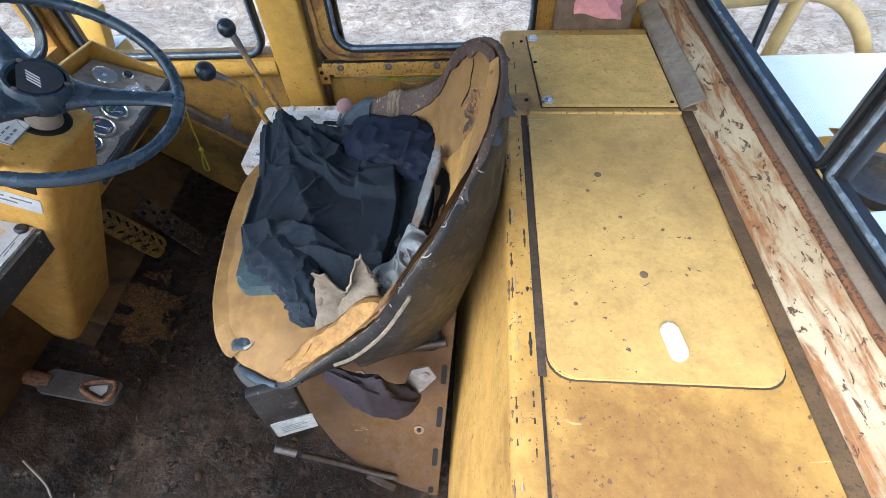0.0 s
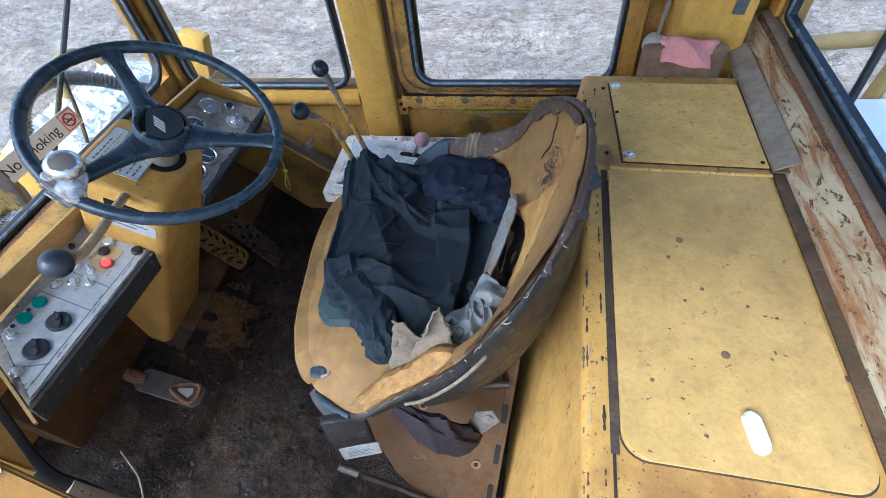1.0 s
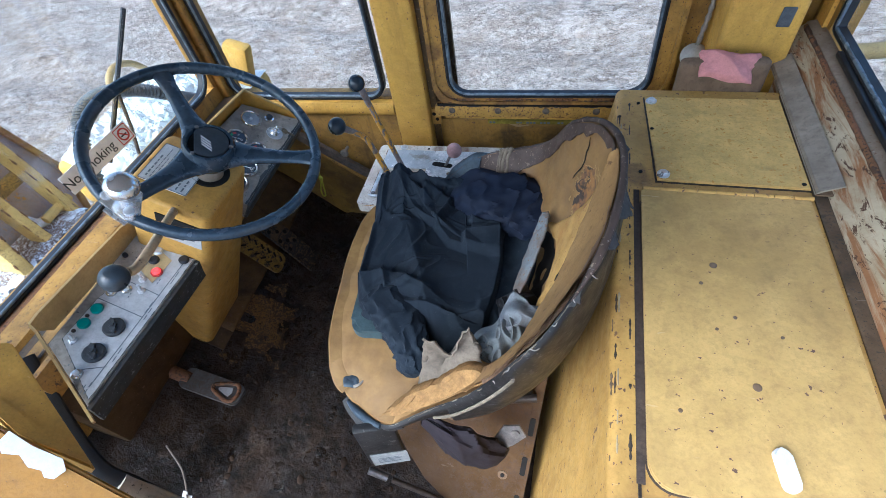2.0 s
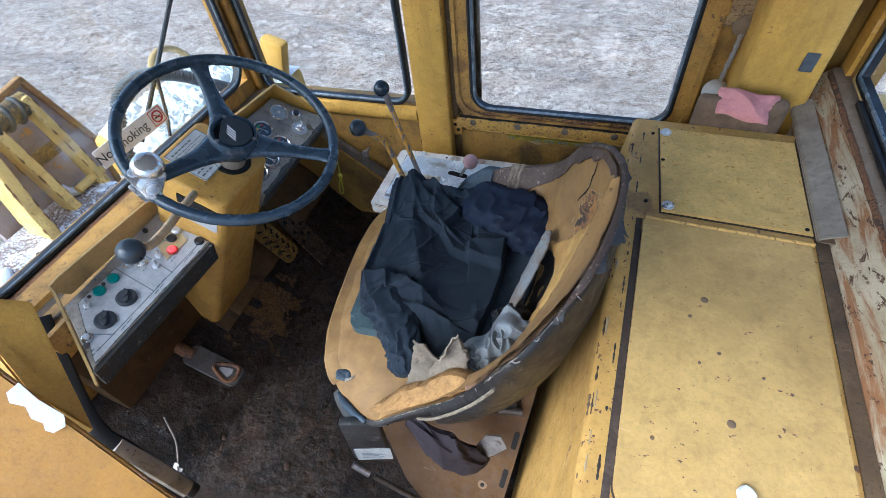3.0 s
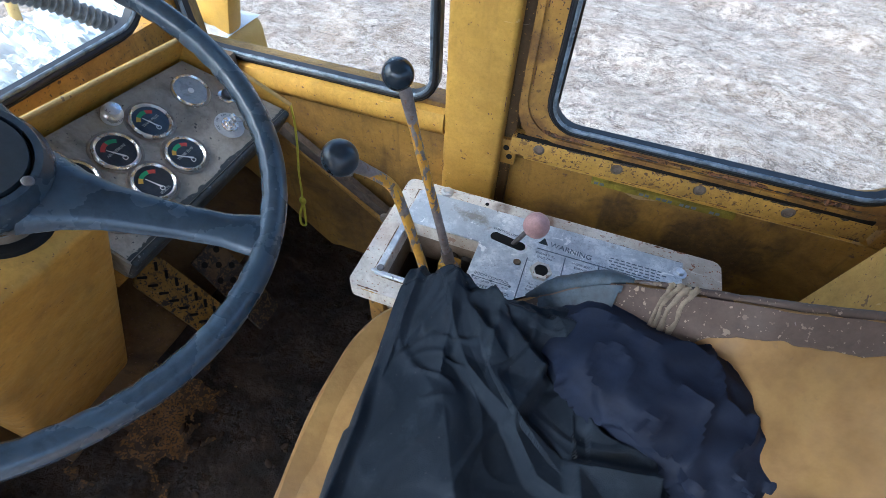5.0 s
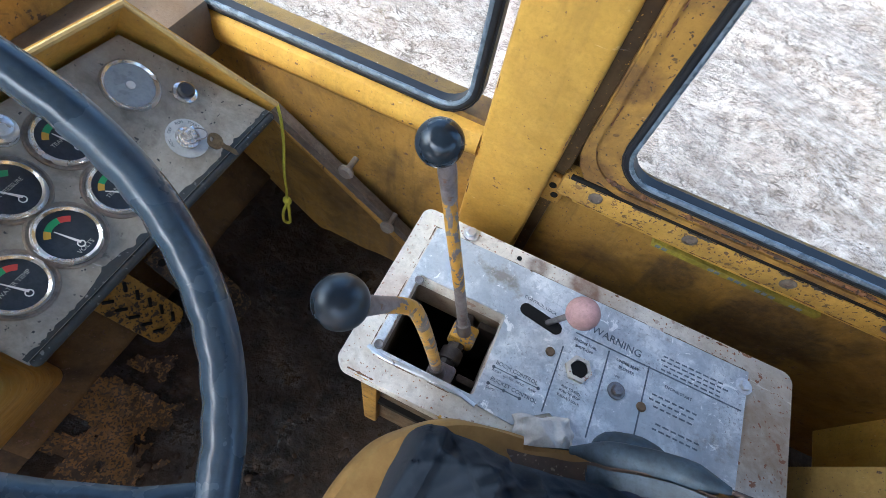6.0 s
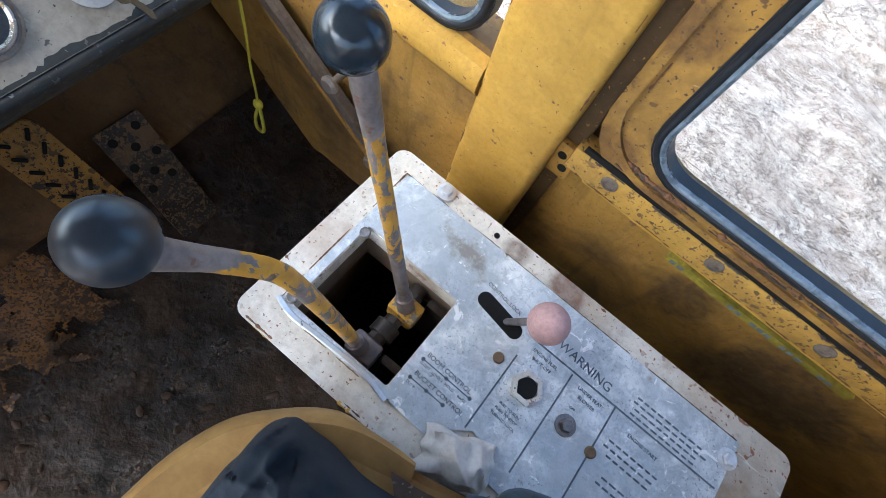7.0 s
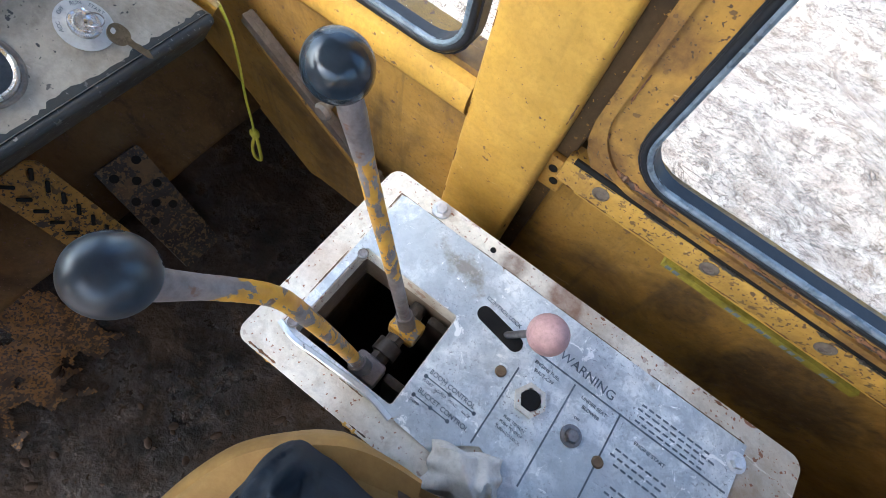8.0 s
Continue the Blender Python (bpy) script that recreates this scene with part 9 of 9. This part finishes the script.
tube(bm, smooth_path([(-1.60, 1.40, 0.50), (-1.60, 1.44, 0.62), (-1.60, 1.50, 0.655), (-1.60, 1.58, 0.63), (-1.60, 1.64, 0.56), (-1.60, 1.66, 0.48)], 8), 0.013, 12)
tagged(link("mirror_bracket", bm, HOOD), "bent cream-yellow tube bracket outside the windscreen", "bracket")
bm = bmesh.new()
box(bm, (-1.148, 1.64, 0.59), (0.10, 0.06, 0.17), Matrix.Translation((-1.148, 1.64, 0.59)) @ Matrix.Rotation(radians(18), 4, "Y") @ Matrix.Translation((1.148, -1.64, -0.59)), 0.015)
tagged(link("lamp_bracket", bm, YELLOW), "yellow bracket plate outside the side window", "bracket")

RUST_RIM = paint("orange_rusted_rim", (0.50, 0.30, 0.09), chip=(0.22, 0.10, 0.04), chips=0.54, chip_scale=12, dirty=0.6, rough=0.7, seed=83)
BOOM_YELLOW = paint("bright_boom_paint", (0.92, 0.63, 0.19), dirty=0.3, chips=0.645, seed=80)
DECK = paint("snow_dusted_rusty_deck", (0.20, 0.125, 0.085), chip=(0.55, 0.57, 0.59), dirt=(0.07, 0.05, 0.04), chips=0.57, chip_scale=9, dirty=0.7, rough=0.7, seed=84)
boom = thing("loader_boom", (-2.7, 1.2, -0.5), "yellow loader boom linkage with greasy pivot", "boom")


def arm(pts, w, th, material, name, label=""):
    bm = bmesh.new()
    path = [Vector(p) for p in pts]
    for a, b in zip(path, path[1:]):
        d = (b - a)
        m = basis((a + b) / 2, d, (0, 1, 0.0))
        box(bm, (0, 0, 0), (d.length + w * 0.5, th, w), m, 0.012)
    ob = wpart(name, bm, material, boom, label)
    for k, (a, b) in enumerate(zip(path, path[1:])):
        m = basis((a + b) / 2, b - a, (0, 1, 0.0))
        h = (b - a).length / 2
        for sy, sz in ((-1, -1), (1, -1), (-1, 1), (1, 1)):
            edge_wear([m @ Vector((-h, sy * (th / 2 - 0.004), sz * (w / 2 - 0.004))), m @ Vector((h, sy * (th / 2 - 0.004), sz * (w / 2 - 0.004)))], 0.007, RUST, ob, w * 90 + k * 7 + sy + 3 * sz, "rust along the arm's edge", 0.05)
    return ob


arm([(-2.42, 1.350, 0.44), (-2.40, 1.368, 0.20), (-2.36, 1.365, -0.03), (-2.28, 1.36, -0.50)], 0.10, 0.045, BOOM_YELLOW, "boom_arm")
arm([(-2.42, 1.155, 0.42), (-2.40, 1.165, 0.15), (-2.30, 1.150, -0.20), (-2.15, 1.13, -0.62)], 0.10, 0.05, BOOM_YELLOW, "boom_arm")
arm([(-2.44, 1.06, 0.34), (-2.36, 0.99, 0.05), (-2.20, 0.90, -0.45)], 0.16, 0.06, BOOM_YELLOW, "boom_arm")
bm = bmesh.new()
cyl(bm, (-2.42, 1.06, 0.42), (-2.42, 1.37, 0.43), 0.050)
drum = wpart("pivot_drum", bm, GREASY_YELLOW, boom, "greasy yellow pivot drum")
for k in range(4):
    bm = bmesh.new()
    y = 1.10 + 0.066 * k
    tube(bm, [(-2.42 + 0.051 * math.cos(a), y + 0.016 * math.sin(a), 0.4225 + 0.051 * math.sin(a)) for a in np.linspace(0, 6.06, 28)], 0.0125 - 0.0015 * (k % 2), 8, True)
    wpart("drum_ring", bm, DARK_EDGE, drum, "greasy black ring")
bm = bmesh.new()
cyl(bm, (-2.36, 1.24, -0.005), (-2.36, 1.41, 0.0), 0.022)
wpart("cross_pin", bm, BOOM_YELLOW, boom)
bm = bmesh.new()
slab(bm, [(0.90, -0.35), (1.50, -0.35), (1.59, 0.02), (1.46, 0.48), (1.10, 0.42), (0.90, 0.30)], -0.02, 0.02, basis((-2.56, 0, 0), (0, 1, 0), (0, 0, 1)))
wpart("back_plate", bm, RUST_PLATE, boom, "rusty brown bucket back plate")
bm = bmesh.new()
for (y0, z0), (y1, z1) in (((1.59, 0.02), (1.50, -0.35)), ((1.46, 0.48), (1.59, 0.02)), ((1.10, 0.42), (1.46, 0.48))):
    d = Vector((0, y1 - y0, z1 - z0))
    box(bm, (0, 0, 0), (d.length + 0.02, 0.035, 0.030), basis((-2.535, (y0 + y1) / 2, (z0 + z1) / 2), d, (1, 0, 0)), 0.006)
wpart("plate_rim", bm, RUST_RIM, boom, "orange-rusted rim of the bucket plate")
bm = bmesh.new()
box(bm, (-2.48, 1.26, 0.17), (0.05, 0.22, 0.06), pose(0, 0, 0), 0.01)
wpart("cross_bar", bm, GREASY_YELLOW, boom)
bm = bmesh.new()
box(bm, (-2.05, 0.9, -0.75), (1.3, 1.5, 0.5), None, 0.05)
wpart("front_frame", bm, DECK, boom, "dark greasy front frame")
bm = bmesh.new()
box(bm, (-1.95, 0.88, -0.25), (0.62, 0.95, 0.36), None, 0.04)
box(bm, (-2.37, 1.0, -0.17), (0.30, 0.80, 0.26), None, 0.05)
wpart("pump_deck", bm, DECK, boom, "dark greasy deck below the boom")
for k in range(30):
    bm = bmesh.new()
    x, y = -1.72 - 0.76 * ((k * 0.618) % 1), 0.46 + 0.84 * ((k * 0.377) % 1)
    bmesh.ops.create_icosphere(bm, subdivisions=3, radius=1, matrix=Matrix.Translation((x, y, -0.065 if x > -2.22 else -0.035)) @ pose(0, 0, 0, 0, 0, k * 50) @ Matrix.Diagonal((0.075 + 0.05 * hsh(k * 3.3), 0.026, 0.020, 1)))
    for v in bm.verts:
        v.co += Vector((hsh(*(v.co * 14)), hsh(*(v.co * 15)), hsh(*(v.co * 16)))) * 0.02
    wpart("snow_clump", bm, GROUND_SNOW, boom, "clump of snow")
for k in range(4):
    bm = bmesh.new()
    y = 0.75 + 0.17 * k
    tube(bm, smooth_path([(-1.6, y - 0.1, -0.07), (-1.85, y, 0.0 + 0.02 * k), (-2.1, y + 0.1, -0.03), (-2.4, y + 0.1, -0.1)], 8), 0.020, 10)
    wpart("hydraulic_hose", bm, RUBBER, boom)
bm = bmesh.new()
box(bm, (-1.45, 0.75, -0.9), (0.9, 1.5, 1.2), None, 0.03)
tagged(link("machine_frame", bm, DARK_STEEL), "dark articulated frame of the loader below the cab", "frame")
